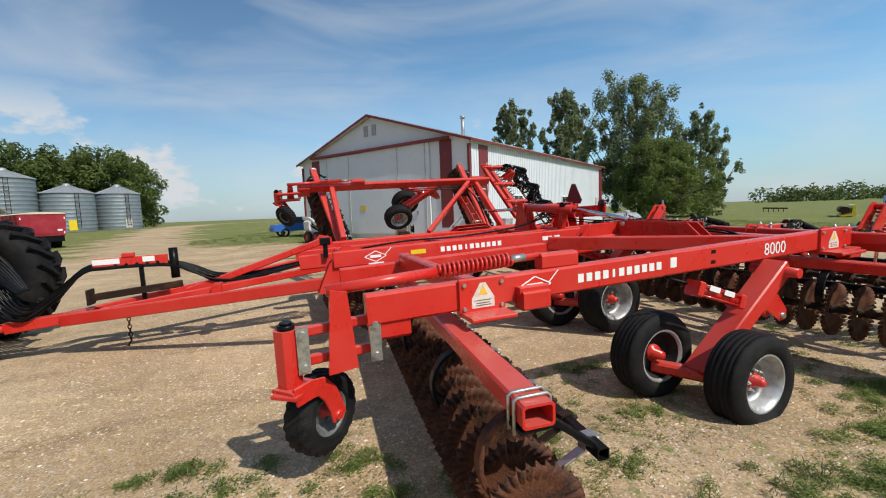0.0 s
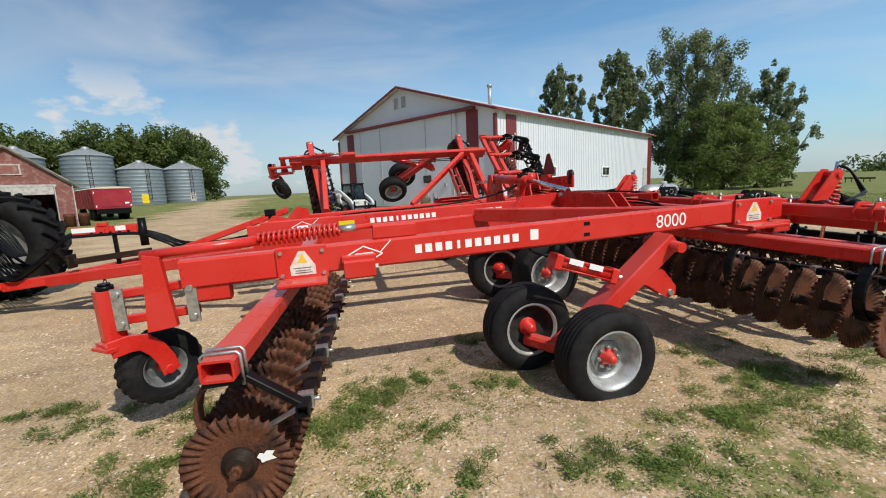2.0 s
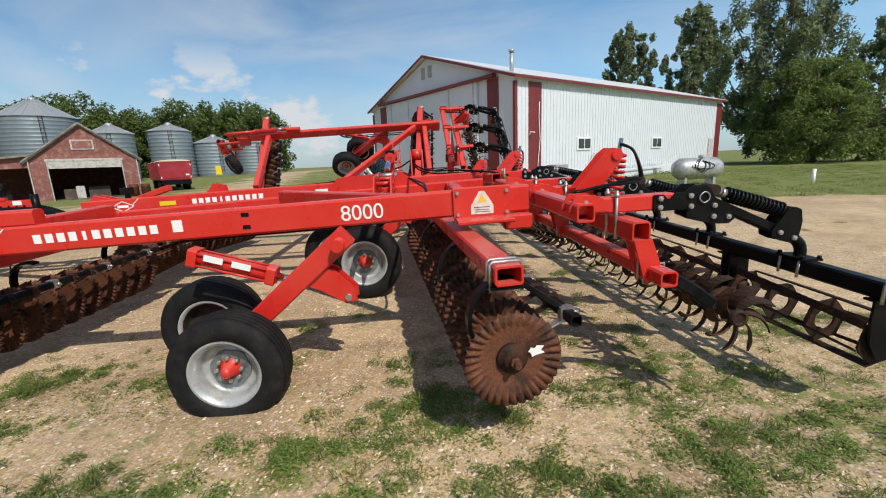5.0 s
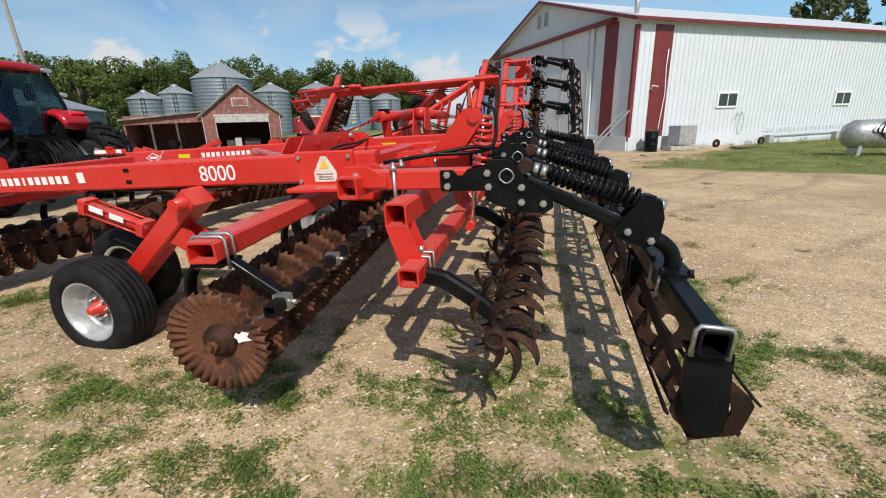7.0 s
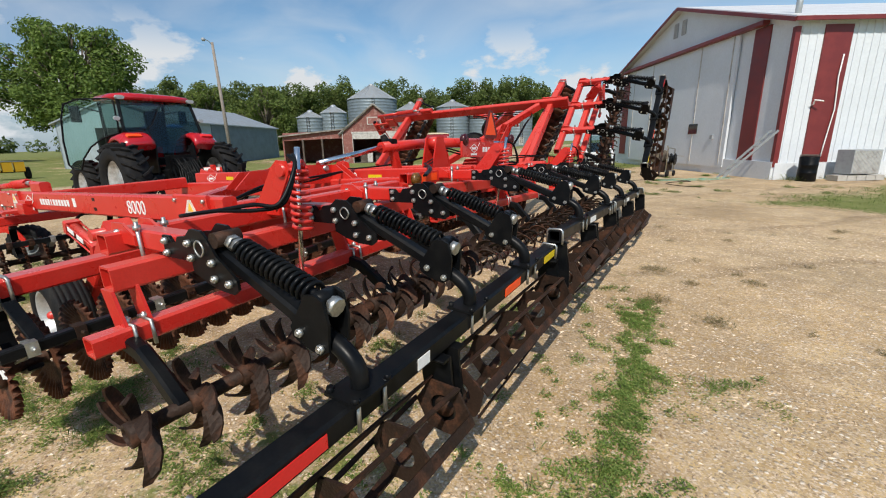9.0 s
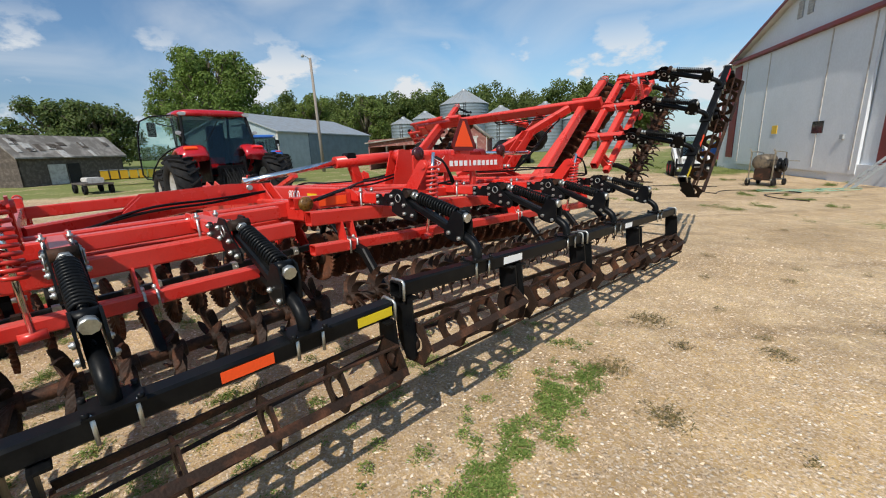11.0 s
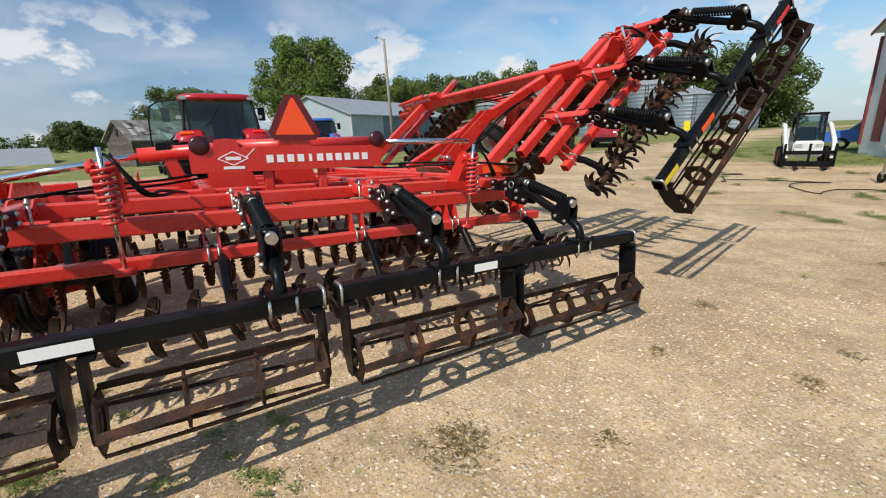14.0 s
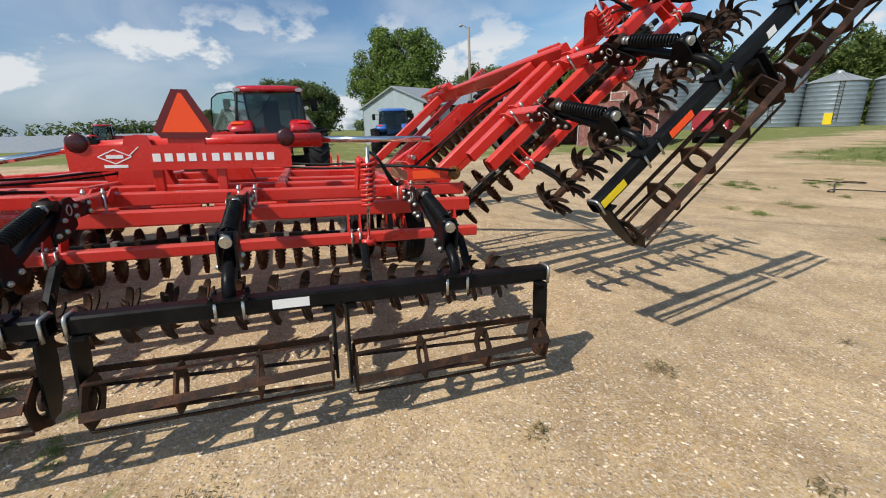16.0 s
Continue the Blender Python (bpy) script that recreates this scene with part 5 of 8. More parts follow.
def ground_material():
    m = bpy.data.materials.new("gravel_and_grass")
    m.use_nodes = True
    n, l = m.node_tree.nodes, m.node_tree.links
    b = n["Principled BSDF"]
    b.inputs["Roughness"].default_value = 0.95
    b.inputs["Specular IOR Level"].default_value = 0.15
    co = n.new("ShaderNodeTexCoord")

    def noise_node(scale, detail=6.0, rough=0.6):
        k = n.new("ShaderNodeTexNoise")
        k.inputs["Scale"].default_value, k.inputs["Detail"].default_value, k.inputs["Roughness"].default_value = scale, detail, rough
        l.new(co.outputs["Object"], k.inputs["Vector"])
        return k.outputs[0]

    def ramp(src, a, b_, lo=0.0, hi=1.0):
        k = n.new("ShaderNodeMapRange")
        k.inputs["From Min"].default_value, k.inputs["From Max"].default_value = a, b_
        k.inputs["To Min"].default_value, k.inputs["To Max"].default_value = lo, hi
        l.new(src, k.inputs["Value"])
        return k.outputs[0]

    def mix(f, a, c):
        k = n.new("ShaderNodeMix")
        k.data_type = "RGBA"
        if isinstance(f, float):
            k.inputs["Factor"].default_value = f
        else:
            l.new(f, k.inputs["Factor"])
        for key, v in (("A", a), ("B", c)):
            if isinstance(v, tuple):
                k.inputs[key].default_value = (*v, 1)
            else:
                l.new(v, k.inputs[key])
        return k.outputs["Result"]

    def math_node(op, a, c):
        k = n.new("ShaderNodeMath")
        k.operation = op
        for i, v in enumerate((a, c)):
            if isinstance(v, (int, float)):
                k.inputs[i].default_value = v
            else:
                l.new(v, k.inputs[i])
        return k.outputs[0]

    vor = n.new("ShaderNodeTexVoronoi")
    vor.inputs["Scale"].default_value = 38.0
    l.new(co.outputs["Object"], vor.inputs["Vector"])
    vsep = n.new("ShaderNodeSeparateColor")
    l.new(vor.outputs["Color"], vsep.inputs[0])
    vor2 = n.new("ShaderNodeTexVoronoi")
    vor2.inputs["Scale"].default_value = 90.0
    l.new(co.outputs["Object"], vor2.inputs["Vector"])
    vsep2 = n.new("ShaderNodeSeparateColor")
    l.new(vor2.outputs["Color"], vsep2.inputs[0])
    dirt = mix(ramp(noise_node(0.42, 9), 0.42, 0.58), (0.502, 0.338, 0.159), (0.633, 0.471, 0.268))
    dirt = mix(ramp(noise_node(3.2, 7), 0.42, 0.7, 0, 0.75), dirt, (0.332, 0.230, 0.134))
    dirt = mix(ramp(noise_node(11.0, 8, 0.7), 0.42, 0.66, 0, 0.65), dirt, (0.291, 0.201, 0.114))
    dirt = mix(ramp(noise_node(26.0, 6, 0.7), 0.45, 0.68, 0, 0.6), dirt, (0.663, 0.540, 0.397))
    # wheel tracks drawn out along the yard
    tm = n.new("ShaderNodeMapping")
    tm.inputs["Rotation"].default_value = (0, 0, radians(-35))
    tm.inputs["Scale"].default_value = (0.12, 1.5, 1.0)
    l.new(co.outputs["Object"], tm.inputs[0])
    tn = n.new("ShaderNodeTexNoise")
    tn.inputs["Scale"].default_value, tn.inputs["Detail"].default_value, tn.inputs["Roughness"].default_value = 1.6, 7.0, 0.65
    l.new(tm.outputs[0], tn.inputs["Vector"])
    # pairs of curving tyre marks
    tc = n.new("ShaderNodeMapping")
    tc.inputs["Rotation"].default_value = (0, 0, radians(-52))
    l.new(co.outputs["Object"], tc.inputs[0])
    ts = n.new("ShaderNodeSeparateXYZ")
    l.new(tc.outputs[0], ts.inputs[0])
    bend = math_node("MULTIPLY", math_node("SINE", math_node("MULTIPLY", ts.outputs["X"], 0.16), 0.0), 2.6)
    wander = ramp(noise_node(0.5, 3), 0.3, 0.7, -0.25, 0.25)
    lane = math_node("PINGPONG", math_node("ADD", math_node("ADD", ts.outputs["Y"], bend), wander), 1.15)
    mark = math_node("MULTIPLY", ramp(lane, 0.2, 0.06), ramp(noise_node(0.22, 4), 0.42, 0.52))
    rutted = math_node("MULTIPLY", mark, ramp(noise_node(9.0, 5), 0.35, 0.6, 0.1, 0.5))
    dirt = mix(rutted, dirt, (0.301, 0.196, 0.104))
    dirt = mix(ramp(tn.outputs[0], 0.5, 0.66, 0, 0.35), dirt, (0.332, 0.221, 0.120))
    stones = mix(vsep.outputs["Green"], (0.301, 0.221, 0.144), (0.78, 0.69, 0.58))
    small = mix(vsep2.outputs["Green"], (0.261, 0.186, 0.120), (0.683, 0.550, 0.417))
    many = ramp(noise_node(0.8, 5), 0.4, 0.62, 0.28, 0.62)
    is_stone = math_node("GREATER_THAN", math_node("ADD", vsep.outputs["Red"], many), 1.2)
    gravel = mix(ramp(vsep2.outputs["Red"], 0.45, 0.55, 0, 0.75), dirt, small)
    gravel = mix(math_node("MULTIPLY", is_stone, ramp(vor.outputs["Distance"], 0.5, 0.3)), gravel, stones)
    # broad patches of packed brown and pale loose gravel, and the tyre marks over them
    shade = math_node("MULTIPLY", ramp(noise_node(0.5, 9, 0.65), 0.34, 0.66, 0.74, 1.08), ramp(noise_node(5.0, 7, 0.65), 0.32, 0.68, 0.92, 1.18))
    shade = math_node("MULTIPLY", shade, ramp(rutted, 0.0, 0.8, 1.0, 0.66))
    hv = n.new("ShaderNodeHueSaturation")
    l.new(gravel, hv.inputs["Color"]); l.new(shade, hv.inputs["Value"])
    hv.inputs["Saturation"].default_value = 1.07
    gravel = hv.outputs[0]
    # grass: beyond the yard, and thin growth near the implement's outer side
    sep = n.new("ShaderNodeSeparateXYZ")
    l.new(co.outputs["Object"], sep.inputs[0])
    attr = n.new("ShaderNodeAttribute")
    attr.attribute_name = "grass"
    wob = ramp(noise_node(0.35, 7), 0.3, 0.7, -0.45, 0.45)
    fine = ramp(noise_node(7.0, 6), 0.3, 0.7, -0.35, 0.35)
    g = math_node("ADD", math_node("ADD", attr.outputs["Fac"], wob), fine)
    gmask = ramp(g, 0.45, 0.75)
    green = mix(ramp(noise_node(1.6, 6), 0.35, 0.65), (0.115, 0.15, 0.036), (0.19, 0.215, 0.065))
    green = mix(ramp(noise_node(40, 4), 0.35, 0.7, 0, 0.6), green, (0.24, 0.22, 0.09))
    col = mix(gmask, gravel, green)
    l.new(col, b.inputs["Base Color"])
    bp = n.new("ShaderNodeBump")
    bp.inputs["Strength"].default_value, bp.inputs["Distance"].default_value = 0.6, 0.014
    hsum = math_node("ADD", math_node("MULTIPLY", ramp(vor.outputs["Distance"], 0.6, 0.0), is_stone), math_node("MULTIPLY", noise_node(60, 5), 0.6))
    l.new(hsum, bp.inputs["Height"])
    l.new(bp.outputs[0], b.inputs["Normal"])
    return m


TRACK = ((-10, 12), (-19, 25), (-29, 39), (-42, 62), (-52, 84), (-52, 100), (-40, 114))


def segment_distance(x, y, a, b):
    dx, dy = b[0] - a[0], b[1] - a[1]
    t = min(1, max(0, ((x - a[0]) * dx + (y - a[1]) * dy) / (dx * dx + dy * dy)))
    return math.hypot(x - a[0] - t * dx, y - a[1] - t * dy)


def grass_amount(x, y):
    """How much grass grows at a place: 0 bare gravel, 1 closed turf."""
    def ss(a, b, t):
        t = min(1, max(0, (t - a) / (b - a)))
        return t * t * (3 - 2 * t)
    u, v = x * 0.927 + y * 0.375, -x * 0.375 + y * 0.927
    near = 0.45 * ss(3.6, 1.2, v) * ss(-1.0, 0.8, u) * ss(9.5, 6.6, u)
    east = 0.5 * ss(8, 12, u) * ss(3, 0.5, v) + 0.9 * ss(22, 32, u)
    lawn = 1.0 * ss(2.6, 4.6, x - 0.25 * (y - 20)) * ss(16.6, 17.6, y - 0.08 * (x - 5))
    far = ss(40, 60, math.hypot(x + 5, y - 10))
    west = ss(-17, -21, x) * ss(24, 12, y) * 0.9
    off = min(segment_distance(x, y, a, b) for a, b in zip(TRACK, TRACK[1:]))
    strip = max(ss(25, 28, y) * ss(-5, -8, x), ss(-17, -20, x) * ss(15, 19, y))
    return max(near, east, lawn, max(far, west, strip) * ss(2.0, 3.6, off))


bm = bmesh.new()
xs = sorted(set([-1500, -900, -500, -300, -200, -140, -110] + list(range(-90, 91, 3)) + [110, 140, 200, 300, 500, 900, 1500] + [v * 0.75 for v in range(-16, 24)]))
ys = sorted(set([-1500, -900, -500, -200, -100, -60, -40] + list(range(-30, 121, 3)) + [140, 180, 250, 400, 700, 1500] + [v * 0.75 for v in range(-6, 30)]))
grid = [[bm.verts.new((x, y, ground_z(x, y))) for y in ys] for x in xs]
for i in range(len(xs) - 1):
    for j in range(len(ys) - 1):
        bm.faces.new((grid[i][j], grid[i + 1][j], grid[i + 1][j + 1], grid[i][j + 1])).smooth = True
me = mesh_of("ground", bm, ground_material())
at_g = me.attributes.new("grass", "FLOAT", "POINT")
for i, v in enumerate(me.vertices):
    at_g.data[i].value = grass_amount(v.co.x, v.co.y)
tagged(new("ground", me), "pale gravel yard with thin grass, running out into green fields", "ground", kind="structure")


# ---- materials of the yard ----
def leaf_material(name, dark, light, straw=None, through=0.42):
    m = bpy.data.materials.new(name)
    m.use_nodes = True
    n, l = m.node_tree.nodes, m.node_tree.links
    b = n["Principled BSDF"]
    b.inputs["Roughness"].default_value = 0.55
    b.inputs["Specular IOR Level"].default_value = 0.3
    geo = n.new("ShaderNodeNewGeometry")
    ramp = n.new("ShaderNodeValToRGB")
    e = ramp.color_ramp.elements
    e[0].color, e[1].color = (*dark, 1), (*light, 1)
    if straw:
        e[1].position = 0.86
        k = e.new(1.0)
        k.color = (*straw, 1)
    l.new(geo.outputs["Random Per Island"], ramp.inputs[0])
    # broad patches of paler and deeper green
    co = n.new("ShaderNodeTexCoord")
    no = n.new("ShaderNodeTexNoise")
    no.inputs["Scale"].default_value = 0.6
    l.new(co.outputs["Object"], no.inputs["Vector"])
    mr = n.new("ShaderNodeMapRange")
    mr.inputs["From Min"].default_value, mr.inputs["From Max"].default_value = 0.3, 0.7
    mr.inputs["To Min"].default_value, mr.inputs["To Max"].default_value = 0.78, 1.22
    l.new(no.outputs[0], mr.inputs["Value"])
    hsv = n.new("ShaderNodeHueSaturation")
    l.new(ramp.outputs[0], hsv.inputs["Color"]); l.new(mr.outputs[0], hsv.inputs["Value"])
    l.new(hsv.outputs[0], b.inputs["Base Color"])
    tr = n.new("ShaderNodeBsdfTranslucent")
    l.new(hsv.outputs[0], tr.inputs["Color"])
    ms = n.new("ShaderNodeMixShader")
    ms.inputs[0].default_value = through
    l.new(b.outputs[0], ms.inputs[1]); l.new(tr.outputs[0], ms.inputs[2])
    l.new(ms.outputs[0], n["Material Output"].inputs["Surface"])
    return m


def striped_metal(name, base, spots, period, axis="X", rough=0.5, metal=0.2, depth=0.6, per_object=0.0):
    """Ribbed sheet: ribs as relief along one axis, over a stained base."""
    m = material(name, base, rough, metal, spots=spots, scale=1.3, low=0.4, high=0.75, fine=0.06, fine_scale=30, per_object=per_object)
    n, l = m.node_tree.nodes, m.node_tree.links
    w = n.new("ShaderNodeTexWave")
    w.wave_type, w.bands_direction = "BANDS", axis
    w.inputs["Scale"].default_value = math.pi / (10 * period)
    co = n.new("ShaderNodeTexCoord")
    l.new(co.outputs["Object"], w.inputs["Vector"])
    bp = n.new("ShaderNodeBump")
    bp.inputs["Strength"].default_value, bp.inputs["Distance"].default_value = depth, 0.03
    l.new(w.outputs["Fac"], bp.inputs["Height"])
    l.new(bp.outputs[0], n["Principled BSDF"].inputs["Normal"])
    return m


LEAF = leaf_material("leaves", (0.1, 0.15, 0.034), (0.23, 0.29, 0.075))
LEAF_WOOD = leaf_material("wood_leaves", (0.07, 0.11, 0.028), (0.18, 0.225, 0.06))
LEAF_LIGHT = leaf_material("light_leaves", (0.1, 0.16, 0.03), (0.21, 0.29, 0.065))
LEAF_DARK = leaf_material("dark_leaves", (0.07, 0.108, 0.034), (0.165, 0.21, 0.065))
LEAF_GREY = leaf_material("silvery_leaves", (0.09, 0.125, 0.05), (0.33, 0.38, 0.2))
GRASS = leaf_material("grass_blades", (0.07, 0.12, 0.02), (0.19, 0.25, 0.06), (0.36, 0.3, 0.13))
WEED = leaf_material("weed_leaves", (0.1, 0.165, 0.034), (0.245, 0.325, 0.085), (0.42, 0.4, 0.15))
CREEP = leaf_material("creeping_leaves", (0.17, 0.2, 0.045), (0.34, 0.35, 0.11), (0.46, 0.36, 0.18))
DRY = leaf_material("dry_weeds", (0.13, 0.12, 0.045), (0.3, 0.24, 0.11))
PEBBLE = leaf_material("pebbles", (0.3, 0.2, 0.115), (0.66, 0.51, 0.35), (0.76, 0.66, 0.53), 0.0)
BARK = material("bark", (0.11, 0.085, 0.06), 0.9, spots=(0.17, 0.15, 0.12), scale=8, bump=0.5, bump_scale=30)
SHED_WHITE = material("white_sheet", (0.68, 0.71, 0.745), 0.45, 0.0, spots=(0.62, 0.65, 0.68), scale=0.8, low=0.35, high=0.8, fine=0.04, fine_scale=12)
ROOF_WHITE = striped_metal("white_roof_sheet", (0.78, 0.78, 0.78), (0.66, 0.66, 0.66), 0.25, rough=0.4)
MAROON = material("maroon_sheet", (0.16, 0.022, 0.022), 0.45, spots=(0.2, 0.03, 0.028), scale=2, fine=0.05)
GALV = striped_metal("galvanised_sheet", (0.22, 0.265, 0.295), (0.18, 0.21, 0.23), 0.11, "Z", 0.5, 0.3, 0.09, 0.06)
GALV_ROOF = material("galvanised_roof", (0.4, 0.43, 0.45), 0.5, 0.5, spots=(0.38, 0.38, 0.37), scale=1.5, fine=0.06)
GREY_SHEET = striped_metal("grey_sheet", (0.38, 0.44, 0.47), (0.31, 0.36, 0.38), 0.25, "Y", 0.55, 0.25)
BLUE_SHEET = striped_metal("slate_sheet", (0.13, 0.18, 0.22), (0.11, 0.15, 0.18), 0.25, "Y", 0.5, 0.2)
BARN_RED = material("weathered_red_boards", (0.23, 0.085, 0.07), 0.85, spots=(0.36, 0.24, 0.21), scale=3.5, low=0.5, high=0.72, fine=0.2, bump=0.3, bump_scale=20, per_object=0.12)
OLD_WOOD = material("weathered_boards", (0.075, 0.058, 0.046), 0.9, spots=(0.14, 0.115, 0.095), scale=4, fine=0.2, bump=0.3, bump_scale=18, per_object=0.2)
OLD_ROOF = material("patched_shingles", (0.17, 0.15, 0.13), 0.9, spots=(0.33, 0.3, 0.27), scale=1.2, low=0.45, high=0.62, fine=0.2, bump=0.3, bump_scale=14)
TRIM = material("grey_white_trim", (0.5, 0.48, 0.45), 0.8, spots=(0.34, 0.31, 0.28), scale=5, fine=0.12)
DARK = material("flat_dark", (0.02, 0.018, 0.016), 0.95, fine=0.2)
TRAC_RED = material("tractor_red", (0.42, 0.008, 0.014), 0.22, spots=(0.45, 0.012, 0.018), scale=2, fine=0.04, coat=0.4)
TRAC_BLUE = material("tractor_blue", (0.03, 0.12, 0.42), 0.35, fine=0.05)
WAGON_RED = material("wagon_red", (0.3, 0.014, 0.028), 0.4, spots=(0.34, 0.03, 0.04), scale=2, fine=0.06)
TARP = material("pale_tarp", (0.68, 0.58, 0.42), 0.7, spots=(0.6, 0.5, 0.36), scale=2, fine=0.06)
BUS = material("bus_yellow", (0.62, 0.34, 0.02), 0.45, fine=0.06)
CONCRETE = material("concrete", (0.45, 0.43, 0.4), 0.9, spots=(0.36, 0.34, 0.3), scale=6, fine=0.12, bump=0.2)
GREY = material("grey_plastic", (0.36, 0.38, 0.39), 0.5, spots=(0.3, 0.31, 0.32), scale=5, fine=0.06)
WASHER = material("oily_brown_paint", (0.16, 0.125, 0.085), 0.55, 0.3, spots=(0.07, 0.055, 0.045), scale=7, fine=0.2)
HOSE_GREEN = material("green_hose", (0.25, 0.42, 0.3), 0.5, fine=0.1)
LOADER_WHITE = material("loader_white", (0.7, 0.71, 0.71), 0.4, spots=(0.58, 0.58, 0.57), scale=4, fine=0.05)
POLE_WOOD = material("grey_pole", (0.24, 0.2, 0.17), 0.9, spots=(0.3, 0.27, 0.24), scale=6, fine=0.15, bump=0.3)


def clear_glass(name, tint):
    m = bpy.data.materials.new(name)
    m.use_nodes = True
    n, l = m.node_tree.nodes, m.node_tree.links
    b = n["Principled BSDF"]
    b.inputs["Base Color"].default_value = (*tint, 1)
    b.inputs["Roughness"].default_value = 0.03
    tp = n.new("ShaderNodeBsdfTransparent")
    tp.inputs[0].default_value = (*tint, 1)
    gl = n.new("ShaderNodeBsdfGlossy")
    gl.inputs["Roughness"].default_value = 0.03
    lw = n.new("ShaderNodeLayerWeight")
    lw.inputs["Blend"].default_value = 0.5
    pw = n.new("ShaderNodeMath")
    pw.operation = "POWER"
    pw.inputs[1].default_value = 4.0
    l.new(lw.outputs["Facing"], pw.inputs[0])
    fr = n.new("ShaderNodeMapRange")
    fr.inputs["To Min"].default_value, fr.inputs["To Max"].default_value = 0.045, 0.75
    l.new(pw.outputs[0], fr.inputs["Value"])
    ms = n.new("ShaderNodeMixShader")
    l.new(fr.outputs[0], ms.inputs[0]); l.new(tp.outputs[0], ms.inputs[1]); l.new(gl.outputs[0], ms.inputs[2])
    l.new(ms.outputs[0], n["Material Output"].inputs["Surface"])
    return m


DOOR_GLASS = clear_glass("door_glass", (0.72, 0.86, 0.83))
CAB_GLASS = clear_glass("cab_glass", (0.56, 0.64, 0.63))


# ---- trees ----
def leaf_cloud(name, blobs, count, size, mat, seed, parent=None, shell=0.55):
    """Many small leaf sprays scattered in uneven blobs (x, y, z, rx, ry, rz), most of them near the outside."""
    rng = np.random.RandomState(seed)
    vol = np.array([b[3] * b[4] * b[5] for b in blobs]) ** (2 / 3)
    pick = rng.choice(len(blobs), count, p=vol / vol.sum())
    B = np.array(blobs)[pick]
    d = rng.normal(size=(count, 3))
    d /= np.linalg.norm(d, axis=1, keepdims=True)
    r = shell + (1.08 - shell) * rng.rand(count, 1) ** 0.7
    r *= 1 + 0.22 * np.sin(d[:, :1] * 5 + B[:, :1]) * np.cos(d[:, 1:2] * 6 + B[:, 1:2] * 2)
    c = B[:, :3] + d * B[:, 3:] * r
    n1 = rng.normal(size=(count, 3)) * 0.55 + d * 0.9 + np.array([0, 0, 0.45])
    n1 /= np.linalg.norm(n1, axis=1, keepdims=True)
    a = np.cross(n1, rng.normal(size=(count, 3)))
    a /= np.linalg.norm(a, axis=1, keepdims=True)
    b = np.cross(n1, a)
    s = size * (0.55 + 0.9 * rng.rand(count, 1))
    bend = n1 * s * 0.25
    V = np.stack([c - a * s, c - b * s * 0.55 + bend, c + a * s, c + b * s * 0.55 + bend], 1).reshape(-1, 3)
    F = np.arange(4 * count).reshape(-1, 4)
    me = bpy.data.meshes.new(name)
    me.from_pydata(V.tolist(), [], F.tolist())
    me.materials.append(mat)
    ob = new(name, me)
    ob.parent = parent
    return ob


def tree(x, y, h, blobs, count, size, mat, seed, label, trunk=0.3, lean=0.0):
    z0 = ground_z(x, y)
    t = thing("tree", pose(x, y, z0), label, "tree", "trees round the yard")
    rng = random.Random(seed)
    bm = bmesh.new()
    add_pipe(bm, [(0, 0, -0.2), (0.05, 0, h * 0.15), (0.1 + lean, 0.1, h * 0.35), (0.1 + lean * 2, 0, h * 0.62)], trunk, 9)
    for i, v in enumerate(bm.verts):
        k = min(1.0, max(0.0, v.co.z / (h * 0.62)))
        cx, cy = (0.1 + lean * 2) * k, 0.0
        v.co.x = cx + (v.co.x - cx) * (1 - 0.75 * k)
        v.co.y = cy + (v.co.y - cy) * (1 - 0.75 * k)
    for bx, by, bz, rx, ry, rz in blobs:
        s = Vector((lean, 0, max(h * 0.12, bz * 0.45)))
        e = Vector((bx, by, bz))
        mid = (s + e) / 2 + Vector((rng.uniform(-0.4, 0.4), rng.uniform(-0.4, 0.4), 0.3))
        add_pipe(bm, [s, mid, e], trunk * 0.28, 6)
        for k in range(2):
            f = e + Vector((rng.uniform(-1, 1) * rx, rng.uniform(-1, 1) * ry, rng.uniform(0, 0.9) * rz))
            add_pipe(bm, [mid, (mid + f) / 2 + Vector((0, 0, 0.2)), f], trunk * 0.1, 5)
    part("trunk", bm, BARK, t, "grey-brown trunk and limbs")
    leaf_cloud("crown", blobs, count, size, mat, seed, t)
    return t


def blob_set(seed, n, w, h0, h1, r0, r1, pointed=0.0):
    rng = random.Random(seed)
    out = []
    for i in range(n):
        f = (i + 0.5) / n
        z = h0 + (h1 - h0) * f
        reach = w * (1 - pointed * f) * math.sqrt(max(0.05, 1 - (abs(f - 0.4) / 0.7) ** 2))
        a = rng.uniform(0, 6.28)
        q = reach * math.sqrt(rng.random())
        r = rng.uniform(r0, r1) * (1 - 0.35 * f)
        out.append((q * math.cos(a), q * math.sin(a), z, r, r, r * rng.uniform(0.75, 1.15)))
    return out


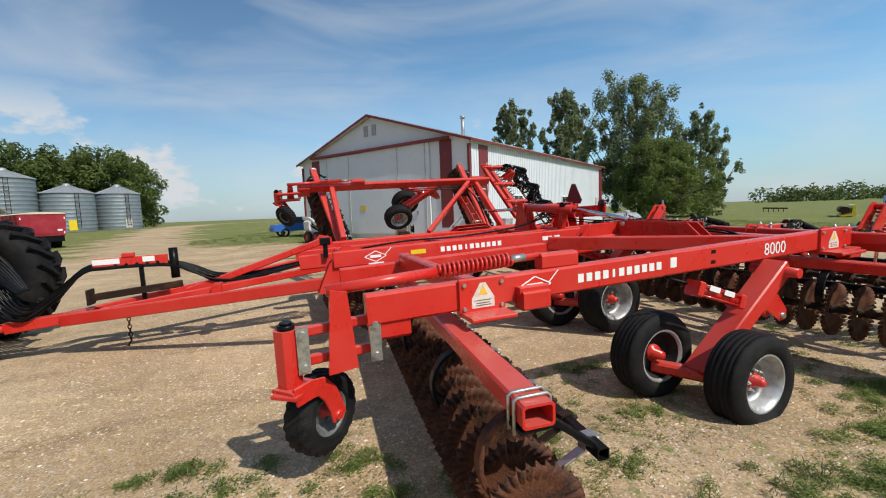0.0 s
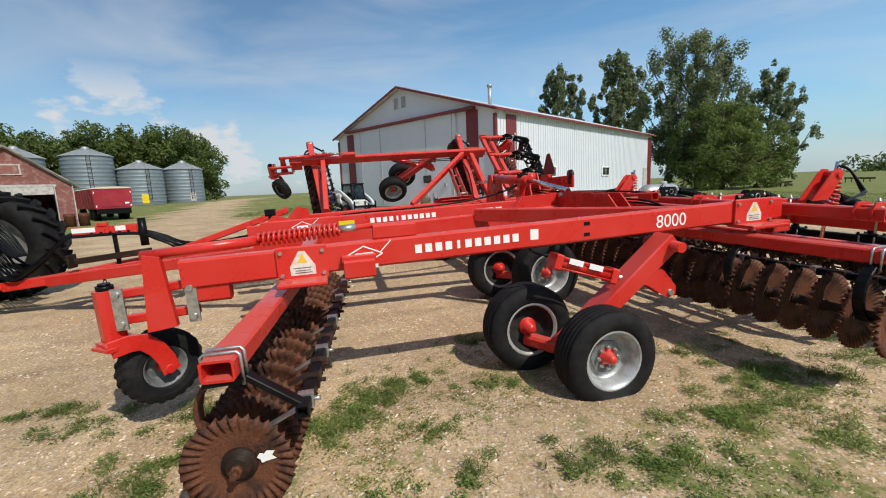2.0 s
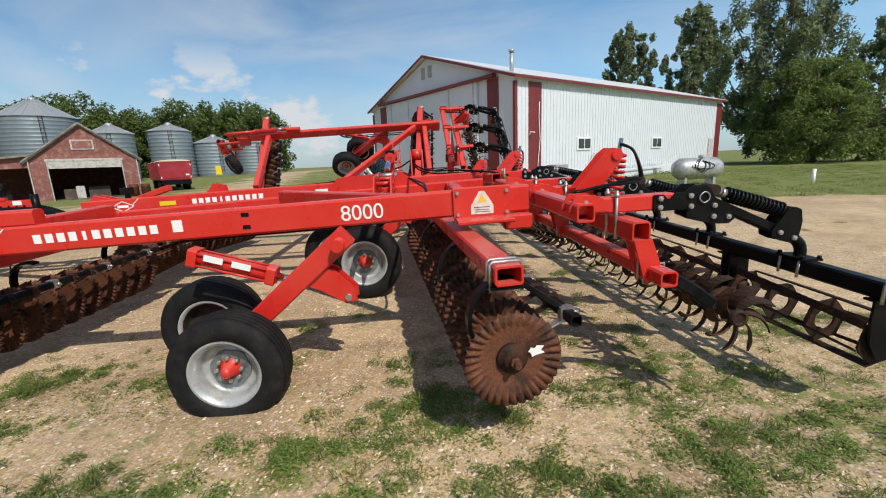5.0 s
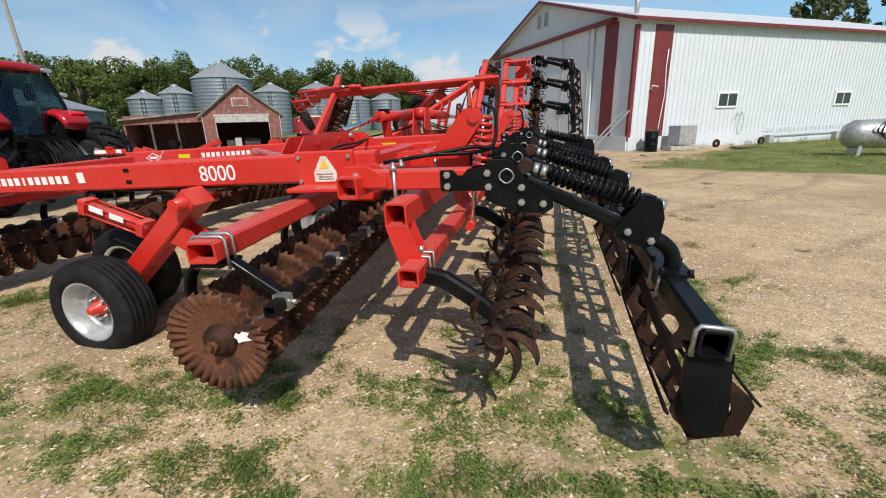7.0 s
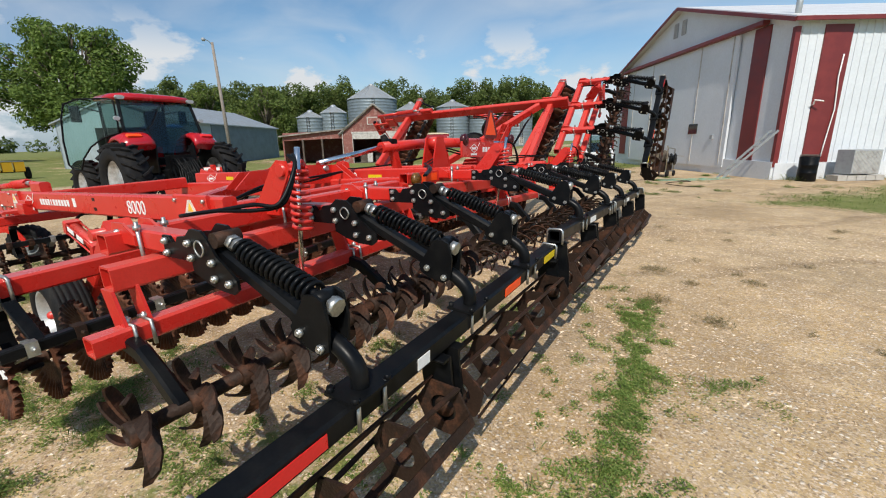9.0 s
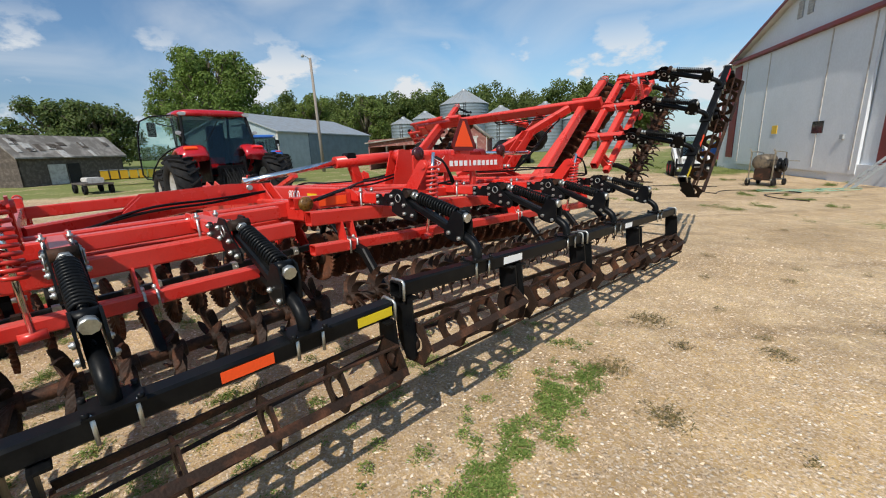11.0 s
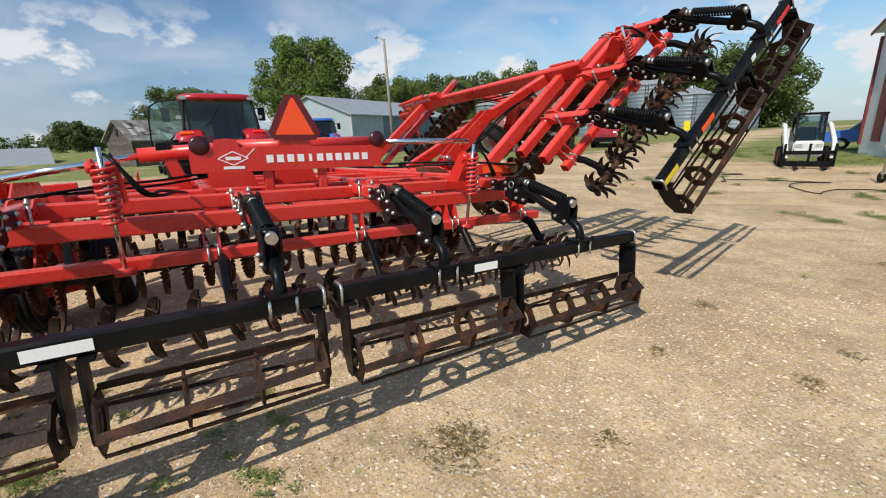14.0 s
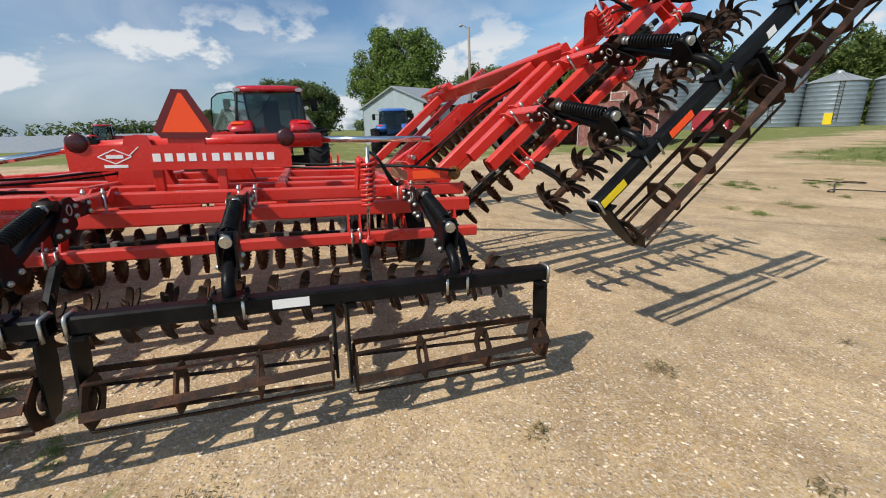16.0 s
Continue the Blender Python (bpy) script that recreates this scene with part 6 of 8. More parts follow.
def limb_tree(x, y, h, wide, limbs, count, size, mat, seed, label, low=0.12, trunk=0.35, lean=(0.0, 0.0), bare=0):
    """A tree whose limbs rise steeply from the trunk, each with ragged sprays of leaves and sky between them."""
    t = thing("tree", pose(x, y, ground_z(x, y)), label, "tree", "trees round the yard")
    rng = random.Random(seed)
    bm = bmesh.new()
    blobs = []
    top = Vector((lean[0], lean[1], h * 0.8))
    n = 7
    spine = [Vector((0, 0, -0.2)).lerp(top, k / n) + Vector((rng.uniform(-0.15, 0.15), rng.uniform(-0.15, 0.15), 0)) for k in range(n + 1)]
    for k in range(n):
        add_cyl(bm, spine[k], spine[k + 1], trunk * (1 - 0.85 * k / n), 8, trunk * (1 - 0.85 * (k + 1) / n))
    for i in range(limbs):
        f = (i + 0.5) / limbs
        zt = h * (low + (1 - low) * (0.12 + 0.88 * f)) * rng.uniform(0.93, 1.03)
        reach = wide * math.sin(math.pi * min(1.0, 0.22 + 0.74 * f)) ** 0.7 * rng.uniform(0.45, 1.0)
        a = i * 2.4 + rng.uniform(-0.4, 0.4)
        tip = Vector((lean[0] * f + reach * math.cos(a), lean[1] * f + reach * math.sin(a), zt))
        zs = max(h * low * 0.7, zt - reach * rng.uniform(1.0, 1.7) - 0.12 * h)
        st = Vector((lean[0] * zs / h, lean[1] * zs / h, zs))
        knee = st.lerp(tip, 0.45) + Vector((0, 0, -0.06 * h * (1 - f))) + Vector((0.12 * reach * math.cos(a), 0.12 * reach * math.sin(a), 0))
        add_pipe(bm, [st, knee, tip], trunk * 0.16, 5)
        for k in range(9):
            q = 0.3 + 0.7 * (k + rng.random()) / 9
            c = st.lerp(knee, q / 0.45) if q < 0.45 else knee.lerp(tip, (q - 0.45) / 0.55)
            spread = 0.16 * wide * (1.15 - 0.6 * q)
            e = c + Vector((rng.gauss(0, spread), rng.gauss(0, spread), rng.gauss(0.1, spread)))
            r = rng.uniform(0.05, 0.105) * wide
            if k % 3 == 0:
                add_pipe(bm, [c, e], 0.03, 4)
            blobs.append((e.x, e.y, e.z, r, r, r * rng.uniform(1.1, 1.9)))
    for k in range(bare):
        st = Vector((lean[0] * 0.6 + rng.uniform(0.2, 1.6), rng.uniform(-0.8, 0.8), h * 0.52))
        e = st + Vector((rng.uniform(-0.6, 3.4), rng.uniform(-1.2, 1.2), rng.uniform(3.0, h * 0.46)))
        add_pipe(bm, [st, st.lerp(e, 0.5) + Vector((rng.uniform(-0.3, 0.3), 0, 0.3)), e], 0.04, 4)
        for j in range(4):
            g = st.lerp(e, rng.uniform(0.4, 0.95))
            add_pipe(bm, [g, g + Vector((rng.uniform(-0.8, 1.0), rng.uniform(-0.4, 0.4), rng.uniform(0.5, 1.7)))], 0.022, 4)
    part("trunk", bm, BARK, t, "grey-brown trunk and limbs")
    leaf_cloud("crown", blobs, count, size, mat, seed, t, shell=0.25)
    return t


limb_tree(26.6, 57.0, 18.6, 7.6, 40, 46000, 0.15, LEAF_GREY, 3, "tall leafy farm tree with bare dead branches at its top", 0.16, 0.4, (-1.5, 0.0), 24)
tree(27.2, 52.4, 10.2, blob_set(5, 130, 6.2, 0.9, 9.4, 0.7, 1.4, 0.2), 46000, 0.115, LEAF, 5, "dense round bushy tree on the lawn", 0.25)
limb_tree(33.2, 55.0, 13.4, 4.6, 26, 20000, 0.15, LEAF_GREY, 6, "leafy side growth of the farm tree", 0.06, 0.25)
limb_tree(12.2, 74.5, 20.6, 5.2, 30, 30000, 0.2, LEAF_GREY, 8, "poplar standing behind the white shed", 0.2, 0.3)
limb_tree(21.2, 72.8, 21.0, 5.9, 34, 36000, 0.2, LEAF_GREY, 9, "poplar standing behind the white shed", 0.2, 0.3)
tree(-67.8, -0.6, 17.6, blob_set(11, 110, 8.4, 4.5, 16.2, 1.2, 2.1, 0.15), 38000, 0.21, LEAF_LIGHT, 11, "broad light green yard tree", 0.4)
for k, (x, y, h, w) in enumerate(((-96, -52, 6.5, 5), (-64, -19, 9.5, 5.5), (-104, -40, 6, 5), (-60, -13, 9, 4.5), (-80, 16, 12, 5), (-84, 27, 13, 6), (-92, 38, 13, 5))):
    tree(x, y, h, blob_set(20 + k, 60, w, 1.4, h - 1.0, 0.9, 1.8, 0.2), 13000, 0.22, LEAF_DARK if k < 4 else LEAF, 20 + k, "dark green tree behind the farmstead", 0.3)

# the wood behind the bins and the far hedges
wood = []
rng = random.Random(44)
for k in range(104):
    f = k / 103
    a = radians(125.5 + 49 * f)
    d = 98 + rng.uniform(-5, 14) + 10 * abs(f - 0.5)
    x, y = d * math.cos(a), d * math.sin(a)
    h = rng.uniform(10.5, 15.5)
    for q in range(11):
        r = rng.uniform(1.0, 2.0)
        e = 3.2 * math.sqrt(max(0.1, 1 - (q / 11 - 0.35) ** 2 * 2.2))
        wood.append((x + rng.uniform(-e, e), y + rng.uniform(-e, e), ground_z(x, y) + h * (0.1 + 0.082 * q), r, r, r * 0.95))
tagged(leaf_cloud("woodland", wood, 225000, 0.28, LEAF_WOOD, 44, shell=0.6), "dense green wood standing behind the grain bins", "woodland", kind="stuff")
far = []
for k in range(60):
    x, y = rng.uniform(225, 430), rng.uniform(230, 330)
    r = rng.uniform(3, 6)
    far.append((x, y, 1 + r * 0.6, r * 1.4, r, r))
for k in range(70):
    a = radians(rng.uniform(168, 232))
    x, y = 330 * math.cos(a), 330 * math.sin(a)
    r = rng.uniform(3, 6)
    far.append((x, y, 1 + r * 0.8, r * 1.3, r * 1.3, r))
tagged(leaf_cloud("far_hedge", far, 18000, 1.1, LEAF_DARK, 45, shell=0.7), "distant hedges and shelter belts on the horizon", "hedge", kind="stuff")


# ---- the white shed ----
def box_part(name, c, s, mat, parent, label="", r=0.0):
    bm = bmesh.new()
    add_box(bm, c, s, r=r)
    return part(name, bm, mat, parent, label)


SHED_YAW = 53.9
shed = thing("machine_shed", pose(1.44, 24.87, -0.3, 0, 0, SHED_YAW), "large white metal machine shed with maroon trim and white roof", "shed")
# local x along the side wall, y along the gable
Z0, ZE, ZR, SW, SL = 0.3, 6.28, 8.85, 16.4, 26.95
for a, b in (((0.1, 0.12), (SL, 0.12)), ((SL - 0.02, 0.2), (SL - 0.02, SW)), ((0.1, SW - 0.1), (SL, SW - 0.1))):
    bm = bmesh.new()
    add_bar(bm, (*a, (Z0 + ZE) / 2), (*b, (Z0 + ZE) / 2), 0.16, ZE - Z0, 0.002)
    part("wall", bm, SHED_WHITE, shed, "white ribbed metal wall")
bm = bmesh.new()
add_plate(bm, [(0.1, 0.02, Z0), (0.1, SW - 0.02, Z0), (0.1, SW - 0.02, ZE), (0.1, SW / 2, ZR - 0.05), (0.1, 0.02, ZE)], (1, 0, 0), 0.16)
part("gable_wall", bm, SHED_WHITE, shed, "white metal gable wall")
bm = bmesh.new()
for k in range(int(SL / 0.3)):
    x = 0.25 + 0.3 * k
    if not 1.0 < x < 2.2:
        add_box(bm, (x, 0.03, (0.95 + ZE) / 2), (0.05, 0.035, ZE - 0.95))
part("ribs", bm, SHED_WHITE, shed, "upright ribs of the side wall")
bm = bmesh.new()
for y0, y1 in ((0, SW / 2), (SW, SW / 2)):
    add_plate(bm, [(-0.35, y0 - (0.3 if y0 == 0 else -0.3), ZE - 0.02), (SL + 0.3, y0 - (0.3 if y0 == 0 else -0.3), ZE - 0.02), (SL + 0.3, y1, ZR + 0.1), (-0.35, y1, ZR + 0.1)], (0, 0, 1), 0.1)
part("roof", bm, ROOF_WHITE, shed, "white metal roof")
for nm, a, b in (("eave_trim", (-0.35, -0.32, ZE - 0.08), (SL + 0.3, -0.32, ZE - 0.08)), ("verge_trim", (-0.37, -0.3, ZE - 0.1), (-0.37, SW / 2, ZR + 0.04)), ("verge_trim", (-0.37, SW + 0.3, ZE - 0.1), (-0.37, SW / 2, ZR + 0.04))):
    bm = bmesh.new()
    add_bar(bm, a, b, 0.05, 0.15, 0.004)
    part(nm, bm, MAROON, shed, "maroon edge trim")
for nm, c, s in (("corner_trim", (0.02, 0.04, 3.4), (0.2, 0.16, 5.2)), ("corner_trim", (SL - 0.5, 0.02, 3.4), (1.0, 0.05, 5.2)), ("stripe", (1.6, 0.02, 3.45), (1.05, 0.06, 5.2)), ("stripe", (0.0, 1.75, 3.7), (0.06, 0.9, 5.4)), ("stripe", (0.0, 14.65, 3.7), (0.06, 0.9, 5.4)), ("corner_trim", (0.0, SW - 0.05, 3.4), (0.16, 0.14, 5.2))):
    box_part(nm, c, s, MAROON, shed, "maroon vertical stripe")
door = box_part("sliding_door", (-0.08, 8.2, 3.55), (0.1, 10.4, 5.8), SHED_WHITE, shed, "white sliding door")
for y in (3.3, 5.7, 10.6, 13.1):
    box_part("door_seam", (-0.14, y, 3.6), (0.03, 0.06, 5.6), TRIM, door)
box_part("door_window", (-0.145, 5.69, 2.48), (0.03, 0.75, 0.5), GLASS_DARK, door, "small dark window")
box_part("door_sign", (-0.145, 9.2, 2.5), (0.02, 0.5, 0.4), WARN, door, "small yellow sign")
box_part("lamp_box", (-0.12, 4.0, 2.05), (0.16, 0.2, 0.18), GREY, shed, "grey wall box")
bm = bmesh.new()
add_bar(bm, (-0.2, 1.4, 6.5), (-0.2, 14.9, 6.6), 0.28, 0.18, 0.02)
part("door_track", bm, MAROON, shed, "maroon cover of the door track")
for y in (7.9, 8.7):
    v = box_part("gable_vent", (0.0, y, 7.9), (0.05, 0.4, 0.75), GREY, shed, "louvred gable vent")
    for k in range(6):
        box_part("louvre", (-0.03, y, 7.6 + 0.12 * k), (0.03, 0.36, 0.05), TRIM, v)
box_part("plinth", (SL / 2, -0.02, 0.62), (SL, 0.08, 0.7), SHED_WHITE, shed, "white wall base")
box_part("plinth", (-0.04, 2.3, 0.62), (0.12, 4.6, 0.8), SHED_WHITE, shed, "white wall base")
for x in (6.25, 15.45):
    w = box_part("window", (x, -0.0, 2.67), (1.5, 0.08, 0.8), WHITE, shed, "white-framed sliding window")
    for d in (-0.33, 0.33):
        box_part("pane", (x + d, -0.045, 2.67), (0.58, 0.02, 0.6), GLASS_DARK, w, "dark glass pane")
box_part("side_door", (SL - 1.8, -0.0, 1.9), (0.95, 0.08, 2.1), TRIM, shed, "plain side door")
bm = bmesh.new()
add_cyl(bm, (0.5, 0.75, 6.3), (0.5, 0.75, 7.65), 0.11, 14)
add_cyl(bm, (0.5, 0.75, 7.62), (0.5, 0.75, 7.76), 0.16, 14)
part("chimney", bm, GALV_ROOF, shed, "galvanised flue pipe")
bm = bmesh.new()
add_pipe(bm, [(1.9, -0.05, 5.0), (1.85, -0.06, 4.2), (1.95, -0.06, 3.0), (1.8, -0.06, 1.6), (1.75, -0.08, 1.2)], 0.025, 6)
add_pipe(bm, [(1.1, -0.05, 3.2), (1.0, -0.2, 3.35), (1.25, -0.3, 3.3)], 0.03, 6)
part("conduit", bm, WHITE, shed, "white conduit")


def on_shed(x, y):
    w = shed.matrix_basis @ Vector((x, y, 0))
    return w.x, w.y


# things along the shed's wall
x, y = on_shed(0.75, -0.75)
bar_ = thing("oil_drum", pose(x, y, ground_z(x, y)), "black oil drum with a board on top beside the shed", "drum")
bm = bmesh.new()
add_lathe(bm, [(0, 0), (0, 0.3), (0.02, 0.31), (0.3, 0.3), (0.32, 0.315), (0.34, 0.3), (0.6, 0.3), (0.62, 0.315), (0.64, 0.3), (0.92, 0.31), (0.94, 0.3), (0.93, 0)], (0, 0, 0), (0, 0, 1), 24)
part("drum_body", bm, BLACK, bar_)
bm = bmesh.new()
add_box(bm, (0, 0, 0.98), (0.5, 0.4, 0.06), r=0.01)
part("board", bm, OLD_WOOD, bar_)
x, y = on_shed(2.55, -0.85)
ac = thing("air_conditioner", pose(x, y, ground_z(x, y), 0, 0, SHED_YAW), "grey outdoor air conditioner on concrete blocks", "air conditioner")
box_part("casing", (0, 0, 0.72), (1.05, 0.7, 0.9), GREY, ac, "grey ribbed casing", r=0.02)
for k in range(20):
    box_part("fin", (-0.48 + 0.05 * k, -0.355, 0.72), (0.018, 0.012, 0.82), TRIM, ac)
for k in range(5):
    box_part("block", (-0.75 + 0.36 * k, -0.05, 0.12), (0.34, 0.5, 0.2), CONCRETE, ac, "concrete block")
x, y = on_shed(-0.9, 0.75)
lad = thing("ladder", pose(x, y, ground_z(x, y), 0, 0, SHED_YAW), "aluminium ladder leaning on the shed gable", "ladder")
for d in (-0.18, 0.18):
    bm = bmesh.new()
    add_bar(bm, (-0.4, 0.5 + d, 0.0), (0.75, -0.7 + d, 1.95), 0.03, 0.09, 0.004)
    part("rail", bm, GALV_ROOF, lad)
for k in range(8):
    f = (k + 0.5) / 8
    bm = bmesh.new()
    add_cyl(bm, (-0.4 + 1.15 * f, 0.5 - 1.2 * f - 0.18, 1.95 * f), (-0.4 + 1.15 * f, 0.5 - 1.2 * f + 0.18, 1.95 * f), 0.015, 6)
    part("rung", bm, GALV_ROOF, lad)
for x0, y0 in ((5.2, -0.6), (8.6, -0.5)):
    x, y = on_shed(x0, y0)
    p = thing("scrap_roller", pose(x, y, ground_z(x, y) + 0.2, 0, 0, SHED_YAW), "small rusty scrap roller lying by the shed", "scrap")
    bm = bmesh.new()
    add_lathe(bm, [(-0.05, 0.1), (-0.06, 0.2), (0, 0.22), (0.06, 0.2), (0.05, 0.1), (-0.05, 0.1)], (0, 0, 0), (0, 1, 0), 18)
    part("ring", bm, RUST_DARK, p)
x, y = on_shed(5.4, -2.2)
pal = thing("dark_board", pose(x, y, ground_z(x, y) + 0.04, 0, 3, SHED_YAW), "dark flat boards lying on the grass", "board")
box_part("plank", (0, 0, 0.0), (2.2, 0.35, 0.06), OLD_WOOD, pal)
box_part("plank", (0.2, 0.3, 0.02), (1.8, 0.2, 0.05), OLD_WOOD, pal)

x, y = on_shed(9.05, -0.22)
ld = thing("ladder", pose(x, y, ground_z(x, y), 0, 0, SHED_YAW), "white ladder lying on its side along the shed wall", "ladder")
for z in (0.5, 0.86):
    bm = bmesh.new()
    add_bar(bm, (0, 0, z), (7.2, 0, z + 0.05), 0.04, 0.08, 0.006)
    part("rail", bm, SHED_WHITE, ld)
for k in range(20):
    bm = bmesh.new()
    add_bar(bm, (0.3 + 0.35 * k, 0, 0.5), (0.3 + 0.35 * k, 0, 0.9), 0.03, 0.03, 0.004, up=(1, 0, 0))
    part("rung", bm, SHED_WHITE, ld)
for q in (0.6, 6.2):
    bm = bmesh.new()
    add_box(bm, (q, 0.02, 0.23), (0.3, 0.25, 0.47))
    part("support_block", bm, CONCRETE, ld, "concrete support block")
x, y = on_shed(7.25, -0.06)
cb_ = thing("cable_loop", pose(x, y, ground_z(x, y), 0, 0, SHED_YAW), "grey cable hanging in a loop on the shed wall", "cable")
bm = bmesh.new()
add_pipe(bm, smooth_path([(-0.35, 0, 1.35), (-0.05, -0.03, 1.75), (0.25, -0.03, 1.5), (0.3, -0.03, 0.95), (0.05, -0.03, 0.6), (-0.1, -0.03, 0.95), (0.0, -0.03, 1.35), (0.1, -0.03, 1.7)]), 0.015, 6)
part("cable", bm, GREY, cb_)

# pressure washer
pw = thing("pressure_washer", pose(-2.6, 23.9, ground_z(-2.6, 23.9), 0, 0, 100), "worn wheeled pressure washer standing before the shed", "pressure washer")
bm = bmesh.new()
add_lathe(bm, [(-0.42, 0), (-0.42, 0.2), (-0.38, 0.3), (0.38, 0.3), (0.42, 0.2), (0.42, 0)], (0, 0.1, 0.9), (1, 0, 0), 22)
part("boiler", bm, WASHER, pw, "dull brown boiler drum")
bm = bmesh.new()
add_box(bm, (-0.05, -0.05, 0.45), (0.9, 0.6, 0.45), r=0.06)
part("engine", bm, RUST_DARK, pw, "oily dark engine")
bm = bmesh.new()
add_box(bm, (0.35, 0, 0.62), (0.12, 0.6, 0.5), r=0.03)
part("panel", bm, GREY, pw, "worn control panel")
for y in (-0.38, 0.38):
    bm = bmesh.new()
    add_pipe(bm, [(-0.6, y, 0.12), (-0.55, y, 1.3), (-0.75, y, 1.42)], 0.028, 8)
    part("frame_post", bm, STEEL, pw, "bare tube frame")
    bm = bmesh.new()
    add_pipe(bm, [(-0.65, y, 0.28), (0.6, y, 0.24)], 0.028, 8)
    part("frame_rail", bm, STEEL, pw)
    bm = bmesh.new()
    add_pipe(bm, [(0.55, y, 0.1), (0.5, y, 1.25), (-0.55, y, 1.32)], 0.024, 8)
    part("frame_post", bm, STEEL, pw)
    for x_, r_ in ((-0.5, 0.16), (0.5, 0.13)):
        bm = bmesh.new()
        add_lathe(bm, [(-0.05, 0.0), (-0.05, r_ - 0.03), (-0.03, r_), (0.03, r_), (0.05, r_ - 0.03), (0.05, 0.0)], (x_, y * 1.12, r_), (0, 1, 0), 18)
        part("wheel", bm, TYRE, pw)
bm = bmesh.new()
add_lathe(bm, [(-0.1, 0.06), (-0.1, 0.26), (-0.07, 0.26), (-0.06, 0.18), (0.06, 0.18), (0.07, 0.26), (0.1, 0.26), (0.1, 0.06)], (-0.2, -0.52, 0.8), (0, 1, 0), 22)
part("hose_reel", bm, BLACK, pw, "black hose reel")
bm = bmesh.new()
add_pipe(bm, [(0.2, -0.3, 0.95), (1.1, -0.5, 0.9), (1.35, -0.55, 0.88)], 0.014, 6)
part("spray_lance", bm, STEEL, pw, "steel spray lance")
gh = thing("garden_hose", pose(-0.6, 22.9, ground_z(-0.6, 22.9) + 0.02, 0, 0, 60), "green garden hose lying in loose loops before the shed", "hose")
bm = bmesh.new()
add_pipe(bm, smooth_path([(-1.4 + 0.11 * i + 0.5 * math.cos(i * 1.1), 0.35 * math.sin(i * 1.1) + 0.1 * math.sin(i * 0.37), 0.012 + 0.012 * (i % 3)) for i in range(26)], 4), 0.013, 6)
part("hose_line", bm, HOSE_GREEN, gh)
hose = thing("hose", pose(-3.1, 21.0, ground_z(-3.1, 21.0) + 0.02), "thin black hose lying in loops on the gravel", "hose")
bm = bmesh.new()
rng = random.Random(5)
pts = smooth_path([(-4 + 0.3 * i + 0.5 * math.sin(i * 1.3), 1.1 * math.sin(i * 0.7), 0.012) for i in range(26)], 5)
add_pipe(bm, pts, 0.014, 6)
part("hose_line", bm, BLACK, hose)


# ---- grain bins ----
def bin_(x, y, r, he, hr, label, ladder_a, door_a=None):
    z = ground_z(x, y)
    t = thing("grain_bin", pose(x, y, z), label, "grain bin", "grain bins")
    bm = bmesh.new()
    prof = []
    k = int(he / 0.55)
    for i in range(k):
        prof += [(he * i / k, r), (he * (i + 0.96) / k, r), (he * (i + 0.98) / k, r + 0.007)]
    prof.append((he, r))
    add_lathe(bm, prof, (0, 0, 0), (0, 0, 1), 40)
    part("wall", bm, GALV, t, "corrugated galvanised wall")
    bm = bmesh.new()
    add_lathe(bm, [(he - 0.05, r + 0.12), (he, r + 0.14), (hr - 0.2, 0.5), (hr, 0.45), (hr + 0.15, 0.3), (hr + 0.2, 0)], (0, 0, 0), (0, 0, 1), 40, False)
    roof_ = part("roof", bm, GALV_ROOF, t, "ribbed conical roof")
    bm = bmesh.new()
    add_bar(bm, (r + 0.12, 0, he + 0.03), (0.5, 0, hr - 0.15), 0.04, 0.06, 0.004)
    rib = mesh_of("rib", bm, GALV_ROOF)
    for i in range(24):
        shared("rib", rib, roof_, Matrix.Rotation(2 * math.pi * i / 24, 4, "Z"))
    bm = bmesh.new()
    a = radians(ladder_a)
    for d in (-0.22, 0.22):
        c = Vector(((r + 0.15) * math.cos(a) - d * math.sin(a), (r + 0.15) * math.sin(a) + d * math.cos(a), 0))
        add_bar(bm, c + Vector((0, 0, 0.6)), c + Vector((0, 0, he)), 0.05, 0.05, 0.004, up=(1, 0, 0))
    for i in range(int(he / 0.35)):
        z_ = 0.8 + 0.35 * i
        if z_ < he:
            add_cyl(bm, ((r + 0.15) * math.cos(a) + 0.22 * math.sin(a), (r + 0.15) * math.sin(a) - 0.22 * math.cos(a), z_), ((r + 0.15) * math.cos(a) - 0.22 * math.sin(a), (r + 0.15) * math.sin(a) + 0.22 * math.cos(a), z_), 0.025, 5)
    part("ladder", bm, RUST_DARK, t, "dark wall ladder")
    if door_a is not None:
        a = radians(door_a)
        bm = bmesh.new()
        add_box(bm, (0, 0, 0), (0.08, 0.9, 1.4))
        part("door", bm, YELLOW if door_a < -35 else TRIM, t, "bin door", Matrix.Translation(((r + 0.02) * math.cos(a), (r + 0.02) * math.sin(a), 0.95)) @ Matrix.Rotation(a, 4, "Z"))


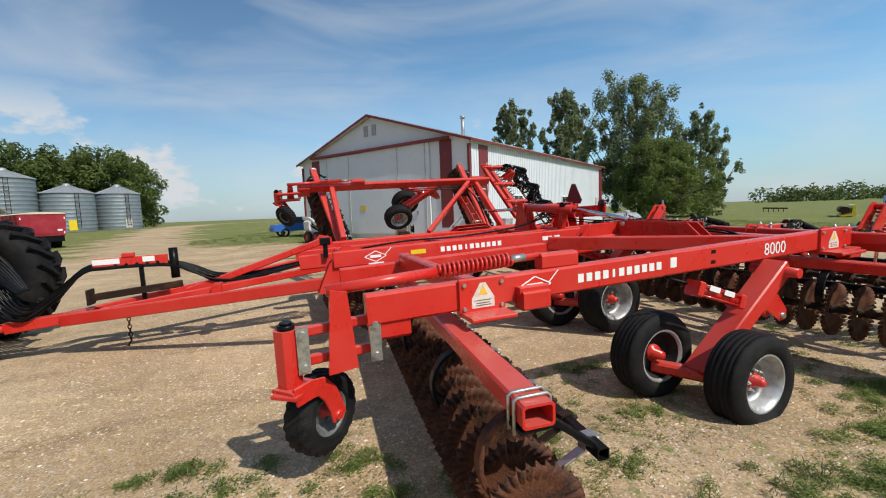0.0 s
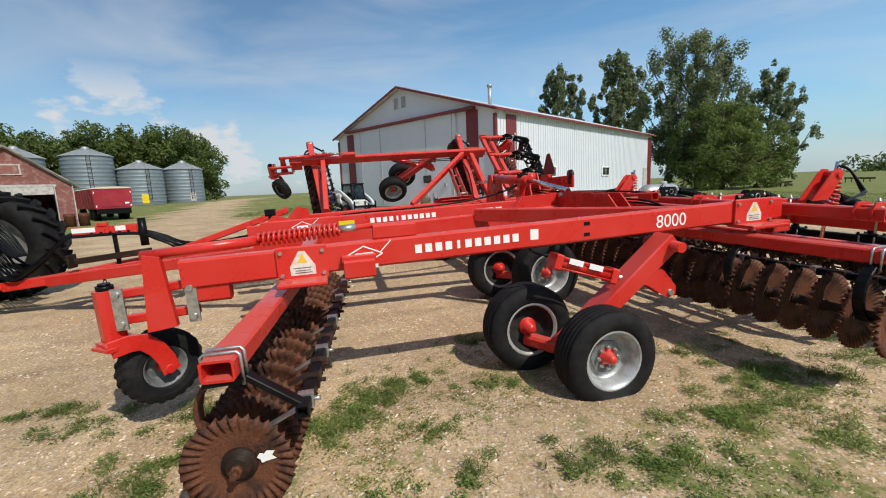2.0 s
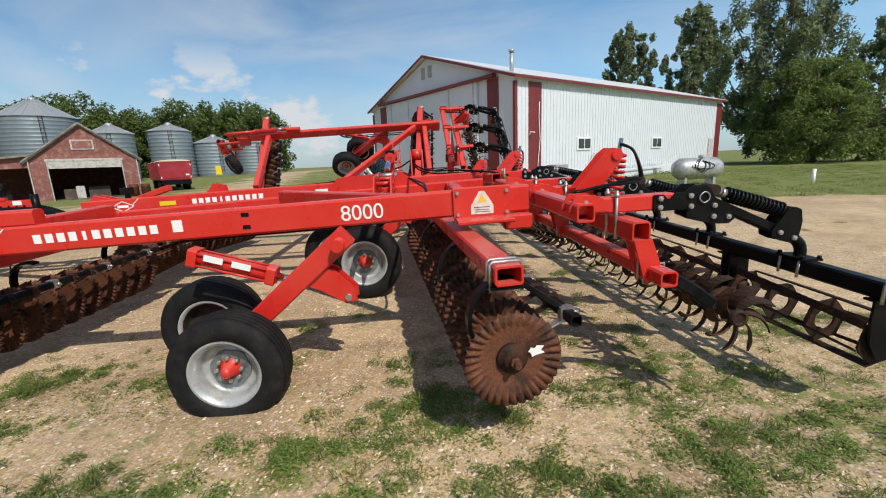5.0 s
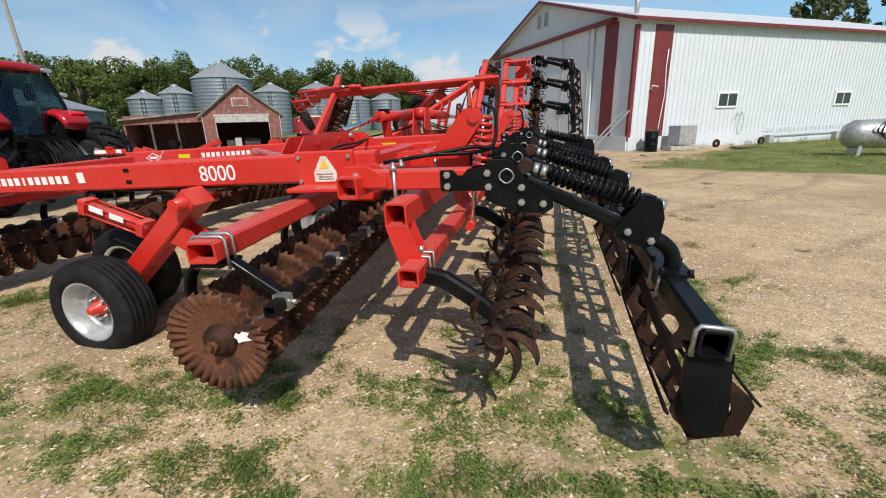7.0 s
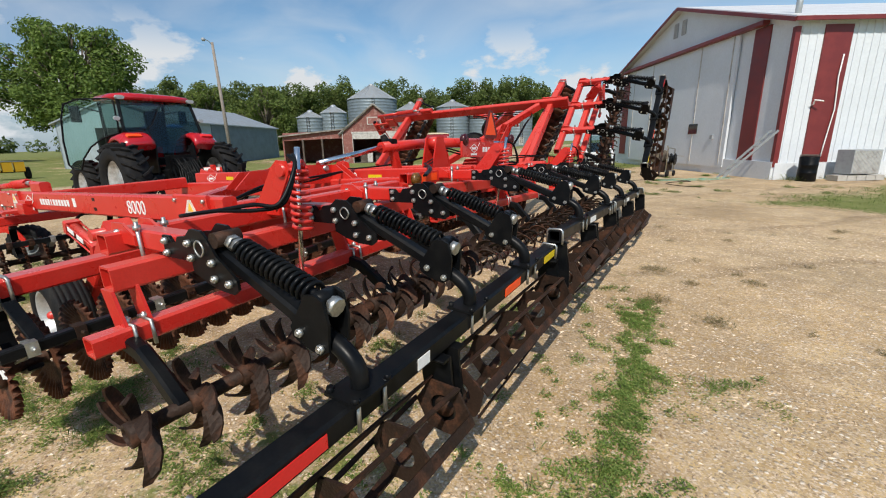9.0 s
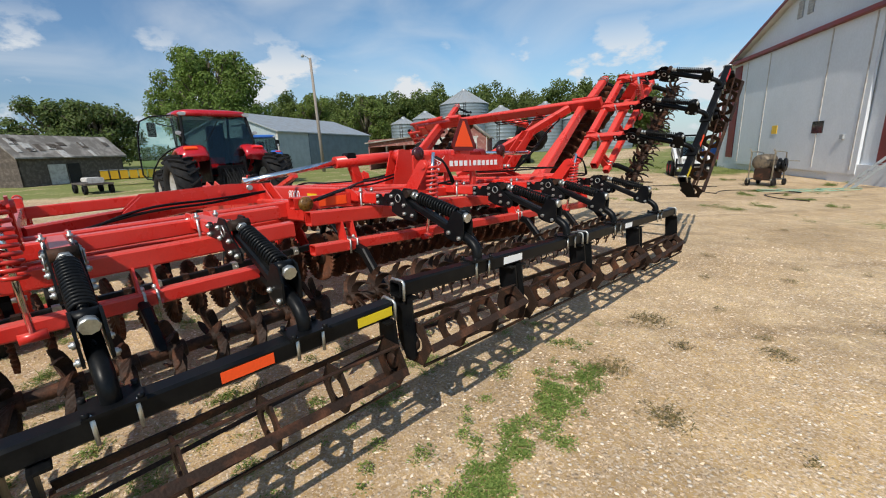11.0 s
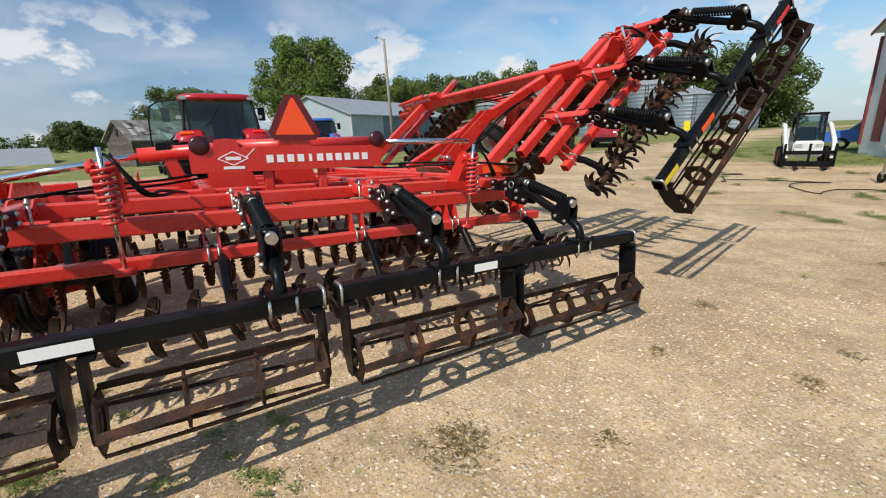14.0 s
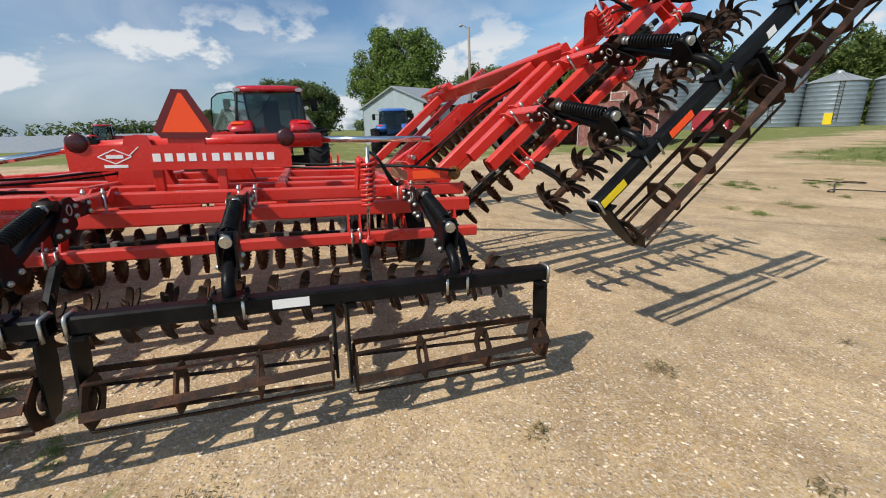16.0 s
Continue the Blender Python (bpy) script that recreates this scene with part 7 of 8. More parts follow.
bin_(-73.2, 45.3, 5.0, 9.6, 12.6, "tall broad galvanised grain bin behind the red barn", -25)
bin_(-58.4, 54.6, 3.1, 7.4, 8.7, "galvanised grain bin with a dark ladder beside a red trailer", -40)
bin_(-54.4, 59.3, 3.05, 5.5, 6.8, "galvanised grain bin with a yellow door", -30, -42)
bin_(-52.6, 66.2, 2.9, 5.6, 7.0, "galvanised grain bin with a grey door at the gravel track", -30, -30)
bin_(-57.7, 44.8, 2.7, 6.6, 8.0, "galvanised grain bin behind the barn", -40)
bin_(-66.9, 34.3, 2.3, 6.5, 7.8, "low galvanised grain bin behind the barn", -30)
bin_(-68.4, 30.5, 2.3, 5.7, 6.9, "low galvanised grain bin behind the barn", -30)


# ---- red barn ----
def gable_house(t, w, d, z0, ze, zr, wall, roof, boards=0.0, opening=None, open_z=None, over=0.3):
    """A gabled house on thing t: front in the plane x = 0 along y (w), depth d towards -x; opening: y from, to."""
    bm = bmesh.new()
    for a, b in (((-d, 0.06), (0, 0.06)), ((-d, w - 0.06), (0, w - 0.06)), ((-d + 0.06, 0), (-d + 0.06, w))):
        add_bar(bm, (*a, (z0 + ze) / 2), (*b, (z0 + ze) / 2), 0.12, ze - z0, 0.002)
    part("wall", bm, wall, t)
    bm = bmesh.new()
    oz = open_z or z0
    if opening:
        y0, y1 = opening
        add_plate(bm, [(-0.06, 0, z0), (-0.06, y0, z0), (-0.06, y0, oz), (-0.06, 0, oz)], (1, 0, 0), 0.12)
        add_plate(bm, [(-0.06, y1, z0), (-0.06, w, z0), (-0.06, w, oz), (-0.06, y1, oz)], (1, 0, 0), 0.12)
    f = (oz - ze) / (zr - ze) if oz > ze else 0
    add_plate(bm, [(-0.06, 0, oz), (-0.06, w, oz), (-0.06, w, ze), (-0.06, w / 2, zr), (-0.06, 0, ze)] if oz <= ze else [(-0.06, w / 2 * f, oz), (-0.06, w - w / 2 * f, oz), (-0.06, w / 2, zr)], (1, 0, 0), 0.12)
    part("front_wall", bm, wall, t)
    for s in (0, 1):
        bm = bmesh.new()
        y0 = -over if s == 0 else w + over
        add_plate(bm, [(over, y0, ze - 0.12), (-d - over, y0, ze - 0.12), (-d - over, w / 2, zr + 0.08), (over, w / 2, zr + 0.08)], (0, 0, 1), 0.12)
        part("roof", bm, roof, t)
    if boards:
        for k in range(int((zr - z0) / boards)):
            z = z0 + boards * (k + 0.5)
            if z < ze:
                spans = [(0, opening[0]), (opening[1], w)] if opening and z < oz else [(0, w)]
            else:
                q = w / 2 * (z - ze) / (zr - ze)
                spans = [(q, w - q)]
            for a, b in spans:
                bm = bmesh.new()
                add_plate(bm, [(0.0, a, z - boards / 2), (0.0, b, z - boards / 2), (0.035, b, z - boards / 2), (0.012, b, z + boards / 2 - 0.01), (0.0, b, z + boards / 2)][:2] + [(0.0, b, z + boards / 2), (0.0, a, z + boards / 2)], (1, 0, 0), 0.03)
                for v in bm.verts:
                    if v.co.z > z:
                        v.co.x -= 0.012
                part("board", bm, wall, t)


barn = thing("barn", pose(-31.25, 20.35, 0.0, 0, 0, -32.3), "weathered red board barn with an open door and grey trim", "barn")
gable_house(barn, 6.2, 9.5, 0.0, 2.85, 5.3, BARN_RED, OLD_ROOF, 0.2, (0.95, 5.2), 2.8)
for nm, a, b in (("door_trim", (0.04, 1.0, 0), (0.04, 1.0, 2.8)), ("door_trim", (0.04, 5.2, 0), (0.04, 5.2, 2.8)), ("door_trim", (0.04, 0.9, 2.84), (0.04, 5.3, 2.84)), ("verge", (0.1, -0.25, 2.68), (0.1, 3.1, 5.38)), ("verge", (0.1, 6.45, 2.68), (0.1, 3.1, 5.38)), ("corner_board", (0.04, 0.06, 0), (0.04, 0.06, 2.9)), ("corner_board", (0.04, 6.14, 0), (0.04, 6.14, 2.85))):
    bm = bmesh.new()
    add_bar(bm, a, b, 0.06, 0.16, 0.004, up=(1, 0, 0) if a[2] == 0 else (0, 0, 1))
    part(nm, bm, TRIM, barn, "grey-white trim board")
box_part("raised_door", (0.02, 3.08, 2.5), (0.06, 4.15, 0.5), TRIM, barn, "raised grey overhead door")
lw = box_part("loft_hatch", (0.04, 3.1, 3.9), (0.06, 1.3, 0.7), TRIM, barn, "small framed loft hatch")
box_part("hatch_board", (0.075, 3.1, 3.9), (0.03, 1.1, 0.52), BARN_RED, lw)
bm = bmesh.new()
add_bar(bm, (-6.0, -5.5, 1.35), (-6.0, 0, 1.35), 0.12, 2.7, 0.002)
add_bar(bm, (-6.0, -5.5, 1.2), (0, -5.5, 1.2), 0.12, 2.4, 0.002)
add_bar(bm, (-0.06, -5.5, 2.55), (-0.06, 0, 2.7), 0.12, 0.7, 0.002)
part("lean_to_wall", bm, BARN_RED, barn, "weathered red lean-to")
bm = bmesh.new()
add_plate(bm, [(0.3, -5.8, 2.6), (-6.3, -5.8, 2.6), (-6.3, 0.4, 3.2), (0.3, 0.4, 3.2)], (0, 0, 1), 0.12)
part("lean_to_roof", bm, OLD_ROOF, barn)
for y in (-3.7, -1.9):
    bm = bmesh.new()
    add_bar(bm, (-0.06, y, 0), (-0.06, y, 2.3), 0.16, 0.16, 0.01, up=(1, 0, 0))
    part("post", bm, OLD_WOOD, barn)
# added floor, coloured dark to hold the shade inside the open barn
box_part("dirt_floor", (-4.7, 3.1, 0.02), (9.1, 5.9, 0.06), OLD_WOOD, barn, "dark floor added to keep the barn opening dark")
for nm, x, y, s, mt, lb in (("crate", -1.2, 1.9, (0.7, 0.7, 0.7), OLD_WOOD, "old crate inside the barn door"), ("white_box", -0.8, 2.5, (0.5, 0.5, 0.9), TRIM, "pale box inside the barn door"), ("bench", -1.8, 3.6, (0.7, 1.3, 0.8), OLD_WOOD, "workbench in the dark barn")):
    w = barn.matrix_basis @ Vector((x, y, 0))
    t = thing(nm, pose(w.x, w.y, 0.05, 0, 0, -32), lb, "crate")
    box_part("body", (0, 0, s[2] / 2), s, mt, t, r=0.02)
for y in (5.6, 6.35):
    w = barn.matrix_basis @ Vector((0.9, y, 0))
    drum_ = thing("burn_drum", pose(w.x, w.y, w.z), "rusty open burn drum beside the red barn", "drum", "drums by the barn")
    bm = bmesh.new()
    add_lathe(bm, [(0, 0), (0, 0.3), (0.3, 0.3), (0.32, 0.32), (0.6, 0.3), (0.62, 0.32), (0.9, 0.3), (0.88, 0.27), (0.2, 0.26)], (0, 0, 0), (0, 0, 1), 20)
    part("drum_shell", bm, RUST, drum_)

# ---- grey shed, old wooden barn ----
GS_W, GS_D = 11.0, 20.0
gs = thing("grey_shed", pose(-36.8 - 0.629 * GS_W, 7.45 - 0.777 * GS_W, 0.0, 0, 0, -38.97), "grey metal machine shed with a slate-coloured rear part and open door", "shed")
gable_house(gs, GS_W, GS_D, 0.0, 4.1, 6.0, GREY_SHEET, GALV_ROOF, 0, (3.6, 8.2), 3.6)
box_part("slate_wall", (-(5.2 + GS_D) / 2, GS_W + 0.02, 2.05), (GS_D - 5.2, 0.06, 4.1), BLUE_SHEET, gs, "slate-coloured ribbed wall panel")
box_part("corner_trim", (-GS_D - 0.02, GS_W + 0.03, 2.05), (0.12, 0.14, 4.1), TRIM, gs, "pale corner trim")
box_part("corner_trim", (0.02, GS_W, 2.05), (0.1, 0.16, 4.1), TRIM, gs, "pale corner trim")
OB_W, OB_L = 3.2, 9.0
ob_ = thing("old_barn", pose(-33.9 - 0.5 * OB_W, -11.0 - 0.866 * OB_W, 0.0, 0, 0, -30), "weathered dark wooden barn with a patched shingle roof", "barn")
gable_house(ob_, OB_W, OB_L, 0.0, 2.3, 3.85, OLD_WOOD, OLD_ROOF, 0.24, None)
box_part("old_door", (-2.8, OB_W + 0.04, 0.85), (1.4, 0.06, 1.6), TRIM, ob_, "pale sliding board door")
# flat panels on the wall, their dark colour stands for the shade within
box_part("dark_panel", (-4.2, OB_W + 0.03, 0.85), (1.0, 0.06, 1.65), DARK, ob_, "flat dark panel in place of the shaded entrance")
box_part("loft_window", (0.05, OB_W / 2, 2.95), (0.06, 0.3, 0.6), DARK, ob_, "flat dark panel drawn as the loft window")
slope = Matrix.Translation((0, OB_W + 0.3, 2.18)) @ Matrix.Rotation(-math.atan2(3.93 - 2.18, OB_W / 2 + 0.3), 4, "X")
rng = random.Random(12)
for k in range(18):
    bm = bmesh.new()
    add_box(bm, (-rng.uniform(0.4, OB_L - 0.4), -rng.uniform(0.3, 2.2), 0.075), (rng.uniform(0.2, 0.8), rng.uniform(0.3, 0.9), 0.03))
    part("patch", bm, TRIM if k % 2 else OLD_WOOD, ob_, "loose roof patch", slope)
wh = thing("white_barn", pose(-43.5, -23.7, -2.1, 0, 0, 125), "long white metal barn far off", "barn")
gable_house(wh, 10, 26, 0, 2.3, 3.9, SHED_WHITE, GALV_ROOF)


# ---- yard light pole ----
pl = thing("yard_light_pole", pose(-35.9, 11.4, 0.0), "leaning grey wooden pole with a yard light", "light pole")
bm = bmesh.new()
add_cyl(bm, (0, 0, -0.3), (0.15, -0.3, 10.5), 0.17, 12, 0.11)
part("pole", bm, POLE_WOOD, pl)
bm = bmesh.new()
add_pipe(bm, [(0.15, -0.3, 10.3), (0.3, -0.6, 10.55), (0.5, -0.95, 10.65)], 0.03, 6)
part("bracket", bm, STEEL, pl)
bm = bmesh.new()
add_lathe(bm, [(-0.14, 0.0), (-0.14, 0.12), (0, 0.16), (0.1, 0.1), (0.12, 0)], (0.55, -1.0, 10.6), (0, 0, 1), 14)
part("lamp", bm, GREY, pl)


# ---- vehicles ----
def big_tyre(R, W, lugs, rim_r):
    bm = bmesh.new()
    h = W / 2
    add_lathe(bm, [(-h * 0.7, rim_r), (-h * 0.95, rim_r + 0.05), (-h, (R + rim_r) / 2), (-h * 0.9, R - 0.12), (-h * 0.7, R - 0.07), (0, R - 0.05), (h * 0.7, R - 0.07), (h * 0.9, R - 0.12), (h, (R + rim_r) / 2), (h * 0.95, rim_r + 0.05), (h * 0.7, rim_r)], (0, 0, 0), (0, 1, 0), 48)
    lug = []
    for sd in (-1, 1):
        lb = bmesh.new()
        pts = [(0.0, 0.0), (sd * h * 0.55, 0.45), (sd * h * 1.02, 1.0)]
        for (y0, f0), (y1, f1) in zip(pts, pts[1:]):
            p = Vector((-0.26 * R * f0 * 0.9, y0, R - 0.02 - 0.05 * f0 * f0))
            q = Vector((-0.26 * R * f1 * 0.9, y1, R - 0.02 - 0.09 * f1 * f1))
            add_bar(lb, p, q, 0.055 * R / 0.95, 0.085, 0.008)
        lug.append(mesh_of("lug", lb, TYRE))
    return mesh_of("wheel", bm, TYRE), lug


def big_rim(r, W, mat):
    bm = bmesh.new()
    for s in (-1, 1):
        h = s * W / 2
        add_lathe(bm, [(h * 0.75, r + 0.02), (h * 0.75, r - 0.02), (h * 0.5, r - 0.06), (h * 0.3, r * 0.6), (h * 0.35, r * 0.35), (h * 0.45, r * 0.3), (h * 0.45, 0)], (0, 0, 0), (0, 1, 0), 32)
    return mesh_of("rim", bm, mat)


def tractor(m, body, label, scale=1.0, door_open=True, rim_mat=RIM, roof=None):
    """A cab tractor facing -x; local origin on the ground under the rear axle."""
    t = thing("tractor", m @ Matrix.Scale(scale, 4), label, "tractor", "tractors")
    RR, RF = big_tyre(0.95, 0.6, 20, 0.52), big_tyre(0.72, 0.46, 18, 0.38)
    lugs = {"rear_wheel": 20, "front_wheel": 18}
    rimr, rimf = big_rim(0.53, 0.52, rim_mat), big_rim(0.39, 0.4, rim_mat)
    for s in (-1, 1):
        for nm, ty, rm, x, z, y in (("rear_wheel", RR, rimr, 0, 0.93, 1.27), ("front_wheel", RF, rimf, -2.85, 0.71, 1.1)):
            w = shared(nm, ty[0], t, Matrix.Translation((x, s * y, z)), "black lugged tractor tyre")
            for k in range(2 * lugs[nm]):
                shared("lug", ty[1][k % 2], w, Matrix.Rotation(math.pi * k / lugs[nm], 4, "Y"))
            shared("rim", rm, w, Matrix.Identity(4), "silver-grey rim")
        # fender: a rounded hood over the inner half of the tyre
        bm = bmesh.new()
        prof = [(0.2, 1.82), (0.16, 1.94), (0.02, 2.08), (-0.2, 2.14), (-0.5, 2.1), (-0.8, 1.95), (-1.02, 1.7), (-1.1, 1.45)]
        rows = [[bm.verts.new((x + dx, s * y, z + dz)) for x, z in prof] for y, dx, dz in ((0.52, 0.0, -0.02), (0.62, 0.02, 0.02), (1.05, 0.0, 0.0), (1.2, -0.06, -0.07), (1.25, -0.1, -0.16), (1.2, -0.12, -0.18), (0.6, -0.1, -0.12), (0.52, -0.08, -0.1))]
        for A, B in zip(rows, rows[1:] + rows[:1]):
            for i in range(len(prof) - 1):
                bm.faces.new((A[i], A[i + 1], B[i + 1], B[i])).smooth = True
        bm.faces.new([r[0] for r in rows]); bm.faces.new([r[-1] for r in rows][::-1])
        fender = part("fender", bm, body, t, "glossy rear fender")
        bm = bmesh.new()
        add_box(bm, (0.06, s * 0.92, 2.045), (0.1, 0.36, 0.085), Matrix.Translation((0.06, 0, 2.045)) @ Matrix.Rotation(radians(35), 4, "Y") @ Matrix.Translation((-0.06, 0, -2.045)), r=0.03)
        part("tail_light", bm, REDREF if s > 0 else ORANGE, fender, "tail light")
        bm = bmesh.new()
        add_plate(bm, [(0.12, s * 0.5, 1.0), (0.14, s * 0.5, 1.8), (-0.9, s * 0.5, 1.8), (-0.95, s * 0.5, 1.0)], (0, 1, 0), 0.03)
        part("fender_inner_panel", bm, BLACK, fender, "black inner fender panel")
    bm = bmesh.new()
    add_box(bm, (-1.2, 0, 0.85), (3.2, 0.55, 0.55), r=0.06)
    add_box(bm, (0.0, 0, 0.95), (0.7, 0.8, 0.55), r=0.08)
    add_cyl(bm, (0, -1.3, 0.93), (0, 1.3, 0.93), 0.16, 14)
    part("chassis", bm, BLACK, t, "black chassis and rear axle")
    bm = bmesh.new()
    rows = []
    for x, w, z0, z1 in ((-3.95, 0.3, 1.0, 1.62), (-3.8, 0.38, 0.95, 1.78), (-2.8, 0.42, 1.0, 1.95), (-1.6, 0.46, 1.05, 2.0)):
        rows.append([bm.verts.new((x, y, z)) for y, z in ((-w, z0), (-w, z1 - 0.2), (-w * 0.7, z1), (w * 0.7, z1), (w, z1 - 0.2), (w, z0))])
    for A, B in zip(rows, rows[1:]):
        for i in range(6):
            bm.faces.new((A[i], A[(i + 1) % 6], B[(i + 1) % 6], B[i]))
    bm.faces.new(rows[0]); bm.faces.new(rows[-1][::-1])
    part("hood", bm, body, t, "glossy engine hood")
    # cab: rear pillars bulge out above the fenders
    bm = bmesh.new()
    P = {}
    for s in (-1, 1):
        P[s] = [(-0.12, s * 0.42, 1.6), (-0.31, s * 0.98, 2.2), (-0.56, s * 0.9, 3.0), (-1.9, s * 0.82, 3.0), (-2.05, s * 0.74, 1.3), (-1.1, s * 0.95, 1.4)]
        for i, j in ((0, 1), (1, 2), (3, 4), (4, 5), (5, 1)):
            add_bar(bm, P[s][i], P[s][j], 0.075, 0.075, 0.02)
    add_box(bm, (-1.1, 0, 1.38), (1.9, 1.0, 0.18), r=0.03)
    cab = part("cab_frame", bm, BLACK, t, "black cab frame")
    panes = [("rear_glass", [P[-1][0], P[1][0], P[1][1], P[1][2], P[-1][2], P[-1][1]]), ("front_glass", [P[-1][4], P[1][4], P[1][3], P[-1][3]]), ("side_glass", [P[1][1], P[1][5], P[1][4], P[1][3], P[1][2]])]
    if not door_open:
        panes.append(("side_glass", [P[-1][1], P[-1][5], P[-1][4], P[-1][3], P[-1][2]]))
    for nm, pts in panes:
        bm = bmesh.new()
        v = [Vector(q) for q in pts]
        nrm = (v[1] - v[0]).cross(v[2] - v[0])
        add_plate(bm, v, nrm, 0.01)
        part(nm, bm, CAB_GLASS, cab, "tinted cab glass")
    bm = bmesh.new()
    add_pipe(bm, [(-0.5, 0.05, 2.85), (-0.3, -0.3, 2.35), (-0.26, -0.45, 2.25)], 0.012, 5)
    part("rear_wiper", bm, BLACK, cab)
    if door_open:
        bm = bmesh.new()
        h, o = Vector((-0.62, -0.97, 0)), Vector((-1.62, -1.86, 0))
        d = [(0.0, 2.15), (0.0, 2.95), (0.1, 3.0), (0.62, 2.98), (0.86, 2.86), (0.95, 2.5), (1.0, 1.95), (1.0, 1.35), (0.92, 1.22), (0.8, 1.2), (0.72, 1.5), (0.55, 1.8), (0.3, 2.02)]
        v = [h.lerp(o, f) + Vector((0, 0, z)) for f, z in d]
        add_plate(bm, v, (o - h).cross(Vector((0, 0, 1))), 0.012)
        dg = part("door", bm, DOOR_GLASS, cab, "open tinted glass cab door")
        bm = bmesh.new()
        add_pipe(bm, v, 0.022, 6, closed=True)
        part("door_frame", bm, BLACK, dg)
    bm = bmesh.new()
    rows = []
    for z, k in ((2.98, 0.95), (3.02, 1.0), (3.08, 1.0), (3.14, 0.93), (3.18, 0.7)):
        rows.append([bm.verts.new((-1.2 + x * k, y * k, z)) for x, y in ((0.7, -0.9), (0.78, -0.5), (0.78, 0.5), (0.7, 0.9), (0.4, 1.02), (-0.6, 0.98), (-0.85, 0.6), (-0.85, -0.6), (-0.6, -0.98), (0.4, -1.02))])
    for A, B in zip(rows, rows[1:]):
        for i in range(10):
            bm.faces.new((A[i], A[(i + 1) % 10], B[(i + 1) % 10], B[i])).smooth = True
    bm.faces.new(rows[0][::-1]); bm.faces.new(rows[-1])
    rf = part("roof", bm, roof or body, t, "rounded cab roof")
    for s in (-1, 1):
        bm = bmesh.new()
        add_box(bm, (-0.46, s * 0.88, 3.03), (0.1, 0.2, 0.09), r=0.035)
        part("work_light", bm, GREY, rf, "oval work light")
        bm = bmesh.new()
        add_pipe(bm, [(-0.42, s * 0.96, 2.38), (-0.4, s * 1.04, 2.45)], 0.015, 5)
        add_box(bm, (-0.38, s * 1.06, 2.5), (0.08, 0.14, 0.1), r=0.035)
        part("fender_light", bm, GREY, cab, "small round lamp on the cab pillar")
    bm = bmesh.new()
    add_box(bm, (-0.95, 0, 1.85), (0.5, 0.5, 0.14), r=0.05)
    add_box(bm, (-0.75, 0, 2.3), (0.14, 0.48, 0.85), r=0.05)
    part("seat", bm, BLACK, t, "dark driver's seat")
    bm = bmesh.new()
    add_cyl(bm, (-2.0, 0.62, 1.9), (-2.0, 0.62, 2.9), 0.06, 12)
    part("exhaust", bm, BLACK, t)
    for y in (-0.35, 0.35):
        bm = bmesh.new()
        add_bar(bm, (0.25, y, 0.75), (1.0, y * 1.2, 0.62), 0.05, 0.09, 0.01)
        part("lower_link", bm, BLACK, t, "black lower link arm")
        bm = bmesh.new()
        add_bar(bm, (0.35, y * 0.8, 1.3), (0.85, y * 1.15, 0.68), 0.04, 0.04, 0.008)
        part("lift_rod", bm, BLACK, t)
    bm = bmesh.new()
    add_bar(bm, (0.2, 0, 0.42), (1.15, 0, 0.42), 0.12, 0.05, 0.01)
    part("hitch_bar", bm, BLACK, t, "black drawbar of the tractor")
    bm = bmesh.new()
    add_box(bm, (0.3, 0, 1.3), (0.25, 0.7, 0.5), r=0.03)
    part("valve_block", bm, BLACK, t, "black rear valve block")
    rng = random.Random(7)
    for k in range(8):
        bm = bmesh.new()
        y = -0.28 + 0.08 * k
        add_pipe(bm, smooth_path([(0.42, y, 1.42), (0.6, y + rng.uniform(-0.05, 0.05), 1.45), (0.85, y * 0.9, 1.15), (1.05, y * 0.5, 0.85)]), 0.016, 6)
        part("hose", bm, BLACK, t)
    for s in (-1, 1):
        bm = bmesh.new()
        add_pipe(bm, [(-1.9, s * 0.85, 2.75), (-1.95, s * 1.25, 2.85)], 0.02, 5)
        add_box(bm, (-1.95, s * 1.38, 2.66), (0.06, 0.22, 0.42), r=0.02)
        part("mirror", bm, BLACK, t)
    return t


TM = pose(0, 0, 0, 0, 0, 22) @ pose(-4.3, 7.05, 0)
tractor(TM, TRAC_RED, "glossy dark red cab tractor hitched to the implement, door open", 1.0)
tractor(pose(-22.4, 6.0, 0.0, 0, 0, 10), TRAC_BLUE, "blue cab tractor parked before the grey shed", 0.98, False, TRIM)
tractor(pose(-34.4, -26.2, 0.0, 0, 0, -60), TRAC_RED, "red tractor standing far off in the grass", 0.9, False)

# red grain trailer
gt = thing("grain_trailer", pose(-31.2, 31.3, ground_z(-31.2, 31.3), 0, 0, 57), "dark red grain trailer with a pale rolled tarp", "trailer")
bm = bmesh.new()
for y in (-1.2, 7.2):
    add_plate(bm, [(-1.2, y, 1.0), (1.2, y, 1.0), (1.3, y, 2.62), (-1.3, y, 2.62)], (0, 1, 0), 0.06)
for s in (-1, 1):
    add_plate(bm, [(s * 1.2, -1.2, 1.0), (s * 1.2, 7.2, 1.0), (s * 1.3, 7.2, 2.62), (s * 1.3, -1.2, 2.62)], (1, 0, 0), 0.06)
add_box(bm, (0, 3, 1.0), (2.4, 8.4, 0.08))
part("box", bm, WAGON_RED, gt, "dark red steel box")
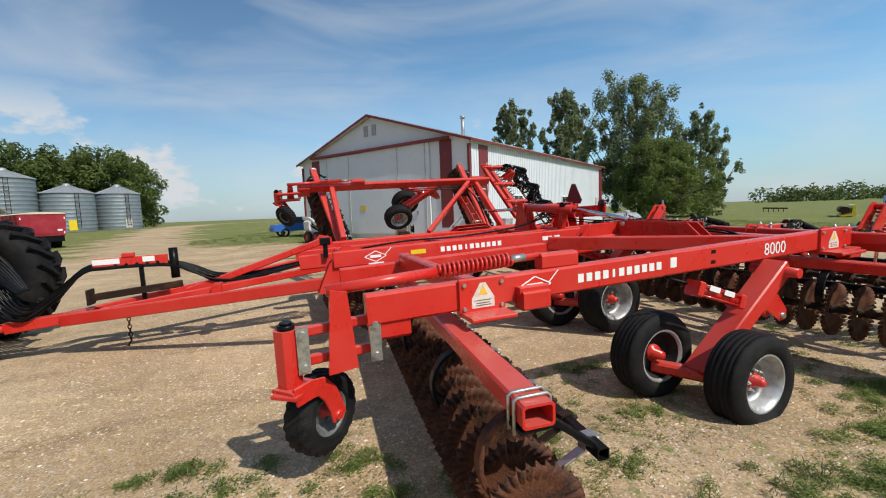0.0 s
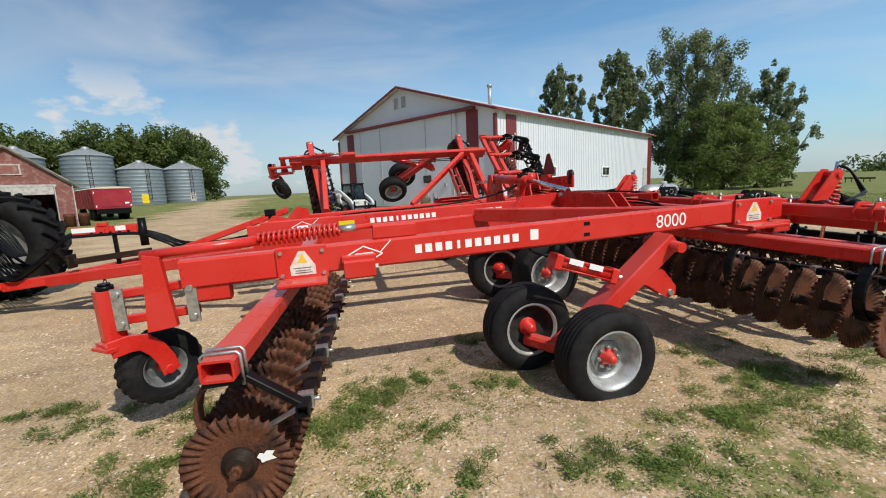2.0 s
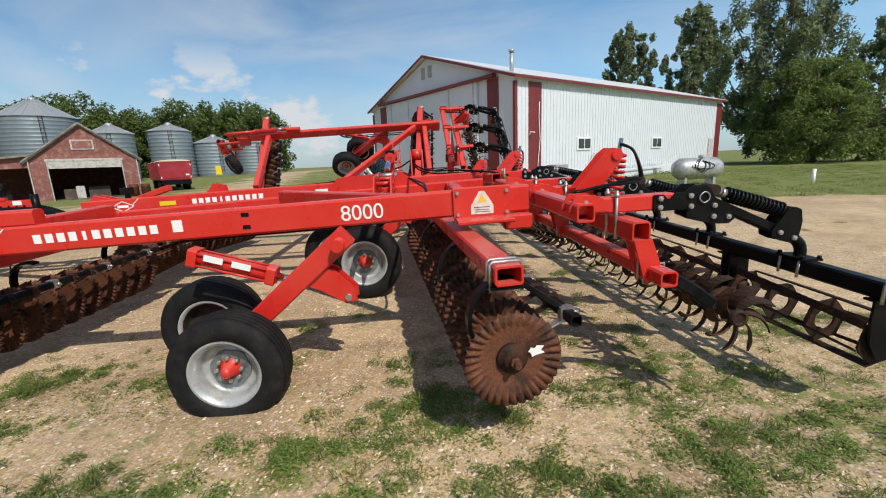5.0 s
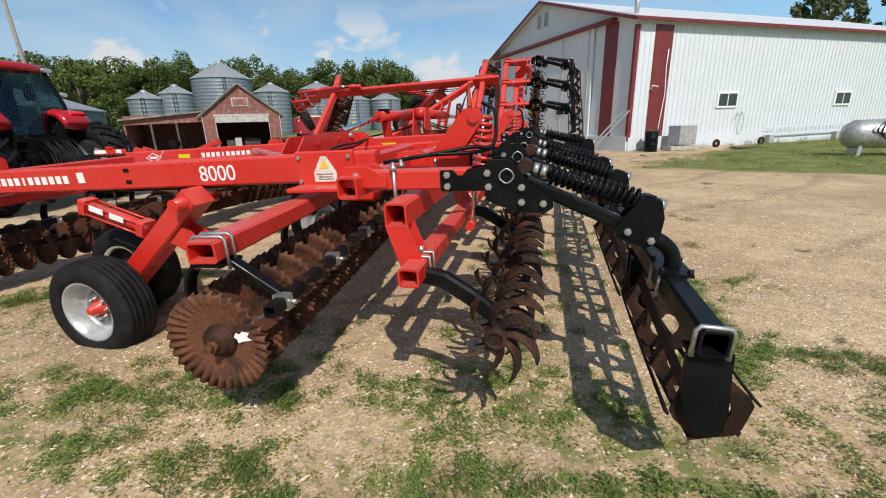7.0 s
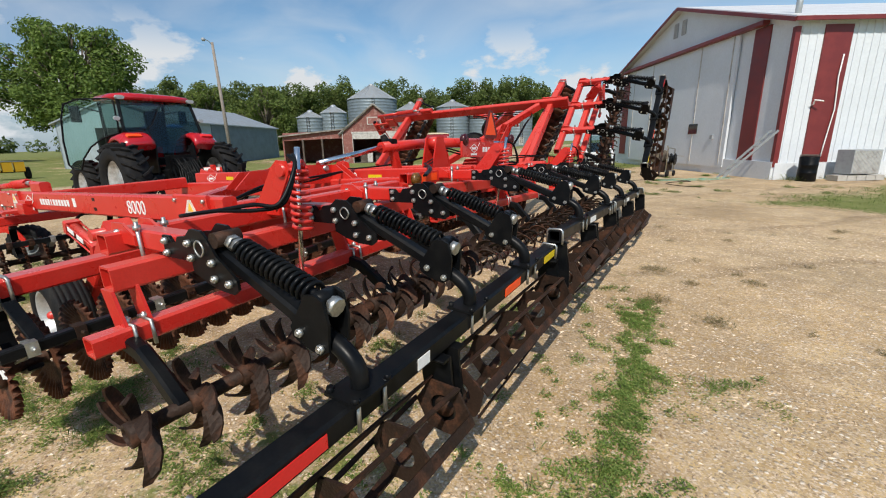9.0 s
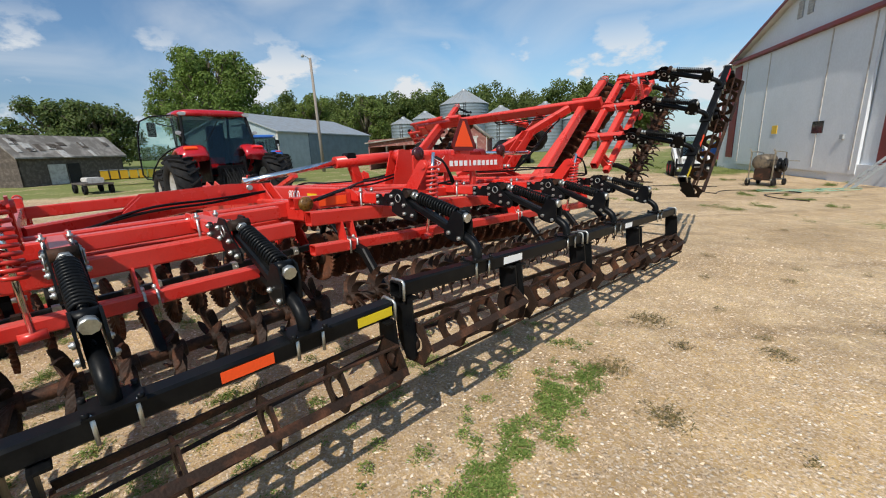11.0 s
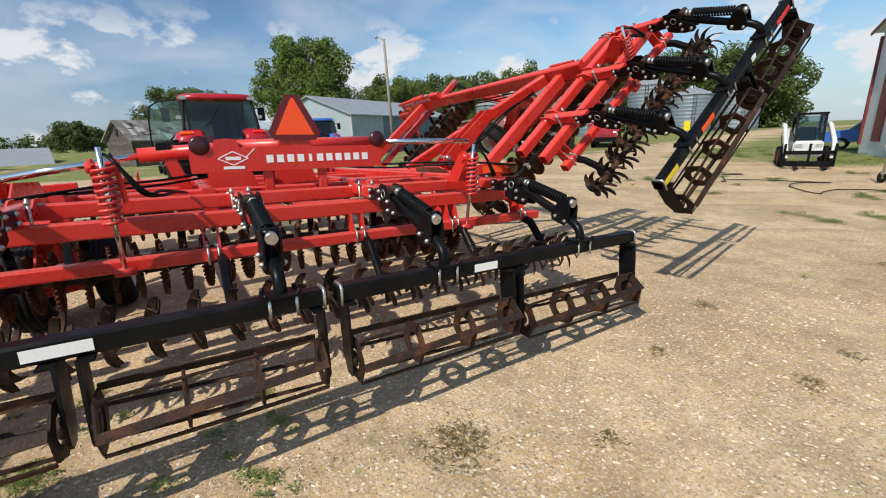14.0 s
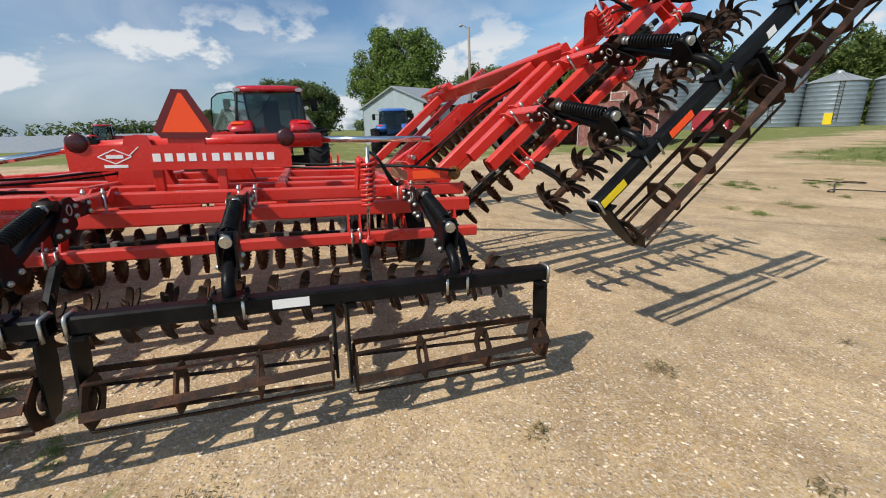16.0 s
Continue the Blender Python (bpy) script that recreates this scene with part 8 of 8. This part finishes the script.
for k in range(8):
    for s in (-1, 1):
        bm = bmesh.new()
        add_bar(bm, (s * 1.24, -1.0 + k * 1.15, 1.0), (s * 1.35, -1.0 + k * 1.15, 2.62), 0.1, 0.06, 0.006)
        part("stake", bm, WAGON_RED, gt)
bm = bmesh.new()
rows = [[bm.verts.new((1.34 * math.cos(a), y, 2.62 + 0.16 * math.sin(a))) for a in [math.pi * i / 10 for i in range(11)]] for y in (-1.28, 1.5, 4.5, 7.28)]
for A, B in zip(rows, rows[1:]):
    for i in range(10):
        bm.faces.new((A[i], A[i + 1], B[i + 1], B[i])).smooth = True
for r_ in (rows[0], rows[-1]):
    bm.faces.new(r_)
part("tarp", bm, TARP, gt, "pale domed tarp")
box_part("tailgate", (0, -1.26, 1.75), (1.5, 0.05, 1.2), WAGON_RED, gt, "raised tailgate panel")
box_part("sticker", (0.85, -1.25, 1.4), (0.4, 0.02, 0.14), WHITE, gt, "small white sticker")
for x, z in ((-1.22, 2.3), (1.22, 2.3), (-1.15, 1.2), (1.15, 1.2)):
    box_part("reflector", (x, -1.26, z), (0.07, 0.02, 0.16), WHITE, gt, "white reflector")
bm = bmesh.new()
add_box(bm, (0, -1.1, 0.75), (2.3, 0.12, 0.45), r=0.02)
add_box(bm, (0, 3, 0.85), (0.9, 8.0, 0.3), r=0.02)
part("skirt", bm, BLACK, gt, "black underframe")
for y in (0.2, 1.5, 6.0):
    for s in (-1, 1):
        bm = bmesh.new()
        add_lathe(bm, [(-0.22, 0.0), (-0.22, 0.42), (-0.18, 0.5), (0.18, 0.5), (0.22, 0.42), (0.22, 0)], (s * 0.98, y, 0.5), (1, 0, 0), 20)
        part("wheel", bm, TYRE, gt)

# skid steer loader, facing +x
ss_ = thing("skid_steer", pose(-7.9, 26.5, ground_z(-7.9, 26.5), 0, 0, -44), "white skid steer loader with a black cab and red rims", "loader")
bm = bmesh.new()
add_box(bm, (-0.35, 0, 0.72), (2.1, 0.92, 0.62), r=0.08)
part("body", bm, LOADER_WHITE, ss_, "white loader body")
bm = bmesh.new()
add_box(bm, (-1.2, 0, 1.15), (0.7, 1.3, 0.7), r=0.12)
part("engine_cover", bm, LOADER_WHITE, ss_, "white rear engine cover")
for s in (-1, 1):
    bm = bmesh.new()
    add_pipe(bm, smooth_path([(-1.35, s * 0.72, 1.62), (-0.6, s * 0.72, 1.6), (0.2, s * 0.72, 1.28), (0.95, s * 0.72, 0.95), (1.25, s * 0.7, 0.62), (1.32, s * 0.68, 0.4)], 4), 0.09, flat=(0.14, 0.2))
    part("lift_arm", bm, LOADER_WHITE, ss_, "white lift arm")
    bm = bmesh.new()
    add_plate(bm, [(-0.35, s * 0.8, 1.25), (0.1, s * 0.8, 1.12), (0.75, s * 0.8, 0.86), (0.7, s * 0.8, 0.78), (-0.3, s * 0.8, 1.08)], (0, 1, 0), 0.02)
    part("stripe", bm, BLACK, ss_, "dark stripe on the lift arm")
    for x in (-0.85, 0.25):
        w = shared("wheel", TYRE_ME, ss_, Matrix.Translation((x, s * 0.72, 0.39)) @ (Matrix.Identity(4) if s < 0 else Matrix.Rotation(math.pi, 4, "Z")))
        bm = bmesh.new()
        add_lathe(bm, [(-0.15, 0), (-0.15, 0.06), (-0.1, 0.08), (-0.09, 0.19), (-0.15, 0.22), (0.1, 0.22), (0.1, 0)], (0, 0, 0), (0, 1, 0), 18)
        part("red_rim", bm, TRAC_RED, w, "red rim")
bm = bmesh.new()
for s in (-1, 1):
    add_bar(bm, (0.62, s * 0.42, 0.95), (0.42, s * 0.42, 2.02), 0.08, 0.08, 0.01, up=(1, 0, 0))
    add_bar(bm, (-0.85, s * 0.42, 1.3), (-0.8, s * 0.42, 2.02), 0.08, 0.08, 0.01, up=(1, 0, 0))
    add_bar(bm, (0.6, s * 0.42, 1.02), (-0.8, s * 0.42, 1.3), 0.08, 0.2, 0.01)
    add_bar(bm, (-0.8, s * 0.42, 2.0), (0.42, s * 0.42, 2.0), 0.08, 0.08, 0.01)
add_box(bm, (-0.18, 0, 2.06), (1.4, 0.98, 0.08), r=0.03)
add_bar(bm, (0.62, -0.42, 0.98), (0.62, 0.42, 0.98), 0.08, 0.1, 0.01)
cab_ = part("cab", bm, BLACK, ss_, "black cab frame")
for nm, pts in (("front_glass", [(0.63, -0.4, 1.0), (0.63, 0.4, 1.0), (0.44, 0.4, 1.98), (0.44, -0.4, 1.98)]), ("side_glass", [(0.6, 0.43, 1.08), (-0.8, 0.43, 1.34), (-0.78, 0.43, 1.98), (0.42, 0.43, 1.98)]), ("side_glass", [(0.6, -0.43, 1.08), (-0.8, -0.43, 1.34), (-0.78, -0.43, 1.98), (0.42, -0.43, 1.98)])):
    bm = bmesh.new()
    v = [Vector(q) for q in pts]
    add_plate(bm, v, (v[1] - v[0]).cross(v[2] - v[0]), 0.01)
    part(nm, bm, CAB_GLASS, cab_, "dark cab glass")
bm = bmesh.new()
add_box(bm, (-0.3, 0, 1.25), (0.5, 0.55, 0.6), r=0.06)
part("seat", bm, BLACK, ss_, "dark seat in the cab")
bm = bmesh.new()
add_box(bm, (0.8, 0, 0.82), (0.3, 0.86, 0.34), r=0.05)
part("nose", bm, LOADER_WHITE, ss_, "white nose below the cab")
for y in (-0.3, 0.3):
    bm = bmesh.new()
    add_box(bm, (0.96, y, 0.86), (0.02, 0.2, 0.12), r=0.004)
    part("headlight", bm, RIM, ss_, "pale headlight")
bm = bmesh.new()
add_box(bm, (1.42, 0, 0.62), (0.08, 1.55, 0.14), r=0.02)
add_box(bm, (1.42, 0, 0.2), (0.08, 1.55, 0.2), r=0.02)
for s in (-1, 0, 1):
    add_bar(bm, (1.42, s * 0.74, 0.12), (1.42, s * 0.74, 0.95), 0.08, 0.08, 0.01, up=(1, 0, 0))
part("fork_carriage", bm, BLACK, ss_, "black pallet fork carriage")
for s in (-1, 1):
    bm = bmesh.new()
    add_bar(bm, (1.4, s * 0.4, 0.12), (2.4, s * 0.4, 0.08), 0.12, 0.05, 0.01)
    part("fork", bm, BLACK, ss_, "black fork tine")

# blue pickup
pk = thing("pickup", pose(-13.6, 38.6, ground_z(-13.6, 38.6), 0, 0, 215), "blue pickup truck parked behind the loader", "pickup")
bm = bmesh.new()
prof = [(-2.7, 0.55), (-2.7, 1.1), (-0.5, 1.15), (-0.4, 1.75), (0.9, 1.78), (1.5, 1.2), (2.6, 1.08), (2.75, 0.8), (2.7, 0.5)]
add_plate(bm, [(x, 0, z) for x, z in prof], (0, 1, 0), 1.85)
part("body", bm, TRAC_BLUE, pk, "blue body")
bm = bmesh.new()
add_plate(bm, [(-0.3, 0, 1.22), (-0.25, 0, 1.68), (0.85, 0, 1.7), (1.3, 0, 1.22)], (0, 1, 0), 1.88)
part("windows", bm, GLASS_DARK, pk, "dark windows")
for x in (-1.7, 1.75):
    for s in (-1, 1):
        shared("wheel", TYRE_ME, pk, Matrix.Translation((x, s * 0.82, 0.385)))

# yellow bus and small clutter by the old barn
drill = thing("seed_drill", pose(-30.0, -3.3, 0.0, 0, 0, 104), "low yellow seed drill with a row of boxes", "seed drill")
bm = bmesh.new()
add_bar(bm, (-1.7, 0.3, 0.5), (1.7, 0.3, 0.5), 0.14, 0.14, 0.01)
add_bar(bm, (0, 0.3, 0.5), (0, 1.8, 0.4), 0.1, 0.1, 0.01)
part("frame", bm, RUST_DARK, drill, "dark rusty frame")
for k in range(6):
    x = -1.4 + 0.56 * k
    bm = bmesh.new()
    add_plate(bm, [(x, -0.3, 0.5), (x, 0.3, 0.5), (x, 0.42, 1.1), (x, -0.42, 1.1)], (1, 0, 0), 0.46)
    box_ = part("seed_box", bm, BUS, drill, "yellow seed box")
    bm = bmesh.new()
    add_box(bm, (x, 0, 1.12), (0.48, 0.88, 0.05), r=0.02)
    part("lid", bm, GREY_STEEL, box_)
for x in (-1.75, 1.75):
    shared("wheel", TYRE_ME, drill, Matrix.Translation((x, 0.3, 0.385)) @ Matrix.Rotation(math.pi / 2, 4, "Z"))

cart = thing("flat_cart", pose(-22.5, -3.3, 0.0, 0, 0, 30), "low rusty flat cart loaded with scrap", "cart")
box_part("deck", (0, 0, 0.55), (2.8, 1.3, 0.1), OLD_WOOD, cart, r=0.01)
box_part("load", (0.2, 0, 0.75), (1.2, 0.8, 0.3), TRIM, cart, "pale sacks", r=0.08)
for x in (-1.0, 1.0):
    for s in (-1, 1):
        shared("wheel", TYRE_SMALL, cart, Matrix.Translation((x, s * 0.6, 0.27)))

# far implements at the field's edge
hd = thing("grain_header", pose(36.0, 37.2, ground_z(36.0, 37.2), 0, 0, 140), "yellow harvester header parked far off in the grass", "header")
bm = bmesh.new()
add_plate(bm, [(0, 0, 0.1), (0.9, 0, 0.05), (0.9, 0, 0.2), (0.25, 0, 0.3), (0.15, 0, 1.0), (0, 0, 1.05)], (0, 1, 0), 5.2)
part("trough", bm, YELLOW, hd, "yellow trough")
bm = bmesh.new()
add_cyl(bm, (0.65, -2.5, 0.6), (0.65, 2.5, 0.6), 0.3, 10)
part("reel", bm, RUST_DARK, hd, "dark reel")
for x, y, w, a in ((33, 52, 3.2, 20), (30, 60, 2.4, 70), (47, 60, 3.0, 120)):
    sc = thing("scrap_heap", pose(x, y, ground_z(x, y), 0, 0, a), "old rusty implement lying far off in the grass", "scrap")
    bm = bmesh.new()
    add_bar(bm, (-w / 2, 0, 0.45), (w / 2, 0, 0.55), 0.2, 0.2, 0.02)
    for q in range(5):
        u = -w / 2 + w * (q + 0.5) / 5
        add_pipe(bm, [(u, 0, 0.5), (u, 0.35, 0.55), (u, 0.5, 0.2), (u, 0.4, 0.0)], 0.05, 6)
    part("frame", bm, RUST_DARK, sc)

# white gas tank and a marker post on the lawn
tk = thing("gas_tank", pose(10.2, 24.2, ground_z(10.2, 24.2), 0, 0, 20), "silver-white gas tank on legs at the lawn's edge", "tank")
bm = bmesh.new()
add_lathe(bm, [(-1.2, 0), (-1.18, 0.14), (-1.08, 0.36), (-0.85, 0.5), (0.85, 0.5), (1.08, 0.36), (1.18, 0.14), (1.2, 0)], (0, 0, 0.78), (1, 0, 0), 28)
part("tank_body", bm, RIM, tk, "silver-white tank")
for x in (-0.7, 0.7):
    box_part("leg", (x, 0, 0.18), (0.12, 0.6, 0.4), RIM, tk)
bm = bmesh.new()
add_lathe(bm, [(0.0, 0.2), (0.12, 0.2), (0.18, 0.14), (0.19, 0.0)], (0.25, 0, 1.24), (0, 0, 1), 18)
part("valve_dome", bm, GREY, tk, "grey valve dome")
for k in range(3):
    bm = bmesh.new()
    add_pipe(bm, smooth_path([(0.2, -0.1, 1.3), (-0.1 - 0.15 * k, -0.4, 1.25 - 0.1 * k), (-0.3 - 0.1 * k, -0.53, 0.85), (-0.1 + 0.2 * k, -0.54, 0.62 + 0.08 * k), (0.1 + 0.2 * k, -0.5, 0.95), (0.0, -0.4, 1.15)]), 0.018, 6)
    part("hose", bm, BLACK, tk, "black hose hung over the tank")
mp = thing("marker_post", pose(14.6, 23.6, 0), "short white marker post in the lawn", "post")
bm = bmesh.new()
add_cyl(bm, (0, 0, -0.1), (0, 0, 0.62), 0.07, 12)
part("post", bm, WHITE, mp)


# ---- grass, weeds and loose stones ----
def growth(name, spots, per, size, slim, lift, mat, seed, label, category):
    """Mats of small leaves at (x, y, radius, height): size = leaf length, slim = width to length, lift = steepness."""
    rng = np.random.RandomState(seed)
    S = np.array(spots)
    k = np.maximum(6, (per * S[:, 2] ** 2).astype(int))
    P = np.repeat(S, k, axis=0)
    n = len(P)
    a, q = rng.rand(n) * 6.283, np.sqrt(rng.rand(n)) * (0.75 + 0.35 * np.sin(rng.rand(n) * 6.283))
    x, y = P[:, 0] + P[:, 2] * q * np.cos(a), P[:, 1] + P[:, 2] * q * np.sin(a)
    z = np.array([ground_z(u, v) for u, v in zip(x, y)])
    top = P[:, 3] * np.clip(1.05 - q * q, 0.12, 1)
    h = top * rng.rand(n)
    L = size * (0.5 + 0.9 * rng.rand(n))
    d, e = rng.rand(n) * 6.283, (lift + (1 - lift) * 0.6 * rng.rand(n)) * rng.rand(n) * 1.45
    dx, dy, dz = np.cos(d) * np.cos(e), np.sin(d) * np.cos(e), np.sin(e)
    wx, wy = -np.sin(d) * L * slim / 2, np.cos(d) * L * slim / 2
    c = np.stack([x, y, z + h], 1)
    D, W = np.stack([dx, dy, dz], 1) * L[:, None], np.stack([wx, wy, np.zeros(n)], 1)
    droop = np.stack([np.zeros(n), np.zeros(n), -0.18 * L], 1)
    V = np.stack([c, c + D * 0.5 + W, c + D + droop, c + D * 0.5 - W], 1).reshape(-1, 3)
    me = bpy.data.meshes.new(name)
    me.from_pydata(V.tolist(), [], np.arange(4 * n).reshape(-1, 4).tolist())
    me.materials.append(mat)
    tagged(new(name, me), label, category, kind="stuff")


rng = random.Random(77)


def mw(u, v):
    return (u * 0.9272 - v * 0.3746, u * 0.3746 + v * 0.9272)


weeds, blades_at = [], []
for k in range(6800):
    u, v = rng.uniform(-1.2, 8.8), rng.uniform(-2.2, 4.4)
    x, y = mw(u, v)
    dens = noise.noise(Vector((x * 0.75, y * 0.75, 3.1))) + 0.7 * noise.noise(Vector((x * 2.4, y * 2.4, 7.0)))
    keep = -0.12 + 1.0 * dens - 0.2 * max(0, v - 1.4) - 0.1 * max(0, 0.6 - u) + 0.12 * max(0, u - 4.5)
    if rng.random() < keep:
        (weeds if rng.random() < 0.7 else blades_at).append((x, y, rng.uniform(0.02, 0.1), rng.uniform(0.01, 0.05)))
# closed green patches: along the front discs, by the wheels, and off the rear outer corner
FRONT_PATCHES = ((1.2, 2.27, 0.28), (1.45, 2.45, 0.28), (1.7, 2.65, 0.26), (1.95, 2.75, 0.2), (2.62, 3.4, 0.24), (2.95, 3.5, 0.2), (2.62, 2.48, 0.14), (2.0, 2.0, 0.16), (0.3, 2.2, 0.26), (0.1, 1.9, 0.24), (0.37, 2.73, 0.22), (-0.43, 2.95, 0.24), (-0.9, 3.15, 0.2), (2.1, 1.45, 0.16), (2.7, 1.45, 0.2), (1.5, 1.3, 0.2))
REAR_PATCHES = ((3.05, 1.28, 0.24), (3.35, 1.2, 0.24), (3.8, 1.46, 0.26), (4.1, 1.5, 0.22), (4.4, 1.6, 0.2), (4.7, 1.9, 0.26), (4.85, 2.05, 0.28), (5.1, 1.7, 0.24), (4.55, 2.5, 0.2), (5.15, 1.2, 0.24), (5.6, 1.1, 0.2), (5.75, 1.9, 0.2), (6.2, 1.75, 0.2), (6.15, 1.25, 0.26), (6.6, 1.2, 0.28), (7.05, 1.3, 0.26), (7.4, 1.1, 0.26), (4.5, 1.1, 0.22), (3.5, 3.5, 0.18), (4.13, 3.64, 0.16), (6.6, 2.87, 0.14), (7.1, 2.0, 0.14), (7.9, 2.4, 0.12), (8.1, 2.8, 0.2), (7.9, 2.9, 0.18), (8.4, 2.73, 0.2), (8.7, 2.77, 0.18), (7.56, 2.55, 0.14), (6.77, 4.79, 0.14))
for u, v, r in FRONT_PATCHES + REAR_PATCHES:
    for k in range(14):
        x, y = mw(u + rng.gauss(0, 0.75 * r), v + rng.gauss(0, 0.5 * r))
        (weeds if k < 11 else blades_at).append((x, y, r * rng.uniform(0.2, 0.52), rng.uniform(0.015, 0.065)))
# the strip of weeds along the roller
for k in range(230):
    f = rng.random()
    x, y = mw(7.93 + 0.06 * math.sin(f * 5) + rng.gauss(0, 0.09), 2.5 + 3.2 * f)
    weeds.append((x, y, rng.uniform(0.03, 0.1), rng.uniform(0.015, 0.05)))
for k in range(130):
    x, y = mw(rng.uniform(5.8, 7.7), rng.uniform(0.4, 6.2))
    weeds.append((x, y, rng.uniform(0.03, 0.1), rng.uniform(0.015, 0.06)))
for k in range(90):
    x, y = rng.uniform(-7, 4), rng.uniform(16.5, 27)
    r_ = rng.uniform(0.05, 0.22)
    if noise.noise(Vector((x * 0.4, y * 0.4, 1.0))) > -0.05:
        for q in range(3):
            (weeds if q else blades_at).append((x + rng.gauss(0, r_), y + rng.gauss(0, r_ * 0.6), r_, rng.uniform(0.02, 0.08)))
growth("weeds", weeds, 15000, 0.021, 0.42, 0.25, WEED, 5, "low leafy green weeds growing through the gravel", "weeds")
growth("grass_tufts", blades_at, 7500, 0.07, 0.065, 0.75, GRASS, 9, "thin green grass tufts among the gravel", "grass")
creeping = []
for k in range(26000):
    u, v = rng.uniform(-1.6, 8.9), rng.uniform(-2.4, 4.2)
    x, y = mw(u, v)
    dens = noise.noise(Vector((x * 0.75, y * 0.75, 3.1))) + 0.6 * noise.noise(Vector((x * 3.1, y * 3.1, 5.0)))
    if rng.random() < 0.26 + 0.9 * dens - 0.16 * max(0, v - 1.6) - 0.1 * max(0, 0.6 - u):
        creeping.append((x, y, rng.uniform(0.02, 0.09), rng.uniform(0.006, 0.02)))
growth("creeping_weeds", creeping, 4200, 0.017, 0.5, 0.1, CREEP, 15, "thin yellowish green weeds creeping over the gravel", "weeds")
dry = [(*mw(u, v), r, 0.04) for u, v, r in ((7.83, 6.97, 0.26), (7.95, 5.76, 0.22), (8.31, 7.72, 0.1), (8.75, 9.3, 0.14), (8.9, 6.9, 0.16), (9.6, 8.0, 0.12), (8.5, 5.4, 0.2), (10.5, 11.0, 0.22), (7.9, 8.9, 0.1))]
for k in range(200):
    u, v = rng.uniform(7.6, 24), rng.uniform(-2, 26)
    if rng.random() < 0.75 - 0.02 * abs(u - 12):
        dry.append((*mw(u, v), rng.uniform(0.03, 0.16), rng.uniform(0.01, 0.04)))
growth("dry_weeds", dry, 7000, 0.04, 0.16, 0.2, DRY, 6, "low dry weeds lying flat on the gravel", "weeds")
lawn = []
for k in range(3400):
    x, y = rng.uniform(2, 26), rng.uniform(15, 44)
    if grass_amount(x, y) > 0.55:
        lawn.append((x, y, rng.uniform(0.2, 0.5), 0.05))
growth("lawn_grass", lawn, 260, 0.1, 0.12, 0.6, GRASS, 8, "mown green lawn beside the shed", "grass")
edge = []
for k in range(420):
    x, y = rng.uniform(-21, -6), rng.uniform(22.5, 52)
    if grass_amount(x, y) > 0.5:
        edge.append((x, y, rng.uniform(0.2, 0.5), 0.1))
for k in range(240):
    s_ = rng.uniform(-0.5, 26)
    x, y = on_shed(s_, rng.uniform(-0.9, -0.1))
    edge.append((x, y, rng.uniform(0.1, 0.3), rng.uniform(0.05, 0.3)))
growth("rough_grass", edge, 500, 0.14, 0.1, 0.7, GRASS, 12, "rough green grass along the shed and track", "grass")


def gravel(name, count, seed):
    """Loose angular stones on the yard, thickest where the surface is coarse."""
    rng = np.random.RandomState(seed)
    u, v = rng.uniform(-2.5, 11.8, count), rng.uniform(-2.2, 11.5, count)
    x, y = u * 0.9272 - v * 0.3746, u * 0.3746 + v * 0.9272
    keep = np.sin(x * 1.3 + 2 * np.sin(y * 0.9)) * np.sin(y * 1.1 + 1.7 * np.sin(x * 0.7)) + rng.rand(count) * 1.6 > 0.25
    x, y = x[keep], y[keep]
    n = len(x)
    s = 0.0035 + 0.0125 * rng.rand(n) ** 2.2
    a = rng.rand(n) * 6.283
    ca, sa = np.cos(a), np.sin(a)
    sx, sy, sz = s * (0.9 + 0.7 * rng.rand(n)), s * (0.6 + 0.4 * rng.rand(n)), s * (0.35 + 0.35 * rng.rand(n))
    z = np.array([ground_z(p, q) for p, q in zip(x, y)])
    base = np.array([(1, 0.2, 0.1), (0.15, 1, 0), (-1, -0.1, 0.15), (-0.2, -1, 0), (0.25, 0.1, 1), (-0.3, 0.05, 0.9)])
    V = np.empty((n, 6, 3))
    for i, (p, q, r) in enumerate(base):
        V[:, i, 0] = x + p * sx * ca - q * sy * sa
        V[:, i, 1] = y + p * sx * sa + q * sy * ca
        V[:, i, 2] = z + r * sz
    F = np.array([(0, 1, 4), (1, 5, 4), (1, 2, 5), (2, 3, 5), (3, 4, 5), (3, 0, 4)])
    faces = (F[None] + 6 * np.arange(n)[:, None, None]).reshape(-1, 3)
    me = bpy.data.meshes.new(name)
    me.from_pydata(V.reshape(-1, 3).tolist(), [], faces.tolist())
    me.materials.append(PEBBLE)
    tagged(new(name, me), "loose pale gravel stones scattered over the yard", "gravel", kind="stuff")


gravel("loose_gravel", 128000, 31)
